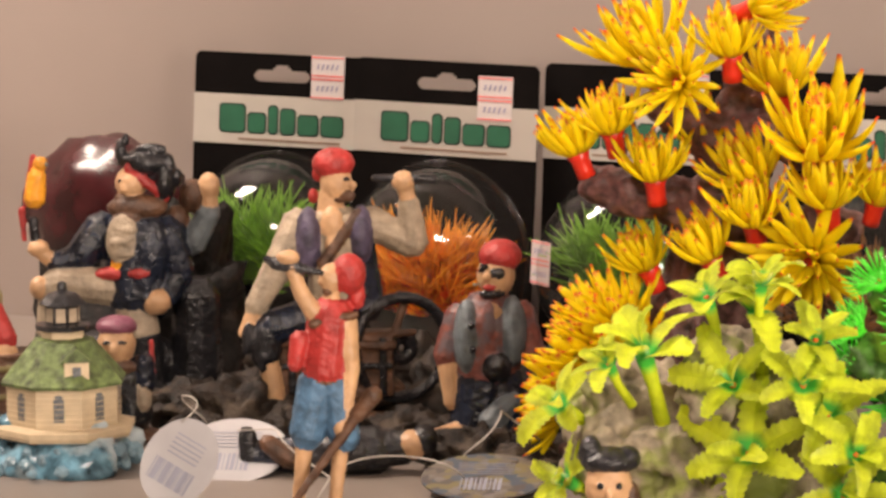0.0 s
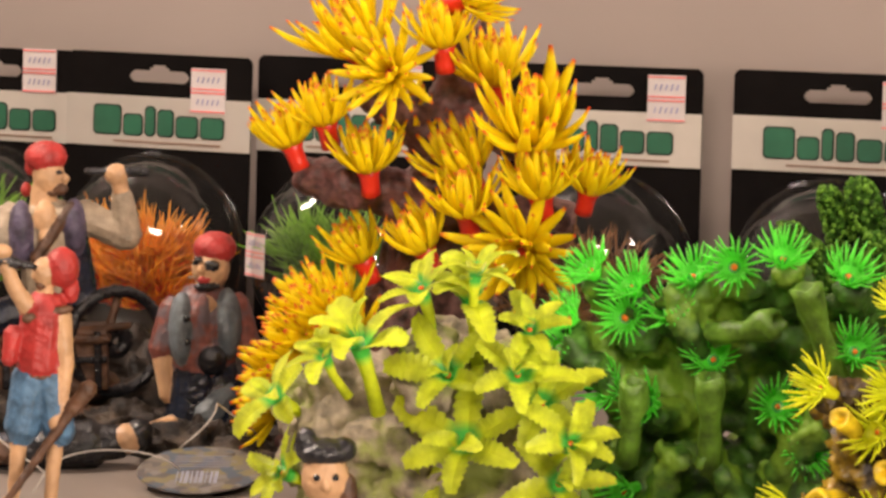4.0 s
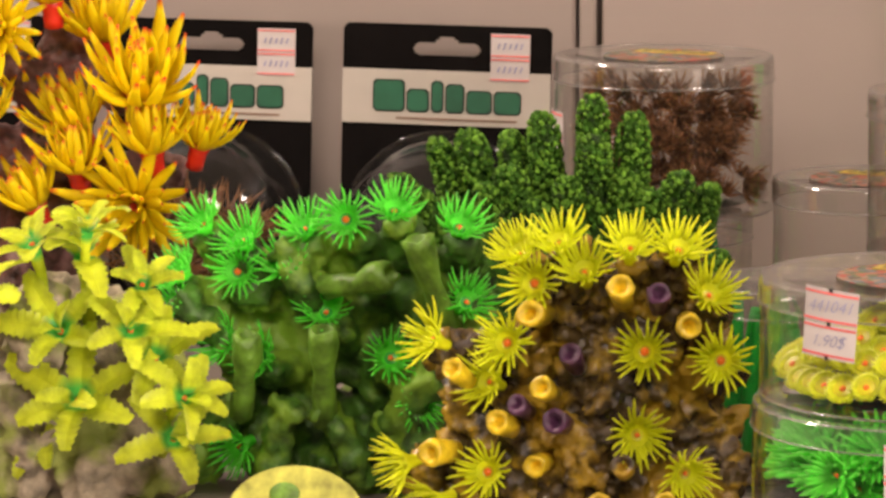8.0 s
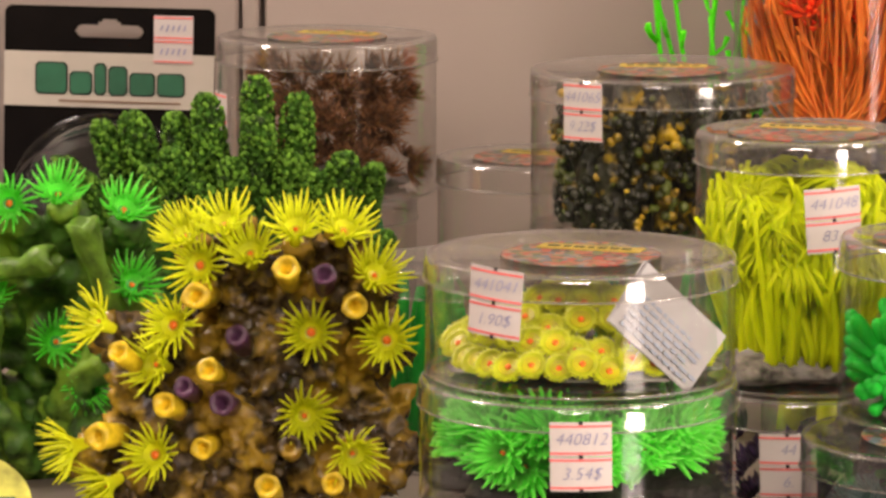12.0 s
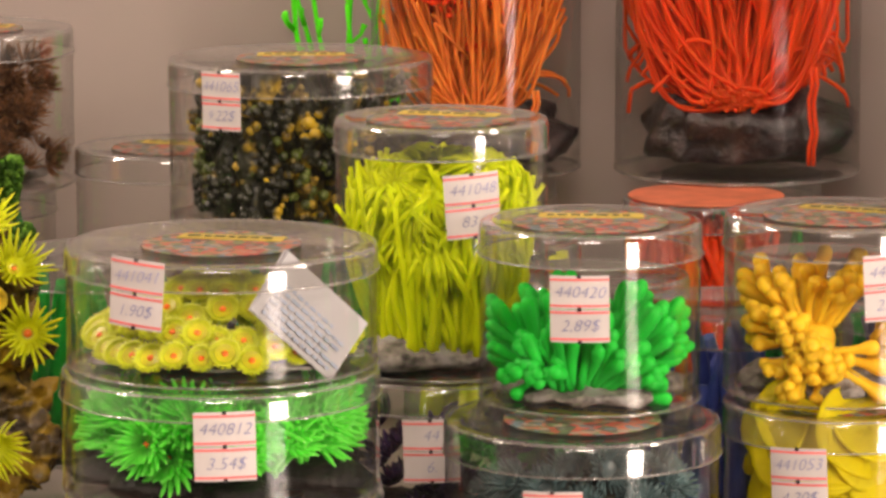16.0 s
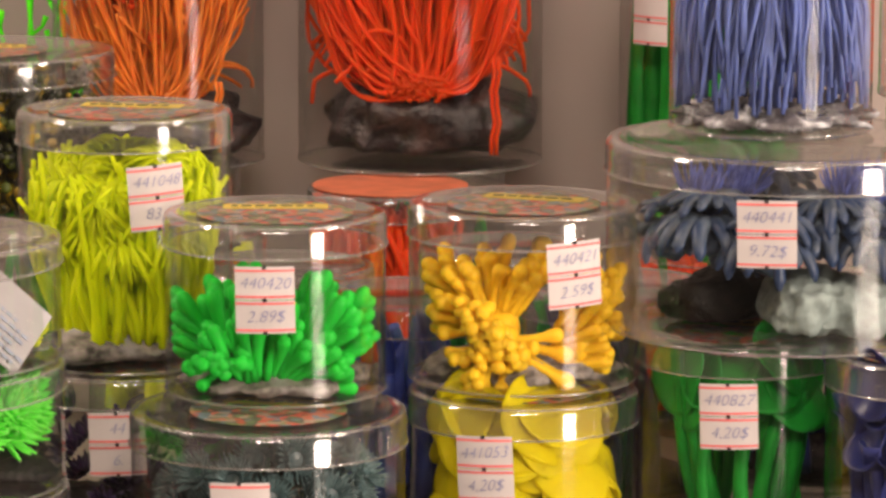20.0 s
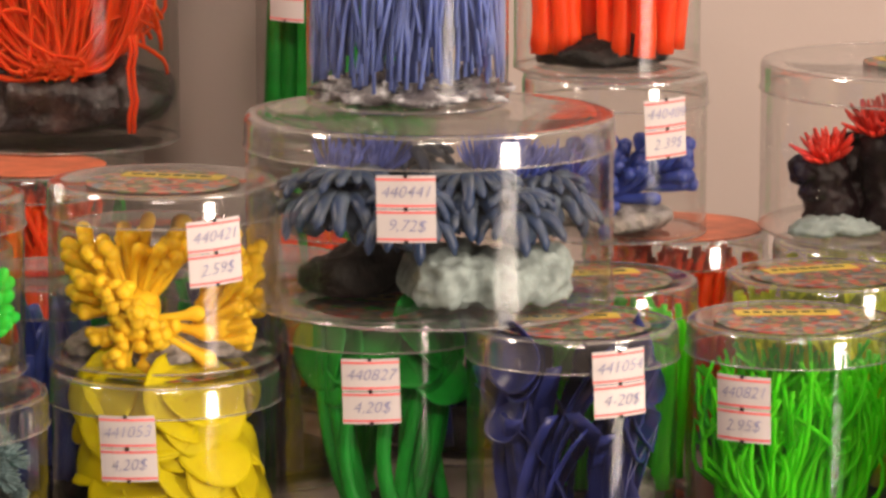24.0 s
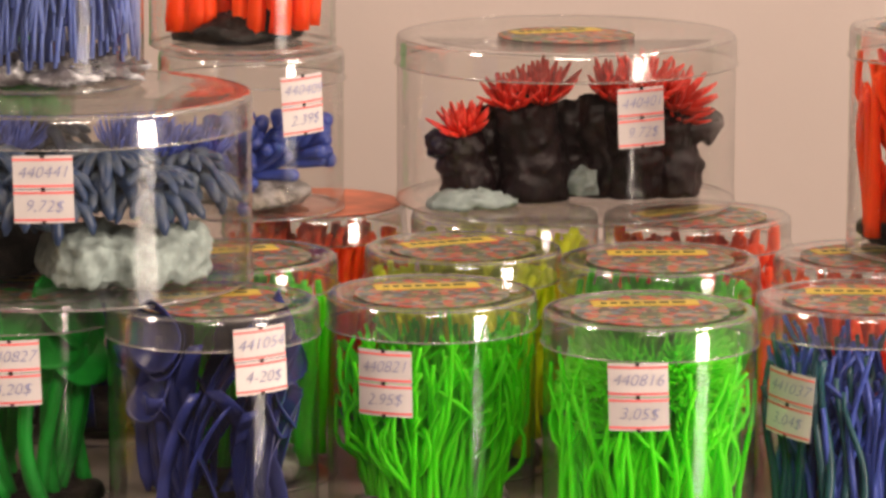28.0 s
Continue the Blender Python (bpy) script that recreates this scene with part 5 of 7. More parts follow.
# green sprigs rising behind the black and yellow jar
t = thing("sprig_plant", pose(-0.222, 1.865, SHELF_Z), "thin green plant with forked tips at the back", "aquarium plant")
part("rock_base", rock_mesh("rock_base", 0.026, 0.026, 0.008, ROCK, 20), t, "", pose(0, 0, 0.003))
for i in range(14):
    a, ln = rng.uniform(0, 6.283), rng.uniform(0.17, 0.215)
    path = [(0.03 * math.cos(a) * u + 0.004 * math.sin(7 * u + i), 0.024 * math.sin(a) * u, ln * u) for u in [k / 9 for k in range(10)]]
    st = part("stem", Build().tube(path, 0.0011, 6).mesh("stem", GRASSGREEN), t)
    for k in (5, 7, 8, 9):
        p = Vector(path[k])
        part("fork", Build().tube([p, p + Vector((0.005 * math.cos(a + k), 0.004 * math.sin(a + k), 0.004)), p + Vector((0.007 * math.cos(a + k), 0.006 * math.sin(a + k), 0.009))], [0.0009, 0.0009, 0.0016], 5).mesh("fork", GRASSGREEN), st)

# ---- hanging blister packs ----
GRASS_A = mat("grass_green_plant", (0.19, 0.42, 0.02), 0.5, vary=0.3, translucent=0.3)
GRASS_B = mat("orange_grass_plant", (0.96, 0.26, 0.015), 0.4, vary=0.15, translucent=0.25, soft=0.5, root=(0.7, 0.05, 0.01), root_at=0.5)
GRASS_D = mat("brown_grass_plant", (0.25, 0.1, 0.02), 0.5, vary=0.4, translucent=0.2)
GRASS_E = mat("dark_plant", (0.03, 0.04, 0.03), 0.5, vary=0.4, translucent=0.2)
DARKRED = mat("dark_red_plant", (0.05, 0.008, 0.010), 0.25, vary=0.4)


def pack(x, y, turn, plant, words, stick=None, tilt=0.0, w=0.111, lean=4.0, dome_stick=False):
    """A black card with a white printed band and a clear dome over a grass plant; it stands on the shelf."""
    t = thing("blister_pack", pose(x, y, SHELF_Z, -lean, tilt, turn), "black card pack with clear dome over " + words, "blister pack", "blister packs at the back")
    h = 0.165
    sw, sh, sz = 0.036, 0.0065, 0.1525
    c = Build()
    bite = (0.0, 0.0009, 0.0024, 0.0042)
    half = sorted({0.0, 0.004, 0.006, *(sw / 2 - k for k in bite[:3]), *(w / 2 - k for k in bite)})
    xs = [-k for k in reversed(half[1:])] + half
    zs = sorted({0.0, *(sz - sh / 2 + k for k in bite[:3]), *(sz + sh / 2 - k for k in bite[:3]), sz + sh / 2 + 0.0016, sz + sh / 2 + 0.003, *(h - k for k in bite)})

    def opening(x, z):
        """Hang slot with a raised middle, and the card's two rounded corners."""
        x = abs(x)
        top = z - h + 0.0042
        if top > 0 and x > w / 2 - 0.0042:
            return math.hypot(top, x - w / 2 + 0.0042) > 0.0042
        if abs(z - sz) < sh / 2:
            return x < sw / 2 - max(0.0, abs(z - sz) - sh / 2 + 0.0024) * 0.9
        return 0 < z - sz - sh / 2 < 0.003 and x < (0.006 if z - sz - sh / 2 < 0.0016 else 0.004)

    c.plate(xs, zs, {(i, j) for i in range(len(xs) - 1) for j in range(len(zs) - 1) if opening((xs[i] + xs[i + 1]) / 2, (zs[j] + zs[j + 1]) / 2)}, -0.0006, 0.0006)
    part("card", c.mesh("card", BLACKCARD, False), t)
    band = part("white_band", Build().box((0, -0.0004, 0.1275), (w, 0.0016, 0.028)).mesh("white_band", WHITECARD, False), t, "white printed band")
    # word mark as plain blocks: one tall block and five lower ones
    xs = -w / 2 + 0.0175
    for wd, ht in ((0.0155, 0.0150), (0.0105, 0.0105), (0.0050, 0.0150), (0.0085, 0.0135), (0.0120, 0.0105), (0.0130, 0.0105)):
        bld = Build()
        for g, yy, mi in ((0.0009, -0.0014, 1), (0.0, -0.0017, 0)):
            o = 0.0018
            x0, x1, za, zb = xs - g, xs + wd + g, 0.1205 - g, 0.1205 + ht + g
            bld.prism([(x0 + o, za), (x1 - o, za), (x1, za + o), (x1, zb - o), (x1 - o, zb), (x0 + o, zb), (x0, zb - o), (x0, za + o)], 0.0004, mi, yy)
        part("mark_block", bld.mesh("mark_block", [GREENMARK, MARKEDGE], False), band, "green block of the word mark")
        xs += wd + 0.0026
    part("small_print", Build().box((0.006, -0.0014, 0.1165), (w * 0.58, 0.0004, 0.0011)).mesh("small_print", BROWNPRINT, False), band)
    # dome
    R, D = w * 0.47, 0.05
    dome = Build()
    rings = []
    for i in range(12):
        a = i / 11 * math.pi / 2
        rr, dd = R * math.cos(a) ** 0.7 if i < 11 else 0.0005, D * math.sin(a)
        rings.append([Vector((rr * math.cos(q), -0.001 - dd, 0.056 + rr * 1.0 * math.sin(q))) for q in [2 * math.pi * j / 40 for j in range(40)]])
    dome.grid(rings, 0, None, False, True)
    dm = part("dome", dome.mesh("dome", BLISTER), t, "clear plastic dome")
    rim = Build()
    rim.grid([[Vector(((R + dr) * math.cos(q), yy, 0.056 + (R + dr) * math.sin(q))) for q in [2 * math.pi * j / 40 for j in range(40)]]
              for dr, yy in ((0.0, -0.0015), (0.0015, -0.0022), (0.003, -0.0012))], 0, None, False, False)
    part("dome_rim", rim.mesh("dome_rim", BLISTER), dm)
    rng = random.Random(int(abs(x) * 1000))
    kinds = []
    for i in range(8):
        b = Build()
        for k in range(9):
            ln, lx, ly, cv = rng.uniform(0.022, 0.044), rng.uniform(-0.014, 0.014), rng.uniform(-0.010, 0.010), rng.uniform(-0.004, 0.004)
            b.tube([(lx * u + cv * math.sin(3 * u), ly * u, ln * u) for u in (0.0, 0.3, 0.65, 1.0)], [0.0007, 0.0009, 0.0007, 0.0002], 4)
        kinds.append(b.mesh("sprig", plant))
    low = 0.046 if plant == GRASS_A else 0.037
    tf = part("grass_tuft", rock_mesh("grass_tuft", 0.026, 0.012, 0.014, plant, 1.0), t, words, pose(0, -0.018, low))
    for i in range(170 if x < -0.85 else 90):
        d = Vector((rng.gauss(0, 0.55), rng.gauss(-0.1, 0.35), rng.uniform(0.25, 1)))
        q = (rng.uniform(-0.022, 0.022), rng.uniform(-0.008, 0.004), rng.uniform(-0.010, 0.016))
        part("sprig", kinds[i % 8], tf, "", facing(q, d + Vector((q[0] * 18, 0, 0)), rng.uniform(0, 360), rng.uniform(0.6, 0.95) * (1.15 if plant == GRASS_B else 1.0)))
    if stick:
        dx, z = stick
        s = part("price_sticker", Build().box((dx, -0.0010, z), (0.0205, 0.0008, 0.0245)).mesh("price_sticker", PAPER, False), t, "white price sticker with red lines")
        ln = Build()
        for zz in (0.0112, 0.001, -0.001, -0.0112):
            ln.box((dx, -0.0016, z + zz), (0.0205, 0.0003, 0.0008))
        part("red_line", ln.mesh("red_line", REDLINE, False), s)
        for zz in (0.006, -0.006):
            for k in range(5):
                part("pen_mark", Build().box((dx - 0.006 + 0.003 * k, -0.0016, z + zz), (0.0008, 0.0003, 0.0036 if k % 2 else 0.003), 0, Euler((0, 0.3, 0)).to_matrix()).mesh("pen_mark", INK, False), s)
    if dome_stick:
        s = part("price_sticker", Build().box((0, 0, 0), (0.0185, 0.0006, 0.0235)).mesh("price_sticker", PAPER, False), dm, "white price sticker on the dome", pose(-0.040, -0.034, 0.059, 0, 2, -34))
        for zz in (0.0110, 0.0015, -0.0008, -0.0108):
            part("red_line", Build().box((0, -0.0004, zz), (0.0185, 0.0003, 0.0007)).mesh("red_line", REDLINE, False), s)
        for zz in (0.0062, -0.0058):
            for k in range(5):
                part("pen_mark", Build().box((-0.0056 + 0.0028 * k, -0.0004, zz), (0.0009, 0.0003, 0.0034 if k % 2 else 0.0028), 0, Euler((0, 0.3, 0)).to_matrix()).mesh("pen_mark", INK, False), s)
    return t


pack(-1.0240, 1.880, 0, GRASS_A, "a green grass plant", (0.0295, 0.153), 0.6)
pack(-0.9185, 1.872, 0, GRASS_B, "an orange grass plant", (0.030, 0.146), 1.0)
pack(-0.8055, 1.880, 0, GRASS_A, "a dark green grass plant", (0.030, 0.150), 0.3, dome_stick=True)
pack(-0.6640, 1.880, 0, GRASS_D, "a brown grass plant", (0.036, 0.149), 0.3)
pack(-0.5365, 1.880, 0, GRASS_E, "a dark plant", (0.034, 0.149), 0.4)

# ---- open corals on the left half of the shelf ----
rng = random.Random(3)
# yellow coral: pink-brown rock arms with red cups and yellow petal crowns
ctree = thing("yellow_coral", pose(0, 0, 0), "yellow rubber flower coral with red stems on a brown rock", "aquarium coral")
CY = 1.62
tr = Build()
tr.tube([(-0.672, CY, 1.052), (-0.668, CY, 1.10), (-0.655, CY, 1.14), (-0.645, CY, 1.18), (-0.640, CY + 0.01, 1.225), (-0.634, CY + 0.01, 1.262)], [0.034, 0.028, 0.022, 0.018, 0.013, 0.008], 14)
tr.tube([(-0.650, CY, 1.165), (-0.668, CY - 0.008, 1.180), (-0.69, CY - 0.012, 1.182), (-0.712, CY - 0.014, 1.188)], [0.015, 0.012, 0.0115, 0.007], 12)
tr.tube([(-0.645, CY, 1.15), (-0.622, CY - 0.005, 1.166), (-0.600, CY - 0.006, 1.172), (-0.580, CY - 0.006, 1.172)], [0.014, 0.011, 0.010, 0.006], 12)
tr.tube([(-0.668, CY, 1.10), (-0.69, CY - 0.012, 1.112), (-0.715, CY - 0.014, 1.110)], [0.018, 0.014, 0.009], 12)
tr.tube([(-0.645, CY, 1.2), (-0.66, CY - 0.006, 1.215), (-0.68, CY - 0.008, 1.222)], [0.012, 0.010, 0.006], 10)
tr.tube([(-0.645, CY, 1.2), (-0.625, CY - 0.004, 1.212), (-0.605, CY - 0.004, 1.2)], [0.012, 0.010, 0.006], 10)
tr.ball((-0.668, CY, 1.062), (0.052, 0.045, 0.022), 0, None, 18, 10, 0.4, 3.0, 40)
part("rock_trunk", fuse(tr, "rock_trunk", 0.002, PINKROCK, 0.0025, 120.0, SHELF_Z), ctree, "pink brown resin rock")
PETAL = tentacle_meshes("petal", 0.100, 0.45, 0.3, YELLOW)
BROADPETAL = tentacle_meshes("petal", 0.128, 0.42, 0.24, YELLOW)
STEM = Build().turned([(0.0046, -0.012), (0.0044, -0.008), (0.0046, -0.003), (0.0062, 0.001), (0.0050, 0.002)], 14, 0, (0, 0, 0), True, True).mesh("red_stem", REDCUP)
FLOWERS = (
    (-0.7082, 1.5920, 1.2014, -0.3, -0.25, 1, 0.95),
    (-0.6912, 1.5920, 1.2123, -0.1, -0.3, 1, 1),
    (-0.6705, 1.5920, 1.1915, 0, -0.3, 1, 1),
    (-0.6779, 1.6040, 1.2446, -0.35, -0.45, 1, 1.45),
    (-0.6558, 1.5840, 1.2368, 0.05, -1, 0.3, 0.98),
    (-0.6336, 1.5920, 1.2489, 0, -0.25, 1, 1),
    (-0.6221, 1.5920, 1.2704, 0.9, -0.2, 0.35, 0.95),
    (-0.6585, 1.6220, 1.2047, 0.1, -0.3, 1, 1.05),
    (-0.6164, 1.6120, 1.2308, 0, -0.25, 1, 1.15),
    (-0.5907, 1.5880, 1.2087, 0.25, -0.6, 0.9, 1.5),
    (-0.6235, 1.5960, 1.1913, -0.35, -0.45, 1, 1.15),
    (-0.6178, 1.5800, 1.1757, 0, -0.45, 1, 1.05),
    (-0.5837, 1.5820, 1.1850, 0, -0.35, 1, 1.1),
    (-0.5648, 1.5920, 1.1861, 0.35, -0.25, 1, 0.9),
    (-0.5910, 1.5800, 1.1599, 0.02, -1, 0.05, 1.25),
    (-0.6399, 1.5840, 1.1578, -0.35, -0.4, 1, 1),
    (-0.6753, 1.5960, 1.1498, -0.35, -0.35, 1, 0.95),
    (-0.6859, 1.5920, 1.1264, -0.3, -0.5, 1, 0.95),
    (-0.6950, 1.5920, 1.1175, -0.5, -0.6, 0.8, 1),
    (-0.7050, 1.5920, 1.1065, -0.8, -0.5, 0.6, 1.05),
    (-0.7122, 1.5920, 1.0934, -0.8, -0.6, 0.3, 1),
    (-0.7202, 1.5980, 1.0791, -0.8, -0.5, 0.1, 0.95),
    (-0.7035, 1.6020, 1.1240, -0.6, -0.5, 0.8, 0.95),
    (-0.6925, 1.5860, 1.1008, -0.4, -0.9, 0.4, 0.95),
    (-0.6778, 1.5880, 1.1144, -0.2, -0.8, 0.7, 0.95),
)
for i, (x, y, z, dx, dy, dz, size) in enumerate(FLOWERS):
    open_face = dz < 0.45 and dy < -0.8
    low = z < 1.13
    split_polyp(ctree, (x, y, z), (dx, dy, dz), i * 53, size, 12 if low else 15, 2 if low else 3, 0.0245 if low else 0.0235, 0.0058, 0.12 if open_face else 0.45 if low else 0.62, BROADPETAL if low else PETAL, STEM, 0.0, "flower", 500 + i, "petal")

# lime leafy plant on a mossy stone
stone = thing("leafy_stone", pose(0, 0, 0), "mossy stone ornament with lime rubber leaf rosettes", "aquarium ornament")
sb = Build()
for c, r, sd in (((-0.600, 1.50, 1.078), (0.066, 0.045, 0.045), 1.0), ((-0.635, 1.49, 1.092), (0.034, 0.034, 0.034), 2.0), ((-0.575, 1.49, 1.105), (0.036, 0.032, 0.036), 3.0),
                 ((-0.605, 1.48, 1.066), (0.028, 0.03, 0.02), 4.0), ((-0.590, 1.47, 1.125), (0.018, 0.02, 0.022), 5.0), ((-0.56, 1.475, 1.066), (0.03, 0.026, 0.02), 6.0)):
    sb.ball(c, r, 0, None, 24, 14, 0.35, sd, 55)
part("stone", fuse(sb, "stone", 0.0022, STONE, 0.005, 90.0, SHELF_Z), stone, "mossy stone")


def leaf_mesh(length, width, lift, droop, seed):
    """A thin soft blade with toothed edges, folded along its rib and drooping; it grows from the z axis along +x."""
    rg = random.Random(seed)
    rings, al = [], []
    px, pz, twist = 0.0015, 0.0, rg.uniform(-0.5, 0.5)
    steps = 28
    for k in range(steps + 1):
        u = k / steps
        w = width * (0.22 + 0.98 * math.sin(math.pi * min(0.97, 0.05 + u * 0.9)) ** 0.75)
        tooth = 1.0 - 0.2 * (k % 3) / 2 * min(1.0, u * 4)
        ang = lift - droop * u ** 1.3
        roll = twist * u
        side, up = Vector((0, math.cos(roll), math.sin(roll))), Vector((-math.sin(ang), 0, math.cos(ang)))
        c = Vector((px, 0, pz))
        rings.append([c + side * w * tooth + up * w * 0.28, c + up * 0.0002, c - side * w * tooth + up * w * 0.28, c - up * 0.0004])
        al.append(u)
        px, pz = px + length / steps * math.cos(ang), pz + length / steps * math.sin(ang)
    b = Build()
    b.grid(rings, 0, al)
    return b.mesh("leaf", LEAFY, False)


LEAVES = [leaf_mesh(0.0225 * k, 0.0043 * w, lift, droop, 200 + i) for i, (k, w, lift, droop) in enumerate(
    ((1.0, 1.0, 0.7, 1.2), (1.1, 0.9, 0.9, 1.7), (0.85, 1.1, 0.5, 0.7), (1.15, 1.0, 0.4, 1.0), (0.9, 0.9, 1.1, 1.3)))]
RSTEM = Build().tube([(0, 0, 0.001), (0.001, 0, -0.01), (0, 0.001, -0.024)], [0.0030, 0.0022, 0.0026], 8).mesh("leaf_stem", LEAFY)
ROSETTES = (
    (-0.6134, 1.4460, 1.1359, -0.1, -0.35, 1, 1.3),
    (-0.5879, 1.4520, 1.1600, -0.05, -0.4, 1, 1.05),
    (-0.5690, 1.4580, 1.1562, 0, -0.35, 1, 1.25),
    (-0.5618, 1.4460, 1.1688, 0.1, -0.2, 1, 0.9),
    (-0.5756, 1.4520, 1.1253, -0.05, -0.9, 0.5, 1.15),
    (-0.5430, 1.4580, 1.1447, 0.3, -0.6, 0.8, 0.95),
    (-0.5435, 1.4460, 1.1278, 0.2, -0.7, 0.7, 1),
    (-0.5682, 1.4520, 1.0969, 0, -0.9, 0.4, 1.4),
    (-0.5381, 1.4580, 1.1144, 0.4, -0.7, 0.6, 1.15),
    (-0.5215, 1.4460, 1.1012, 0.6, -0.6, 0.6, 1),
    (-0.6536, 1.4520, 1.1121, -0.3, -0.8, 0.6, 1),
    (-0.6528, 1.4580, 1.0779, -0.4, -0.8, 0.4, 1.05),
    (-0.5286, 1.4520, 1.0831, 0.5, -0.7, 0.4, 1.1),
    (-0.6288, 1.4460, 1.1309, -0.3, -0.5, 0.9, 0.85),
    (-0.5858, 1.4580, 1.0803, -0.1, -0.8, 0.5, 0.9),
)
for i, (x, y, z, dx, dy, dz, size) in enumerate(ROSETTES):
    rg = random.Random(600 + i)
    q = part("leaf_stem", RSTEM, stone, "", facing((x, y, z), (dx, dy, dz), i * 47, size))
    n = 5 + i % 2
    for k in range(n + 2):
        inner = k >= n
        part("leaf", LEAVES[rg.randrange(5)], q, "", pose(0, 0, 0.0006 * k if inner else 0, 0, 0, 360 * k / (2.3 if inner else n) + rg.uniform(-14, 14)) @ pose(0, 0, 0, 0, -35 if inner else rg.uniform(-10, 8), 0) @ Matrix.Scale(rg.uniform(0.55, 0.75) if inner else rg.uniform(0.85, 1.1), 4))
    part("centre_dot", DOT, q, "orange centre", Matrix.Translation((0, 0, 0.0022)) @ Matrix.Scale(0.0013, 4))


def branched(name, label, arms, base, material, seed, jitter=0.004, freq=95.0, voxel=0.0022):
    b = Build()
    for path, rad in arms:
        b.tube(path, rad, 12)
    for c, r in base:
        b.ball(c, r, 0, None, 20, 12, 0.4, seed, 50)
    return fuse(b, name, voxel, material, jitter, freq, SHELF_Z)


# neon green anemone coral
gc = thing("green_anemone_coral", pose(0, 0, 0), "dark green branching coral with neon green anemones", "aquarium coral")
GY = 1.54
arms = []
spots = [(-0.537, 1.162), (-0.519, 1.156), (-0.522, 1.143), (-0.492, 1.162), (-0.474, 1.167), (-0.453, 1.171), (-0.425, 1.165), (-0.483, 1.127), (-0.528, 1.112),
         (-0.512, 1.107), (-0.550, 1.126), (-0.547, 1.141), (-0.422, 1.134), (-0.442, 1.091), (-0.455, 1.109), (-0.544, 1.083), (-0.501, 1.146), (-0.522, 1.068)]
for i, (x, z) in enumerate(spots):
    cx, cz = -0.487 + (x + 0.487) * 0.35, 1.085 + (z - 1.085) * 0.3
    arms.append(([(cx, GY + 0.012, cz), ((cx + x) / 2, GY + 0.002, (cz + z) / 2 + 0.003), (x + 0.002, GY - 0.014, z - 0.009), (x, GY - 0.02, z - 0.003)], [0.011, 0.0082, 0.0080, 0.0062]))
for x, z, a, h in ((-0.454, 1.082, 60, 0.024), (-0.527, 1.110, -60, 0.024), (-0.507, 1.064, 20, 0.026), (-0.472, 1.064, -30, 0.024), (-0.450, 1.061, 40, 0.022), (-0.545, 1.066, -20, 0.028), (-0.491, 1.137, -40, 0.020)):
    bend = h * math.sin(radians(a))
    arms.append(([(x - 0.3 * bend, GY - 0.004, z - 0.012), (x, GY - 0.022, z), (x + 0.4 * bend, GY - 0.026, z + h * 0.5), (x + bend, GY - 0.026, z + h * 0.95)], [0.0085, 0.0070, 0.0062, 0.0078]))
part("rock_branch", branched("rock_branch", "", arms, [((-0.487, GY + 0.02, 1.064), (0.060, 0.03, 0.020)), ((-0.46, GY + 0.024, 1.09), (0.022, 0.018, 0.020)), ((-0.52, GY + 0.024, 1.088), (0.020, 0.018, 0.020))], GREENROCK, 7, 0.0045), gc, "dark green resin rock")
for x, z, a, h in ((-0.482, 1.090, 5, 0.034), (-0.475, 1.140, 75, 0.026), (-0.430, 1.131, -15, 0.034), (-0.518, 1.090, 10, 0.030)):
    cup = Build().turned([(0.0048, -h * 0.3), (0.0046, h * 0.1), (0.0052, h * 0.4), (0.0056, h * 0.65), (0.0066, h * 0.85), (0.0062, h), (0.0045, h), (0.003, h * 0.6), (0.0003, h * 0.5)], 14, 0, (0, 0, 0), True)
    cup.v = [(p[0] * (1 + 0.15 * math.sin(p[2] * 400)) + 0.0022 * noise.noise((p[0] * 130, p[1] * 130 + a, p[2] * 160)), p[1] + 0.002 * noise.noise((p[0] * 150 + a, p[1] * 130, p[2] * 160)), p[2] + 0.003 * noise.noise((p[0] * 160, p[1] * 160, a))) for p in cup.v]
    part("coral_cup", cup.mesh("coral_cup", GREENCUP), gc, "olive green cup", pose(x, GY - 0.03, z, 14, a, 0))
NE = tentacle_meshes("tentacle", 0.062, 0.8, 0.3, NEON)


def funnel(r, rim, centre):
    """Open soft funnel with a darker throat on a short stalk."""
    b = Build()
    b.turned([(r * 0.42, r * 0.02), (r * 0.7, r * 0.2), (r * 0.98, r * 0.52), (r * 1.03, r * 0.50), (r * 0.85, r * 0.12), (r * 0.5, -r * 0.35), (r * 0.36, -r * 1.3)], 18, 0)
    b.turned([(0.0002, -r * 0.03), (r * 0.25, -r * 0.02), (r * 0.43, r * 0.03)], 18, 1)
    return b.mesh("funnel", [rim, centre])


NEDISC = funnel(0.0058, NEON, NEONDARK)
for i, (x, z) in enumerate(spots):
    out = Vector(((x + 0.487) * 7, -0.55, (z - 1.11) * 9 + 0.25))
    if i in (2, 4):
        out = Vector((0.1, -1, 0.25))
    split_polyp(gc, (x, GY - 0.022, z), out, i * 37, 1.05, 21, 2, 0.0098, 0.0062, 0.42, NE, NEDISC, 0.0015 if i in (2, 4, 6, 13, 17) else 0.0012, "anemone", 300 + i)

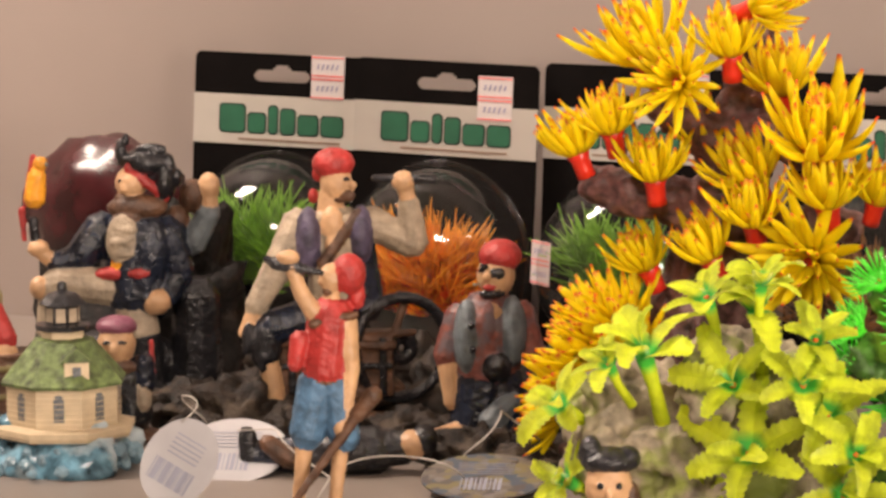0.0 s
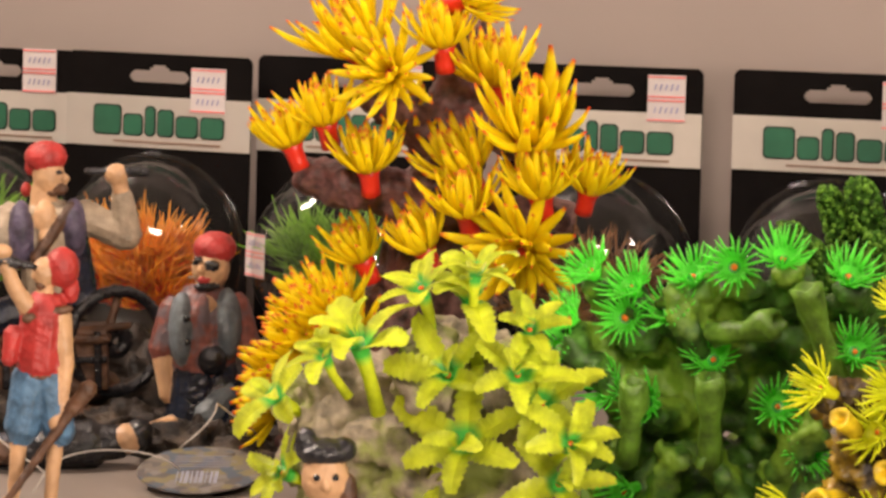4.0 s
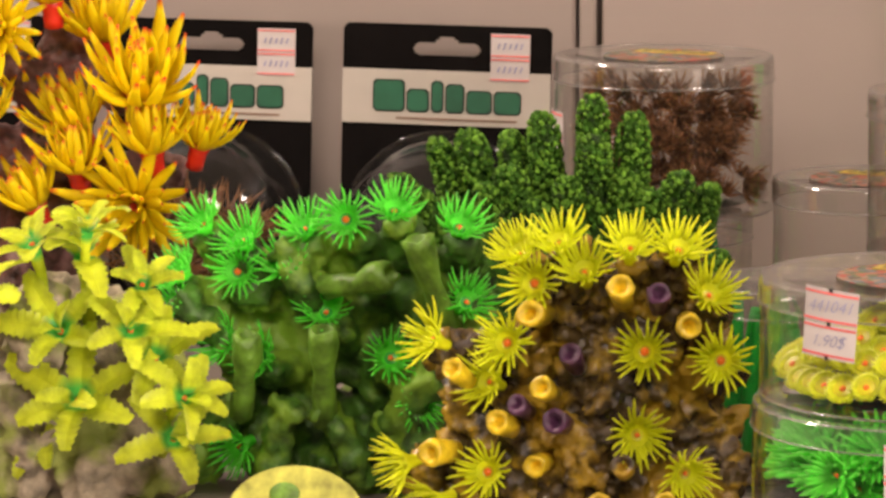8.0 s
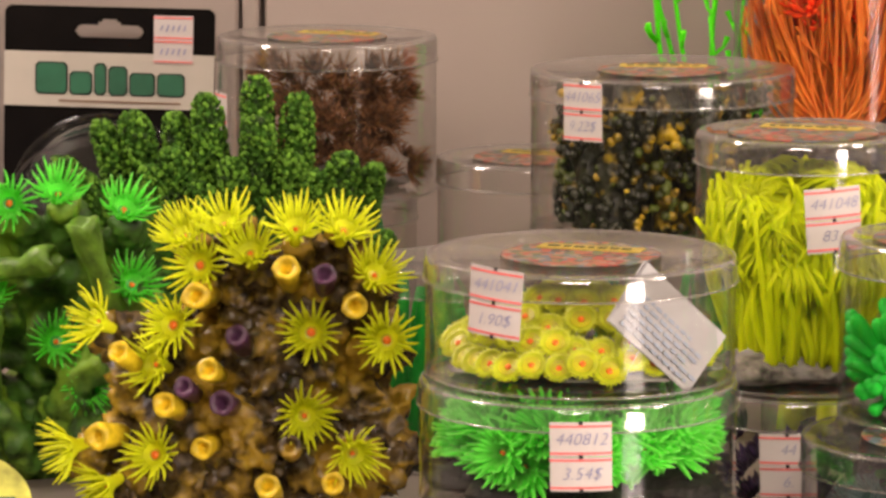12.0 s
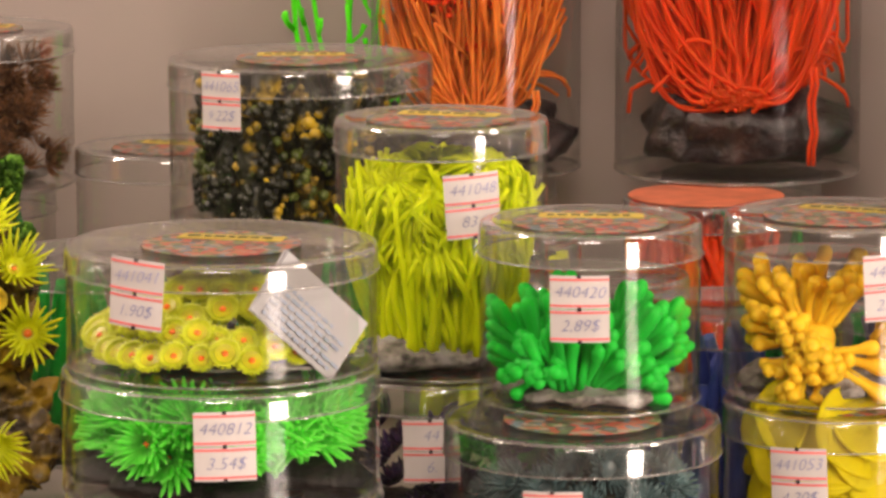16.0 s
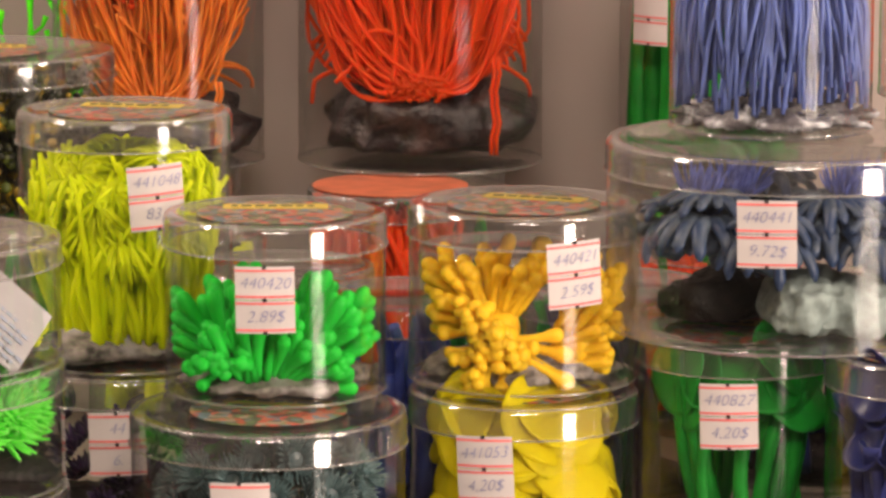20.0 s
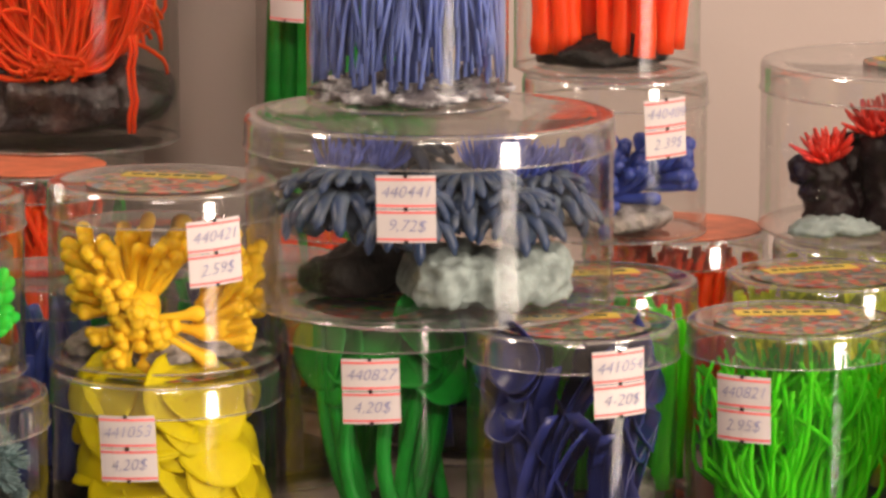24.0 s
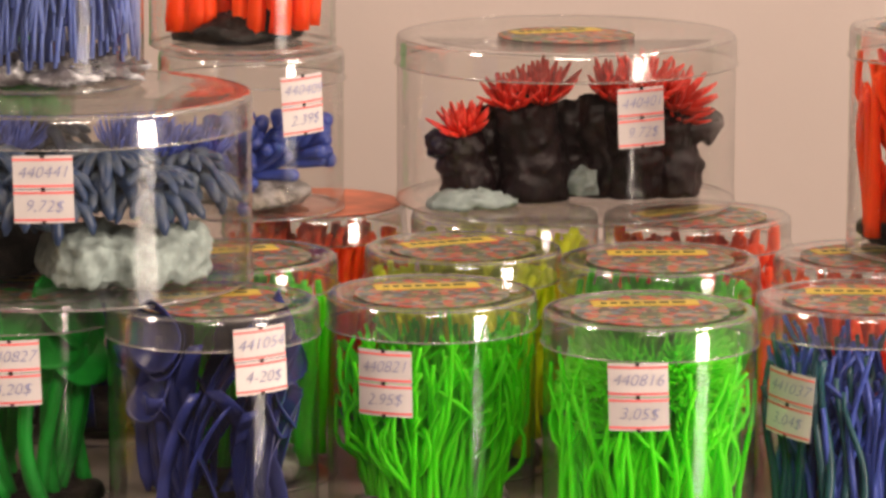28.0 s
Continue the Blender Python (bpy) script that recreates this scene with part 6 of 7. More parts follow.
# yellow anemone coral with ochre cups
yc = thing("yellow_anemone_coral", pose(0, 0, 0), "olive brown coral with ochre cups and lime anemones", "aquarium coral")
YY = 1.455
spots = [(-0.370, 1.158), (-0.360, 1.174), (-0.376, 1.169), (-0.350, 1.163), (-0.332, 1.173), (-0.313, 1.173), (-0.301, 1.156), (-0.381, 1.134), (-0.411, 1.134),
         (-0.388, 1.118), (-0.326, 1.133), (-0.296, 1.131), (-0.329, 1.100), (-0.423, 1.084), (-0.389, 1.082), (-0.310, 1.086), (-0.409, 1.069)]
arms = []
for x, z in spots:
    cx, cz = -0.352 + (x + 0.352) * 0.3, 1.095 + (z - 1.095) * 0.35
    arms.append(([(cx, YY + 0.014, cz), ((cx + x) / 2, YY + 0.004, (cz + z) / 2 + 0.003), (x, YY - 0.012, z - 0.008), (x, YY - 0.017, z - 0.003)], [0.015, 0.011, 0.0075, 0.0055]))
part("rock_branch", branched("rock_branch", "", arms, [((-0.352, YY + 0.012, 1.080), (0.056, 0.036, 0.036)), ((-0.34, YY + 0.01, 1.12), (0.036, 0.03, 0.036)), ((-0.385, YY + 0.01, 1.10), (0.03, 0.03, 0.03))], BROWNROCK, 8, 0.006, 150.0, 0.0017), yc, "olive brown resin rock")
for i, (x, z, m, s) in enumerate(((-0.364, 1.119, YCUP, 1.0), (-0.353, 1.133, PURPLE, 1.0), (-0.333, 1.160, YCUP, 1.15), (-0.382, 1.105, YCUP, 1.1), (-0.409, 1.091, YCUP, 1.2),
                                  (-0.367, 1.088, YCUP, 1.0), (-0.359, 1.106, PURPLE, 1.1), (-0.341, 1.074, YCUP, 1.1), (-0.318, 1.158, PURPLE, 1.0), (-0.374, 1.112, PURPLE, 0.9),
                                  (-0.369, 1.148, YCUP, 1.2), (-0.306, 1.146, YCUP, 1.1), (-0.315, 1.076, YCUP, 1.0), (-0.332, 1.09, BROWNROCK, 1.0), (-0.4, 1.125, YCUP, 1.0))):
    cup = Build().turned([(0.0036, -0.014), (0.0042, -0.006), (0.0046, 0.0), (0.0043, 0.0012), (0.0026, 0.0008), (0.0016, -0.003), (0.0002, -0.004)], 14, 0, (0, 0, 0), True)
    cup.v = [(q[0] * (1 + 0.22 * noise.noise((q[0] * 300 + i, q[1] * 300, q[2] * 220))), q[1] * (1 + 0.22 * noise.noise((q[0] * 300, q[1] * 300 + i, q[2] * 220))), q[2] + 0.0012 * noise.noise((q[0] * 260, q[1] * 260, i * 3.1))) for q in cup.v]
    part("coral_cup", cup.mesh("coral_cup", m), yc, "ochre cup" if m == YCUP else "purple brown cup", facing((x, YY - 0.036, z), ((x + 0.352) * 6, -1, 0.35 + 0.3 * math.sin(i)), 0, s))
YE = tentacle_meshes("tentacle", 0.064, 0.8, 0.3, LIME)
YEDISC = funnel(0.0054, LIME, LIMEDISC)
for i, (x, z) in enumerate(spots):
    out = Vector(((x + 0.352) * 9, -0.6, (z - 1.115) * 10 + 0.2))
    if i in (0, 7, 10, 11, 14):
        out = Vector(((x + 0.352) * 3, -1, 0.25))
    split_polyp(yc, (x, YY - 0.024, z), out, i * 41, 1.05, 21, 2, 0.0104, 0.0058, 0.40, YE, YEDISC, 0.0016 if i in (0, 7, 10, 11, 14) else 0.001, "anemone", 400 + i)

# bushy green cone coral behind
bc = thing("bushy_green_coral", pose(0, 0, 0), "dark green coral of bushy rough cones", "aquarium coral")
BY = 1.635
bb = Build()
bb.ball((-0.405, BY, 1.075), (0.075, 0.035, 0.04), 0, None, 24, 12, 0.3, 4.0, 40)
bb.ball((-0.41, BY, 1.12), (0.058, 0.026, 0.034), 0, None, 24, 12, 0.3, 5.0, 40)
part("rock_core", fuse(bb, "rock_core", 0.0025, BUSHY, 0.006, 110.0, SHELF_Z), bc)
# tip of each cone and its girth
SPIRES = (
    (-0.4632, 1.6186, 1.1898, 0.0052),
    (-0.4479, 1.6150, 1.1944, 0.0067),
    (-0.4312, 1.6246, 1.1930, 0.0057),
    (-0.4294, 1.6126, 1.1790, 0.0067),
    (-0.4149, 1.6162, 1.2027, 0.0064),
    (-0.3923, 1.6174, 1.2106, 0.0062),
    (-0.3903, 1.6090, 1.1943, 0.0071),
    (-0.3739, 1.6174, 1.2036, 0.0064),
    (-0.3524, 1.6138, 1.1787, 0.0062),
    (-0.3399, 1.6162, 1.1739, 0.0052),
    (-0.3647, 1.6126, 1.1706, 0.0062),
    (-0.3345, 1.6150, 1.1445, 0.0048),
    (-0.4811, 1.6174, 1.1731, 0.0062),
    (-0.4716, 1.6114, 1.1678, 0.0062),
    (-0.4393, 1.6114, 1.1714, 0.0057),
    (-0.4026, 1.6126, 1.1749, 0.0062),
    (-0.3773, 1.6126, 1.1781, 0.0062),
    (-0.4176, 1.6114, 1.1646, 0.0062),
)
for x, y, z, r in SPIRES:
    x0, z0 = -0.41 + (x + 0.41) * 0.82, min(1.13, z - 0.035)
    foot, tip = Vector((x0, BY + 0.004, z0)), Vector((x, y, z))
    girth = [(0.0, 1.1), (0.4, 1.05), (0.7, 0.98), (0.88, 0.85), (0.96, 0.6), (1.0, 0.15)]
    k0 = part("cone", Build().tube([foot.lerp(tip, u) for u, g in girth], [(r - 0.0009) * g for u, g in girth], 12).mesh("cone", BUSHY), bc)
    cn = Build()
    r *= 1.12
    for k in range(int(620 * (z - z0) / 0.06) + 140):
        u, a = rng.random(), rng.uniform(0, 6.283)
        g = r * (1.08 - 0.12 * u) * math.sqrt(max(0.02, 1 - max(0.0, (u - 0.84) / 0.17) ** 2))
        p = foot.lerp(tip, u) + Vector((g * math.cos(a), g * math.sin(a), 0))
        cn.ball(p, rng.uniform(0.0006, 0.0014), 0 if rng.random() < 0.5 else 1, None, 6, 4)
    tagged(part("knobbly_skin", cn.mesh("knobbly_skin", [BUSHYTIP, BUSHY]), k0), kind="stuff")

# ---- resin figures ----
SKIN = mat("figure_skin_paint", (0.517, 0.312, 0.167), 0.45, vary=0.15, scale=90, bump=0.2)
F_RED = mat("figure_red_paint", (0.380, 0.030, 0.027), 0.45, vary=0.25, scale=120, bump=0.4, bump_scale=420)
F_BLACK = mat("figure_black_paint", (0.015, 0.015, 0.018), 0.24, vary=0.4, scale=120, bump=0.4, bump_scale=420)
F_NAVY = mat("figure_navy_paint", (0.010, 0.014, 0.027), 0.24, vary=0.4, scale=120, bump=0.4, bump_scale=420)
F_DENIM = mat("figure_denim_paint", (0.068, 0.144, 0.243), 0.5, vary=0.4, scale=160, bump=0.4, bump_scale=420)
F_CREAM = mat("figure_cream_paint", (0.350, 0.278, 0.198), 0.55, vary=0.25, scale=120, bump=0.4, bump_scale=420)
F_GREY = mat("figure_grey_paint", (0.135, 0.160, 0.175), 0.5, vary=0.3, scale=140, bump=0.4, bump_scale=420)
F_BROWN = mat("figure_brown_paint", (0.099, 0.046, 0.023), 0.5, vary=0.4, scale=120, bump=0.4, bump_scale=420)
F_YELLOW = mat("figure_yellow_paint", (0.75, 0.32, 0.02), 0.45, vary=0.2)
F_OLIVE = mat("figure_olive_paint", (0.2, 0.17, 0.07), 0.5, vary=0.3, bump=0.3)
F_PLAID = mat("figure_plaid_paint", (0.198, 0.061, 0.046), 0.5, vary=0.3, scale=300, second=(0.12, 0.09, 0.1))
F_SLATE = mat("figure_slate_paint", (0.084, 0.068, 0.114), 0.5, vary=0.4, scale=140, bump=0.8, bump_scale=200)
F_MAUVE = mat("figure_mauve_paint", (0.2, 0.06, 0.1), 0.45, vary=0.3)
FIG = [SKIN, F_RED, F_BLACK, F_NAVY, F_DENIM, F_CREAM, F_GREY, F_BROWN, F_YELLOW, F_OLIVE, F_PLAID, F_MAUVE, F_SLATE]
SK, RE, BK, NV, DN, CR, GR, BR, YE_, OL, PL, MV, SL = range(13)


def figure(name, x, y, z, unit, label, category, limbs=(), balls=(), boxes=(), rings=(), face=26.0, roughen=1.0):
    """One painted resin casting. Measures in hundredths of its own drawing unit: right, up, forward."""
    b = Build()
    U = unit

    def at(p):
        return Vector((p[0] * U, -(p[2] if len(p) > 2 else 0) * U, p[1] * U))

    for a, c, ra, rb, m in limbs:
        b.limb(at(a), at(c), ra * U, rb * U, m)
    for c, r, m in balls:
        b.ball(at(c), (r[0] * U, (r[2] if len(r) > 2 else (r[0] + r[1]) / 2) * U, r[1] * U), m, None, 16, 11)
    for c, s, m, *tw in boxes:
        b.box(at(c), (s[0] * U, s[2] * U, s[1] * U), m, Euler((0, radians(tw[0]), 0)).to_matrix() if tw else None)
    for c, r, w, m, *tw in rings:
        q = Euler((0, 0, radians(tw[0] if tw else 0))).to_matrix()
        pts = [at(c) + q @ Vector((r * U * math.cos(k * math.pi / 10), 0, r * U * math.sin(k * math.pi / 10))) for k in range(21)]
        b.tube(pts, w * U, 8, m)
    ob = new(name, fuse(b, name, 0.00075, FIG, 0.00035 * roughen, 420.0, 0.0))
    ob.matrix_basis = pose(x, y, z, 0, 0, face)
    return tagged(ob, label, category, "painted resin figures")


PX = 0.000272
figure("pirate_figurine", -0.868, 1.660, SHELF_Z, PX, "painted resin figure in red headscarf holding a telescope by a cart", "figurine",
       limbs=[((-2, 378, 0), (3, 255, 0), 53, 58, CR), ((-10, 444, 6), (-12, 395, 8), 23, 27, SK), ((55, 391, 5), (137, 350, 14), 31, 28, CR), ((137, 350, 14),
              (129, 428, 22), 28, 20, CR), ((129, 428, 24), (124, 451, 24), 15, 15, SK), ((68, 471, 28), (142, 470, 30), 7, 9, BK), ((142, 470, 30), (173, 469, 30), 10, 11, BK),
              ((-70, 391, 4), (-98, 327, 26), 30, 30, CR), ((-98, 327, 26), (-150, 239, 44), 30, 20, CR), ((-150, 234, 44), (-170, 193, 48), 15, 12, SK), ((-160, 206, 58),
              (-135, 132, 60), 10, 9, BK), ((-160, 198, 58), (-166, 162, 60), 12, 8, BK), ((35, 348, 10), (50, 234, 4), 33, 35, NV), ((9, 234, 10), (-123, 202, 44), 39, 33, NV),
              ((-125, 198, 44), (-133, 150, 46), 32, 27, BK), ((-129, 152, 46), (-113, 70, 46), 20, 17, SK), ((-113, 70, 46), (-105, 34, 46), 15, 12, SK), ((-105, 29, 46),
              (-119, 20, 68), 12, 10, SK), ((39, 411, 40), (-27, 319, 58), 10, 11, BR), ((122, 251, 0), (71, 87, 20), 8, 8, BR), ((-17, 181, 40), (137, 191, 30), 7, 7, BR)],
       balls=[((-1, 461, 8), (29, 34, 31), SK), ((-6, 496, 2), (39, 29, 38), RE), ((-31, 476, -8), (14, 16, 16), RE), ((-43, 435, -16), (10, 14, 10), RE), ((29, 459, 26),
              (7, 9, 9), SK), ((19, 440, 24), (15, 11, 12), BR), ((5, 433, 20), (14, 6, 14), BR), ((17, 471, 30), (8, 3, 5), BK), ((-8, 388, 38), (22, 34, 18), SK), ((-8, 352, 46), (14, 26, 12), SK), ((-51, 360, 30),
              (24, 62, 36), SL), ((43, 368, 26), (22, 56, 36), SL), ((-37, 401, 24), (21, 10, 21), CR), ((21, 399, 28), (19, 12, 21), CR), ((120, 465, 28), (21, 20, 19), SK),
              ((-2, 80, -10), (123, 41, 62), BR), ((-12, 8, 30), (175, 21, 113), BR), ((-135, 13, 60), (62, 16, 51), GR), ((122, 24, 40), (72, 23, 62), GR), ((50, 34, 70),
              (62, 19, 41), BR)],
       boxes=[((-2, 132, 0), (200, 110, 90), BR, 0), ((-2, 173, 4), (212, 12, 100), BR, 2), ((-2, 132, 46), (200, 8, 8), BK, 0), ((-84, 132, 46), (10, 100, 10), BK, 0),
              ((81, 132, 46), (10, 100, 10), BK, 0)],
       rings=[((113, 160, 10), 92, 11, BK, 24), ((113, 160, 10), 20, 14, BK, 24)])
figure("pirate_figurine", -0.775, 1.468, SHELF_Z, 0.000242, "painted resin figure in red shirt and blue shorts with a rifle", "figurine",
       limbs=[((15, 382, 0), (3, 279, 0), 45, 45, RE), ((15, 426, 4), (13, 397, 4), 15, 16, SK), ((40, 375, 14), (48, 284, 16), 22, 17, SK), ((48, 284, 16),
              (36, 197, 24), 17, 12, SK), ((36, 197, 24), (29, 173, 26), 13, 10, SK), ((-16, 389, 14), (-38, 426, 24), 18, 15, SK), ((-38, 426, 24), (-57, 478, 28), 15, 12, SK),
              ((-88, 484, 30), (-33, 471, 28), 12, 11, BK), ((-33, 471, 28), (-3, 465, 26), 8, 5, BK), ((-102, 492, 30), (-86, 484, 30), 6, 11, BK), ((-10, 262, 0),
              (-33, 163, 4), 39, 33, DN), ((17, 262, 4), (36, 156, 8), 34, 29, DN), ((-36, 156, 6), (-49, 48, 6), 17, 12, SK), ((29, 153, 10), (17, 38, 10), 16, 12, SK),
              ((-49, 44, 6), (-67, 34, 24), 12, 9, SK), ((17, 34, 10), (-3, 21, 30), 12, 9, SK), ((91, 245, 30), (58, 202, 32), 17, 14, BR), ((60, 206, 34), (-63, 40, 46), 10, 7, BR),
              ((-22, 372, 36), (60, 389, 30), 7, 7, BR), ((-43, 346, 20), (-52, 295, 24), 18, 14, RE)],
       balls=[((13, 452, 6), (21, 27, 25), SK), ((46, 459, -2), (32, 37, 35), RE), ((60, 418, -12), (16, 27, 18), RE), ((-3, 447, 14), (6, 8, 8), SK), ((7, 430, 14), (10, 8, 12), BR),
              ((-61, 495, 32), (21, 13, 16), SK), ((3, 266, 0), (47, 12, 39), BR), ((-8, 7, 10), (82, 9, 51), GR), ((29, 180, 30), (12, 16, 12), SK)],
       boxes=[],
       rings=[])
figure("pirate_figurine", -0.783, 1.650, SHELF_Z, PX, "painted resin figure with eye patch, red headscarf and grey vest", "figurine",
       limbs=[((5, 238, 0), (1, 138, 0), 62, 60, PL), ((15, 278, 6), (13, 253, 8), 22, 24, SK), ((-47, 246, 4), (-71, 170, 14), 25, 24, PL), ((-68, 158, 16),
              (-61, 89, 26), 19, 14, SK), ((63, 250, 4), (83, 178, 12), 25, 23, PL), ((-5, 133, 8), (-21, 47, 20), 50, 46, NV), ((19, 133, 8), (39, 52, 20), 44, 42, NV),
              ((-49, 45, 44), (-93, 39, 62), 17, 12, SK), ((-9, 305, 42), (-21, 305, 50), 3, 3, CR), ((57, 330, 0), (-11, 328, 36), 4, 4, BK), ((44, 97, 40), (4, 57, 52), 22, 26, GR)],
       balls=[((19, 314, 8), (34, 38, 38), SK), ((27, 349, 2), (39, 30, 40), RE), ((21, 323, 42), (13, 10, 6), BK), ((-3, 336, 40), (9, 5, 5), BK), ((1, 318, 46), (7, 9, 8), SK),
              ((11, 286, 36), (24, 7, 12), BK), ((5, 299, 42), (13, 4, 5), RE), ((-33, 208, 28), (24, 68, 42), GR), ((47, 218, 28), (24, 64, 42), GR), ((5, 236, 52),
              (12, 42, 12), PL), ((11, 253, 44), (16, 18, 14), SK), ((-25, 235, 66), (6, 6, 5), BK), ((-24, 193, 66), (6, 6, 5), BK), ((-11, 12, 30), (171, 18, 110), BR),
              ((69, 27, 50), (70, 20, 60), GR), ((-61, 22, 70), (60, 16, 40), GR), ((19, 158, 56), (26, 26, 14), BK)],
       boxes=[],
       rings=[])
figure("pirate_figurine", -1.012, 1.720, SHELF_Z, 0.000278, "painted resin figure in black hat and coat with a parrot", "figurine",
       limbs=[((-21, 318, 0), (-15, 190, 0), 66, 71, NV), ((-80, 320, 8), (-122, 267, 24), 36, 32, NV), ((-122, 267, 24), (-171, 258, 40), 28, 19, NV), ((-176, 263, 40),
              (-195, 280, 42), 15, 15, SK), ((38, 313, 8), (64, 233, 18), 36, 28, NV), ((64, 233, 18), (38, 185, 40), 26, 20, NV), ((-45, 206, 14), (-168, 222, 46), 38, 31, CR),
              ((-26, 179, 14), (-3, 117, 36), 41, 30, CR), ((-170, 220, 46), (-180, 125, 48), 30, 26, CR), ((-3, 117, 36), (11, 19, 36), 29, 26, BK), ((-204, 377, 42),
              (-198, 425, 42), 21, 17, YE_), ((-218, 370, 36), (-206, 459, 36), 10, 6, RE), ((-229, 359, 40), (-225, 301, 40), 7, 5, RE), ((-208, 340, 42),
              (-204, 297, 42), 10, 9, BK), ((-29, 436, 32), (4, 406, 34), 10, 9, RE), ((4, 406, 34), (41, 376, 26), 9, 7, RE), ((86, 286, -6), (121, 348, -6), 27, 21, GR),
              ((121, 352, -6), (119, 388, -6), 16, 16, SK), ((91, 190, -10), (89, 19, -10), 45, 51, BK), ((2, 121, 20), (8, 51, 20), 6, 6, RE)],
       balls=[((-26, 404, 14), (30, 31, 34), SK), ((4, 442, 0), (47, 28, 51), BK), ((-44, 462, 12), (11, 26, 18), BK), ((14, 468, 26), (30, 12, 10), BK), ((-12, 452, 34), (30, 9, 12), BK), ((46, 436, 22), (12, 24, 16), BK), ((60, 414, 10), (10, 18, 14), BK), ((-34, 486, 10), (7, 12, 9), BK), ((36, 406, 4), (21, 45, 41), BK), ((19, 429, -10),
              (38, 36, 43), BK), ((53, 406, -4), (9, 9, 9), RE), ((-14, 360, 26), (58, 24, 30), BR), ((-30, 342, 40), (30, 14, 18), BR), ((-39, 380, 32), (17, 6, 11), BR), ((-38, 397, 42), (6, 9, 9), SK),
              ((-45, 410, 38), (5, 3, 3), BK), ((-21, 412, 40), (5, 3, 3), BK), ((-40, 300, 54), (32, 50, 16), CR), ((-30, 322, 64), (18, 9, 8), CR), ((-44, 300, 66), (20, 9, 8), CR), ((-36, 278, 64), (18, 9, 8), CR), ((-45, 260, 50), (17, 19, 13), YE_), ((6, 276, 30),
              (43, 71, 38), NV), ((-61, 238, 46), (34, 12, 19), RE), ((-12, 240, 60), (22, 10, 12), RE), ((-199, 286, 44), (21, 16, 17), SK), ((21, 184, 50), (27, 25, 24), SK), ((-197, 214, 56), (19, 22, 22), SK),
              ((-191, 445, 44), (13, 14, 14), YE_), ((-181, 444, 50), (6, 4, 5), GR), ((119, 395, -4), (21, 26, 19), SK), ((87, 377, -8), (24, 32, 24), BR), ((57, 329, -10),
              (24, 30, 24), BR), ((-58, 51, -20), (128, 75, 64), BK), ((-37, 8, 10), (192, 15, 85), GR)],
       boxes=[],
       rings=[])
figure("pirate_figurine", -0.955, 1.600, SHELF_Z, 0.000262, "small painted resin figure in mauve headscarf behind a model house", "figurine",
       limbs=[((1, 129, 0), (1, 44, 0), 47, 51, BK), ((36, 155, 20), (40, 108, 26), 21, 19, NV), ((35, 108, 28), (36, 74, 30), 18, 15, CR), ((-36, 140, 10),
              (-46, 65, 16), 23, 21, NV), ((51, 192, 10), (53, 129, 12), 5, 5, RE)],
       balls=[((-13, 188, 24), (37, 36, 34), SK), ((-13, 222, 14), (39, 20, 40), MV), ((-10, 148, 34), (36, 14, 18), BR), ((-16, 184, 58), (8, 10, 8), SK), ((-30, 196, 54),
              (8, 3, 4), BK), ((0, 196, 54), (8, 3, 4), BK), ((1, 12, 0), (74, 15, 58), BR)],
       boxes=[],
       rings=[])
figure("pirate_figurine", -0.612, 1.405, SHELF_Z, 0.000235, "small painted resin figure in a black hat before the stone", "figurine",
       limbs=[((0, 10), (0, 120), 66, 52, OL), ((-45, 110, 10), (-62, 50, 20), 26, 22, CR), ((45, 110, 10), (60, 50, 20), 26, 22, OL)],
       balls=[((0, 178, 8), (42, 46, 42), SK), ((0, 222, 0), (50, 24, 46), BK), ((-32, 236, 0), (20, 32, 24), BK), ((34, 226, 0), (22, 22, 30), BK), ((0, 172, 50), (9, 11, 9), SK), ((36, 150, 10), (20, 40, 24), BR), ((-16, 186, 46), (6, 5, 4), BK), ((16, 186, 46), (6, 5, 4), BK)])
figure("lying_figurine", -0.822, 1.575, SHELF_Z, PX, "dark painted resin figure lying on the shelf", "figurine",
       limbs=[((-150, 30, 0), (-60, 34, 10), 26, 34, NV), ((-60, 34, 10), (60, 40, 10), 40, 44, BK), ((60, 42, 10), (110, 44, 14), 34, 30, BK), ((-160, 24, 6), (-165, 70, 6), 20, 16, BK), ((-90, 30, 40), (-130, 60, 40), 20, 16, BR)],
       balls=[((120, 50, 20), (30, 26, 28), SK), ((140, 56, 14), (24, 30, 30), BK), ((10, 40, 30), (70, 34, 30), BK)])
figure("chest_figurine", -1.050, 1.645, SHELF_Z, 0.00030, "brown resin sea chest with a figure in olive coat", "figurine",
       limbs=[((-70, 60, 0), (-60, 200, 0), 60, 50, OL), ((-30, 180, 20), (0, 130, 40), 24, 20, RE), ((-70, 200), (-70, 290), 60, 40, OL)],
       balls=[((-2, 112, 42), (20, 20), SK)], boxes=[((10, 60, 20), (120, 100, 90), BR, -4), ((10, 88, 20), (124, 8, 94), OL, -4), ((10, 40, 20), (124, 6, 94), OL, -4)])
DOMERED = Build().ball((0, 0, 0), (0.046, 0.03, 0.042), 0, None, 24, 14, 0.2, 2.0, 60).mesh("dark_red_plant", DARKRED)
dr = new("dark_red_ornament", DOMERED)
dr.matrix_basis = pose(-1.085, 1.80, SHELF_Z + 0.085, 0, 0, 0)
tagged(dr, "dark red glossy round ornament at the back", "aquarium ornament")
st = new("ornament_stand", rock_mesh("ornament_stand", 0.04, 0.035, 0.05, DARKROCK, 31.0))
st.matrix_basis = pose(-1.085, 1.80, SHELF_Z + 0.022)
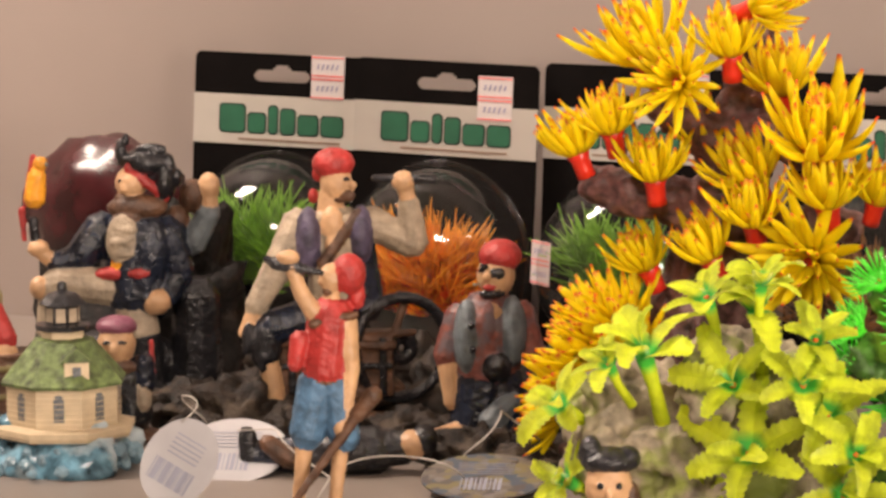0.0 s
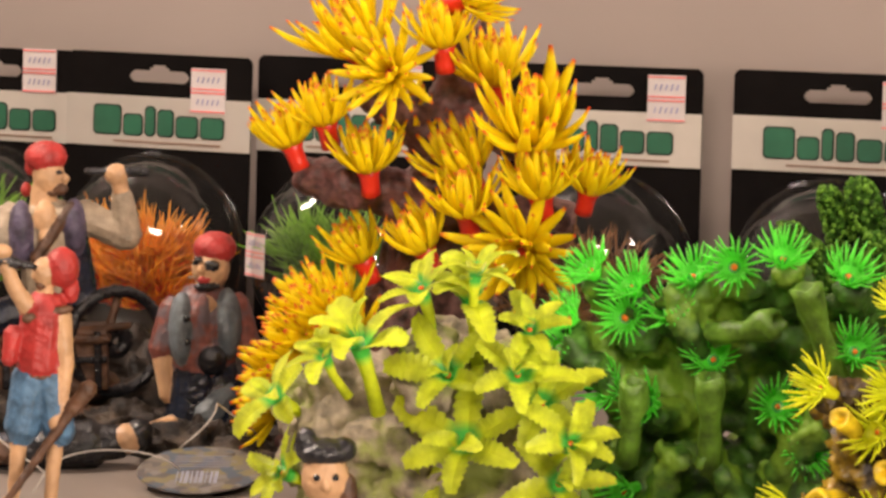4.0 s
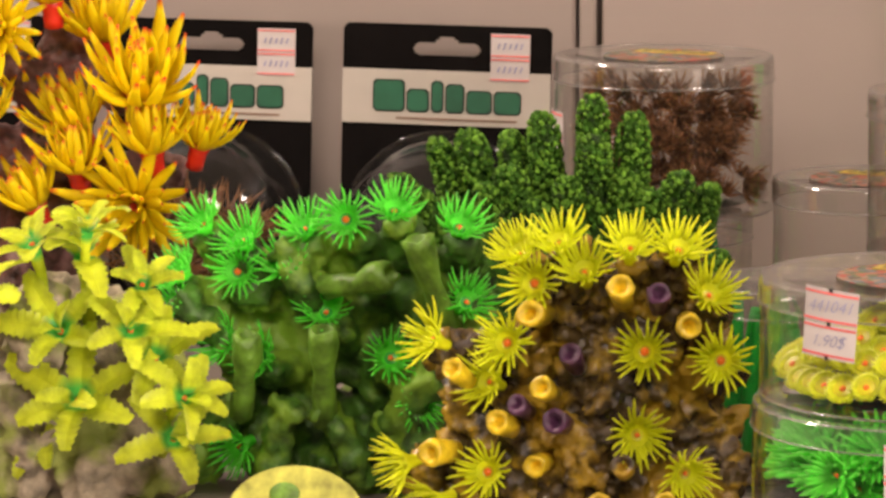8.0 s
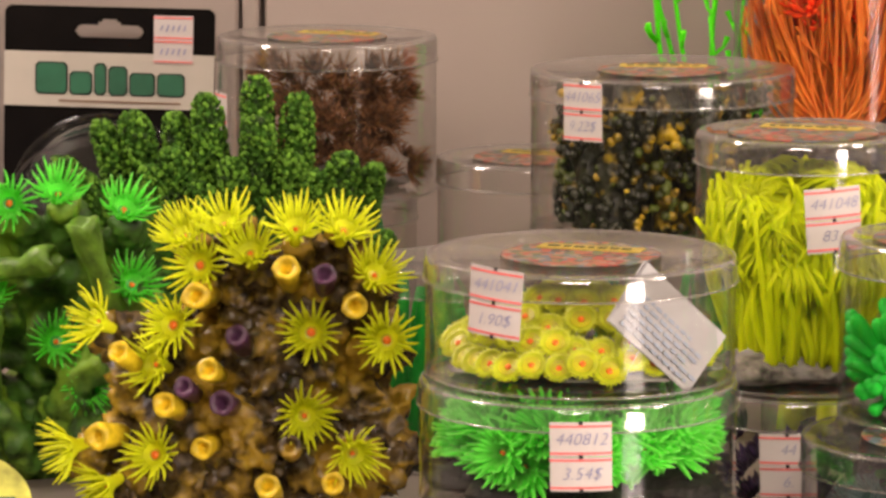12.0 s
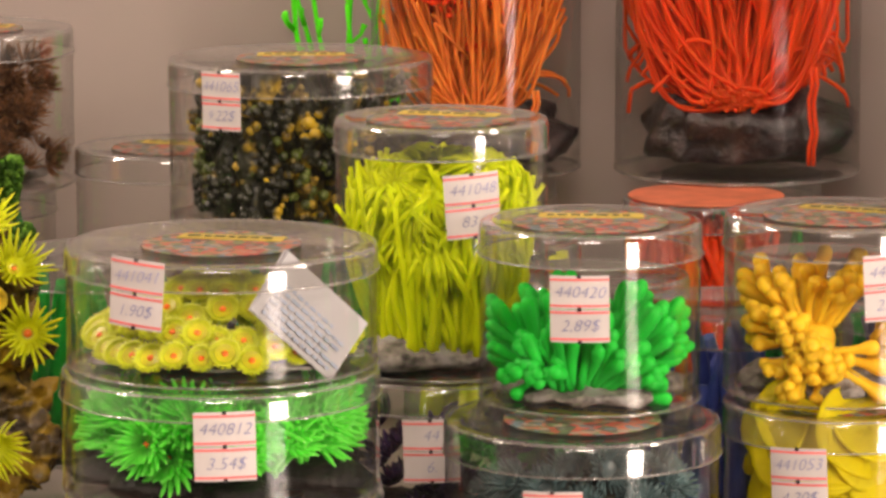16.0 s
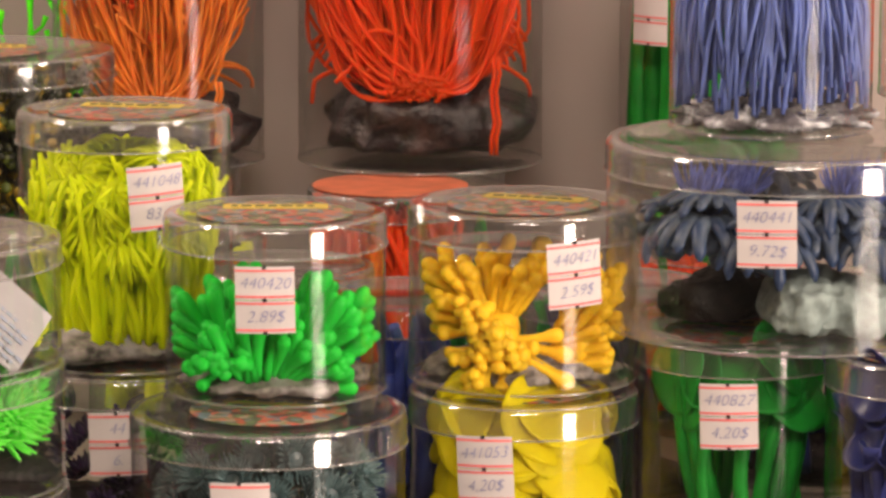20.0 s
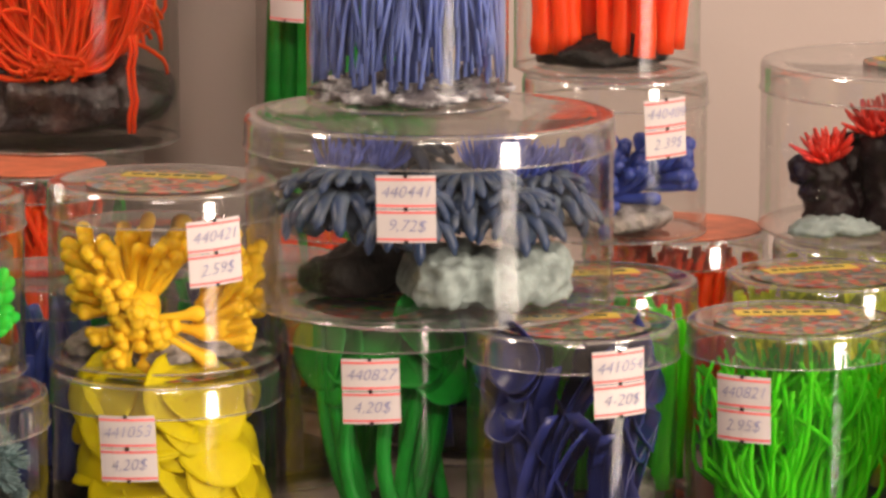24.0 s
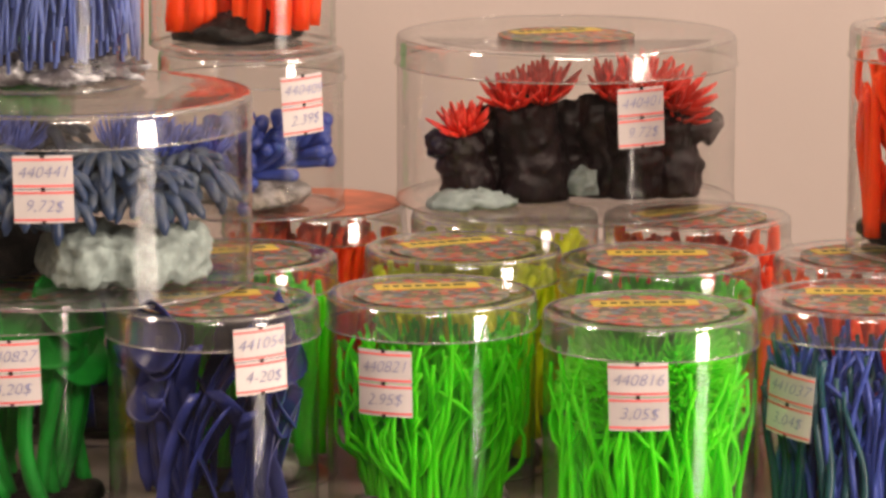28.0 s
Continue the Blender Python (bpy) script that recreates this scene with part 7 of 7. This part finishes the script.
tagged(st, "dark rock ornament under a red one", "aquarium ornament")
dk = new("dark_rock_ornament", rock_mesh("dark_rock_ornament", 0.026, 0.024, 0.064, DARKROCK, 33.0, 0.6, 70.0))
dk.matrix_basis = pose(-1.022, 1.788, SHELF_Z + 0.0285)
tagged(dk, "dark knobbly rock ornament behind the figures", "aquarium ornament")

RUBBLE = mat("brown_rubble", (0.022, 0.014, 0.009), 0.6, vary=0.6, scale=170, bump=0.9, bump_scale=320, spec=0.3, second=(0.062, 0.044, 0.029), second_at=0.58)
LOWROCK = [rock_mesh("low_rock_ornament", 0.036, 0.024, 0.014 + 0.004 * k, RUBBLE, 41.0 + 5 * k, 0.55, 110.0) for k in range(3)]
for x, y, turn, k in ((-0.905, 1.690, 20, 1.0), (-0.845, 1.715, 70, 1.2), (-0.955, 1.665, 120, 0.9), (-0.765, 1.700, 200, 1.1), (-0.735, 1.600, 300, 0.8), (-0.895, 1.590, 250, 0.6), (-0.815, 1.640, 150, 0.9),
                      (-0.925, 1.740, 80, 1.1), (-0.870, 1.760, 10, 1.2), (-0.800, 1.770, 45, 1.2), (-0.995, 1.640, 60, 1.0), (-0.748, 1.655, 110, 0.9),
                      (-0.905, 1.635, 200, 0.9), (-0.858, 1.615, 20, 0.7), (-0.768, 1.612, 190, 0.7), (-0.722, 1.625, 30, 0.8)):
    v = int(turn / 10) % 3
    lr = new("low_rock_ornament", LOWROCK[v])
    lr.matrix_basis = pose(x, y, SHELF_Z + (0.0060 + 0.0018 * v) * k, 0, 0, turn) @ Matrix.Scale(k, 4)
    tagged(lr, "low brown resin rubble among the figures", "aquarium ornament")

# ---- model house on blue crystals ----
CREAMWALL = mat("cream_house_paint", (0.547, 0.441, 0.289), 0.5, vary=0.1, scale=120)
ROOFGREEN = mat("mossy_roof_paint", (0.1, 0.14, 0.045), 0.6, vary=0.5, scale=220, bump=0.8)
CRYSTAL = mat("blue_crystal", (0.13, 0.27, 0.36), 0.15, vary=0.6, scale=120, second=(0.45, 0.55, 0.6), translucent=0.2)
WINDOWGREY = mat("model_window_paint", (0.12, 0.13, 0.14), 0.4, vary=0.4, scale=600)
hs = thing("model_lighthouse", pose(-0.950, 1.535, SHELF_Z, 0, 0, 26), "cream resin model lighthouse with mossy roof on blue crystals", "aquarium ornament")
u = 0.00025
oct8 = [math.radians(22.5 + 45 * k) for k in range(8)]


def octa(profile, m, name, cap0=True, cap1=True):
    b = Build()
    b.grid([[Vector((r * u * math.cos(a), r * u * math.sin(a), z * u)) for a in oct8] for r, z in profile], 0, None, cap0, cap1)
    return b.mesh(name, m, False)


hz = 88
part("house_wall", octa([(112, hz), (112, hz + 78), (116, hz + 80)], CREAMWALL, "house_wall"), hs)
part("ledge", octa([(136, hz - 22), (140, hz - 14), (140, hz - 4), (118, hz + 1)], CREAMWALL, "ledge"), hs)
part("roof", octa([(122, hz + 76), (124, hz + 82), (60, hz + 156), (40, hz + 162)], ROOFGREEN, "roof"), hs, "mossy green tiled roof")
part("tower", octa([(42, hz + 150), (42, hz + 178)], CREAMWALL, "tower"), hs)
lant = part("lantern", octa([(52, hz + 176), (54, hz + 186), (33, hz + 189), (33, hz + 221), (46, hz + 225), (29, hz + 243), (10, hz + 249), (9, hz + 263), (3, hz + 267)], F_BLACK, "lantern"), hs, "black lantern room")
for k in range(8):
    a = math.radians(45 * k)
    part("lantern_pane", Build().box((0, 0, 0), (18 * u, 2 * u, 26 * u)).mesh("lantern_pane", F_CREAM, False), lant, "", pose(31 * u * math.cos(a), 31 * u * math.sin(a), (hz + 205) * u, 0, 0, 45 * k + 90))
    wd = part("window", Build().box((0, 0, 0), (20 * u, 3 * u, 44 * u)).ball((0, 0, 22 * u), (10 * u, 2 * u, 8 * u)).mesh("window", WINDOWGREY, False), hs, "grey arched window", pose(103.5 * u * math.cos(a), 103.5 * u * math.sin(a), (hz + 36) * u, 0, 0, 45 * k + 90))
dorm = part("dormer", Build().box((0, 0, 0), (46 * u, 50 * u, 34 * u)).mesh("dormer", CREAMWALL, False), hs, "", pose(30 * u, -72 * u, (hz + 110) * u, 0, 0, 10))
part("dormer_roof", Build().prism([(-30 * u, 0), (30 * u, 0), (0, 26 * u)], 60 * u, 0, -30 * u).mesh("dormer_roof", ROOFGREEN, False), dorm, "", pose(0, 0, 17 * u))
part("dormer_window", Build().box((0, 0, 0), (16 * u, 4 * u, 20 * u)).mesh("dormer_window", WINDOWGREY, False), dorm, "", pose(0, -26 * u, -2 * u))
for k in range(7):
    part("siding", octa([(113.2, hz + 8 + 10 * k), (114, hz + 9 + 10 * k), (113.2, hz + 11 + 10 * k)], CREAMWALL, "siding", False, False), hs)
rng = random.Random(9)
part("crystal_core", rock_mesh("crystal_core", 0.036, 0.034, 0.021, CRYSTAL, 6.0), hs, "blue crystal base", pose(0, 0, 0.0085))
CRY = Build().ball((0, 0, 0), (1, 0.8, 0.7), 0, None, 6, 4, 0.5, 3.0, 1.2).mesh("crystal", CRYSTAL, False)
for i in range(120):
    a, d = rng.uniform(0, 6.283), rng.uniform(0.012, 0.044)
    part("crystal", CRY, hs, "", pose(d * math.cos(a), d * math.sin(a), max(0.003, rng.uniform(0.003, 0.017) * (1.15 - d * 12)), rng.uniform(0, 180), rng.uniform(0, 180), 0) @ Matrix.Scale(rng.uniform(0.002, 0.0048), 4))

# ---- paper tags ----
TAGART = speckle("round_tag_art", [(0.12, 0.105, 0.085), (0.05, 0.07, 0.1), (0.15, 0.13, 0.06), (0.07, 0.06, 0.06), (0.16, 0.15, 0.14)], 200)
TAGINK = mat("tag_blue_print", (0.27, 0.31, 0.40), 0.6)
YTAG = mat("yellow_green_tag", (0.5, 0.5, 0.08), 0.5, vary=0.35, scale=120)


def tag(x, y, z, rx, ry, m, label, material, bars=0, art=None):
    t = thing("paper_tag", m, label, "tag", "paper tags on threads")
    b = Build()
    n = 36
    b.prism([(rx * math.cos(2 * math.pi * k / n), ry * math.sin(2 * math.pi * k / n)) for k in range(n)], 0.0006)
    part("card", b.mesh("card", material, False), t)
    if bars:
        for k in range(bars):
            q = Build().box((-0.01 + 0.02 * k / bars, -0.0002, -ry * 0.35), (0.0006 + 0.0005 * (k % 3), 0.0003, ry * 0.5))
            part("printed_bar", q.mesh("printed_bar", INKGREY, False), t)
        for k in range(5):
            q = Build().box((0, -0.0002, ry * (0.1 + 0.11 * k)), (rx * 0.9, 0.0003, 0.0006))
            part("printed_line", q.mesh("printed_line", INKGREY, False), t)
    return t


tags = []
tags.append(tag(0, 0, 0, 0.0165, 0.021, pose(-0.853, 1.475, SHELF_Z + 0.020, -18, 32, 26), "white oval paper tag with bar print leaning on the shelf", TAGPAPER, 14))
tags.append(tag(0, 0, 0, 0.029, 0.029, pose(-0.739, 1.555, SHELF_Z + 0.008, -80, 0, 20), "round printed tag lying on the shelf", TAGART, 9))
tags.append(tag(0, 0, 0, 0.026, 0.026, pose(-0.870, 1.555, SHELF_Z + 0.010, -65, 0, 20), "white round tag lying by the figures", TAGPAPER, 9))
tag(0, 0, 0, 0.018, 0.018, pose(-0.70, 1.46, SHELF_Z + 0.003, -86, 0, 20), "dark blue round tag lying on the shelf", F_NAVY, 0)
yt = tag(0, 0, 0, 0.0275, 0.021, pose(-0.4565, 1.392, SHELF_Z + 0.0195, -12, 0, 16), "yellow green oval tag with price sticker by the corals", YTAG, 0)
part("green_mark", Build().prism([(0.003, -0.004), (0.022, -0.004), (0.021, 0.003), (0.004, 0.003)], 0.0003, 0, -0.0004).mesh("green_mark", GREENMARK, False), yt)
part("emblem", Build().ball((-0.004, -0.0002, 0.010), (0.006, 0.0004, 0.0045)).mesh("emblem", GREENCUP), yt)
part("price_sticker", Build().box((-0.004, -0.0007, -0.005), (0.0205, 0.0004, 0.013), 0, Euler((0, radians(-5), 0)).to_matrix()).mesh("price_sticker", PAPER, False), yt, "white price sticker")
THREAD = mat("pale_thread", (0.45, 0.42, 0.38), 0.5, vary=0.1)


def thread(owner, ends, arch):
    """A thin thread in the world from one place to another, tied to a tag."""
    a, b = Vector(ends[0]), Vector(ends[1])
    inv = owner.matrix_basis.inverted()
    path = [inv @ (a.lerp(b, u) + Vector((0.006 * math.sin(7 * u), 0, arch * math.sin(math.pi * u)))) for u in [k / 15 for k in range(16)]]
    part("thread", Build().tube(path, 0.0004, 5).mesh("thread", THREAD), owner, "thin pale thread")


thread(tags[1], ((-0.742, 1.540, SHELF_Z + 0.010), (-0.800, 1.500, SHELF_Z + 0.004)), 0.014)
thread(tags[1], ((-0.752, 1.560, SHELF_Z + 0.016), (-0.728, 1.600, SHELF_Z + 0.012)), 0.020)
thread(tags[0], ((-0.853, 1.478, SHELF_Z + 0.038), (-0.868, 1.520, SHELF_Z + 0.030)), 0.012)
thread(tags[2], ((-0.862, 1.545, SHELF_Z + 0.022), (-0.805, 1.530, SHELF_Z + 0.004)), 0.010)
# folded information tag lying over the wide tub
it = thing("info_tag", pose(-0.208 + 0.0495 * math.sin(radians(46)), 1.350 - 0.0495 * math.cos(radians(46)), SHELF_Z + 0.089 + 0.0235, 0, 40, 46) @ Matrix.Scale(1.3, 4), "white folded paper tag with printed lines on a tub", "tag")
b = Build().box((0, 0, 0), (0.036, 0.0005, 0.0195)).box((0, -0.0009, 0.0), (0.0355, 0.0004, 0.019), 0, Euler((0.06, 0, 0)).to_matrix())
part("sheet", b.mesh("sheet", TAGPAPER, False), it)
for k in range(9):
    xs, left = 0.0, 0.029 - 0.006 * (k % 3 == 2)
    while xs < left:
        wd = 0.0014 + 0.0022 * ((k * 7 + int(xs * 1e4)) % 5) / 4
        part("printed_word", Build().box((-0.0150 + xs + wd / 2, -0.0018 + 0.0001 * k, -0.0080 + 0.0020 * k), (wd, 0.0002, 0.0009)).mesh("printed_word", TAGINK, False), it)
        xs += wd + 0.0008
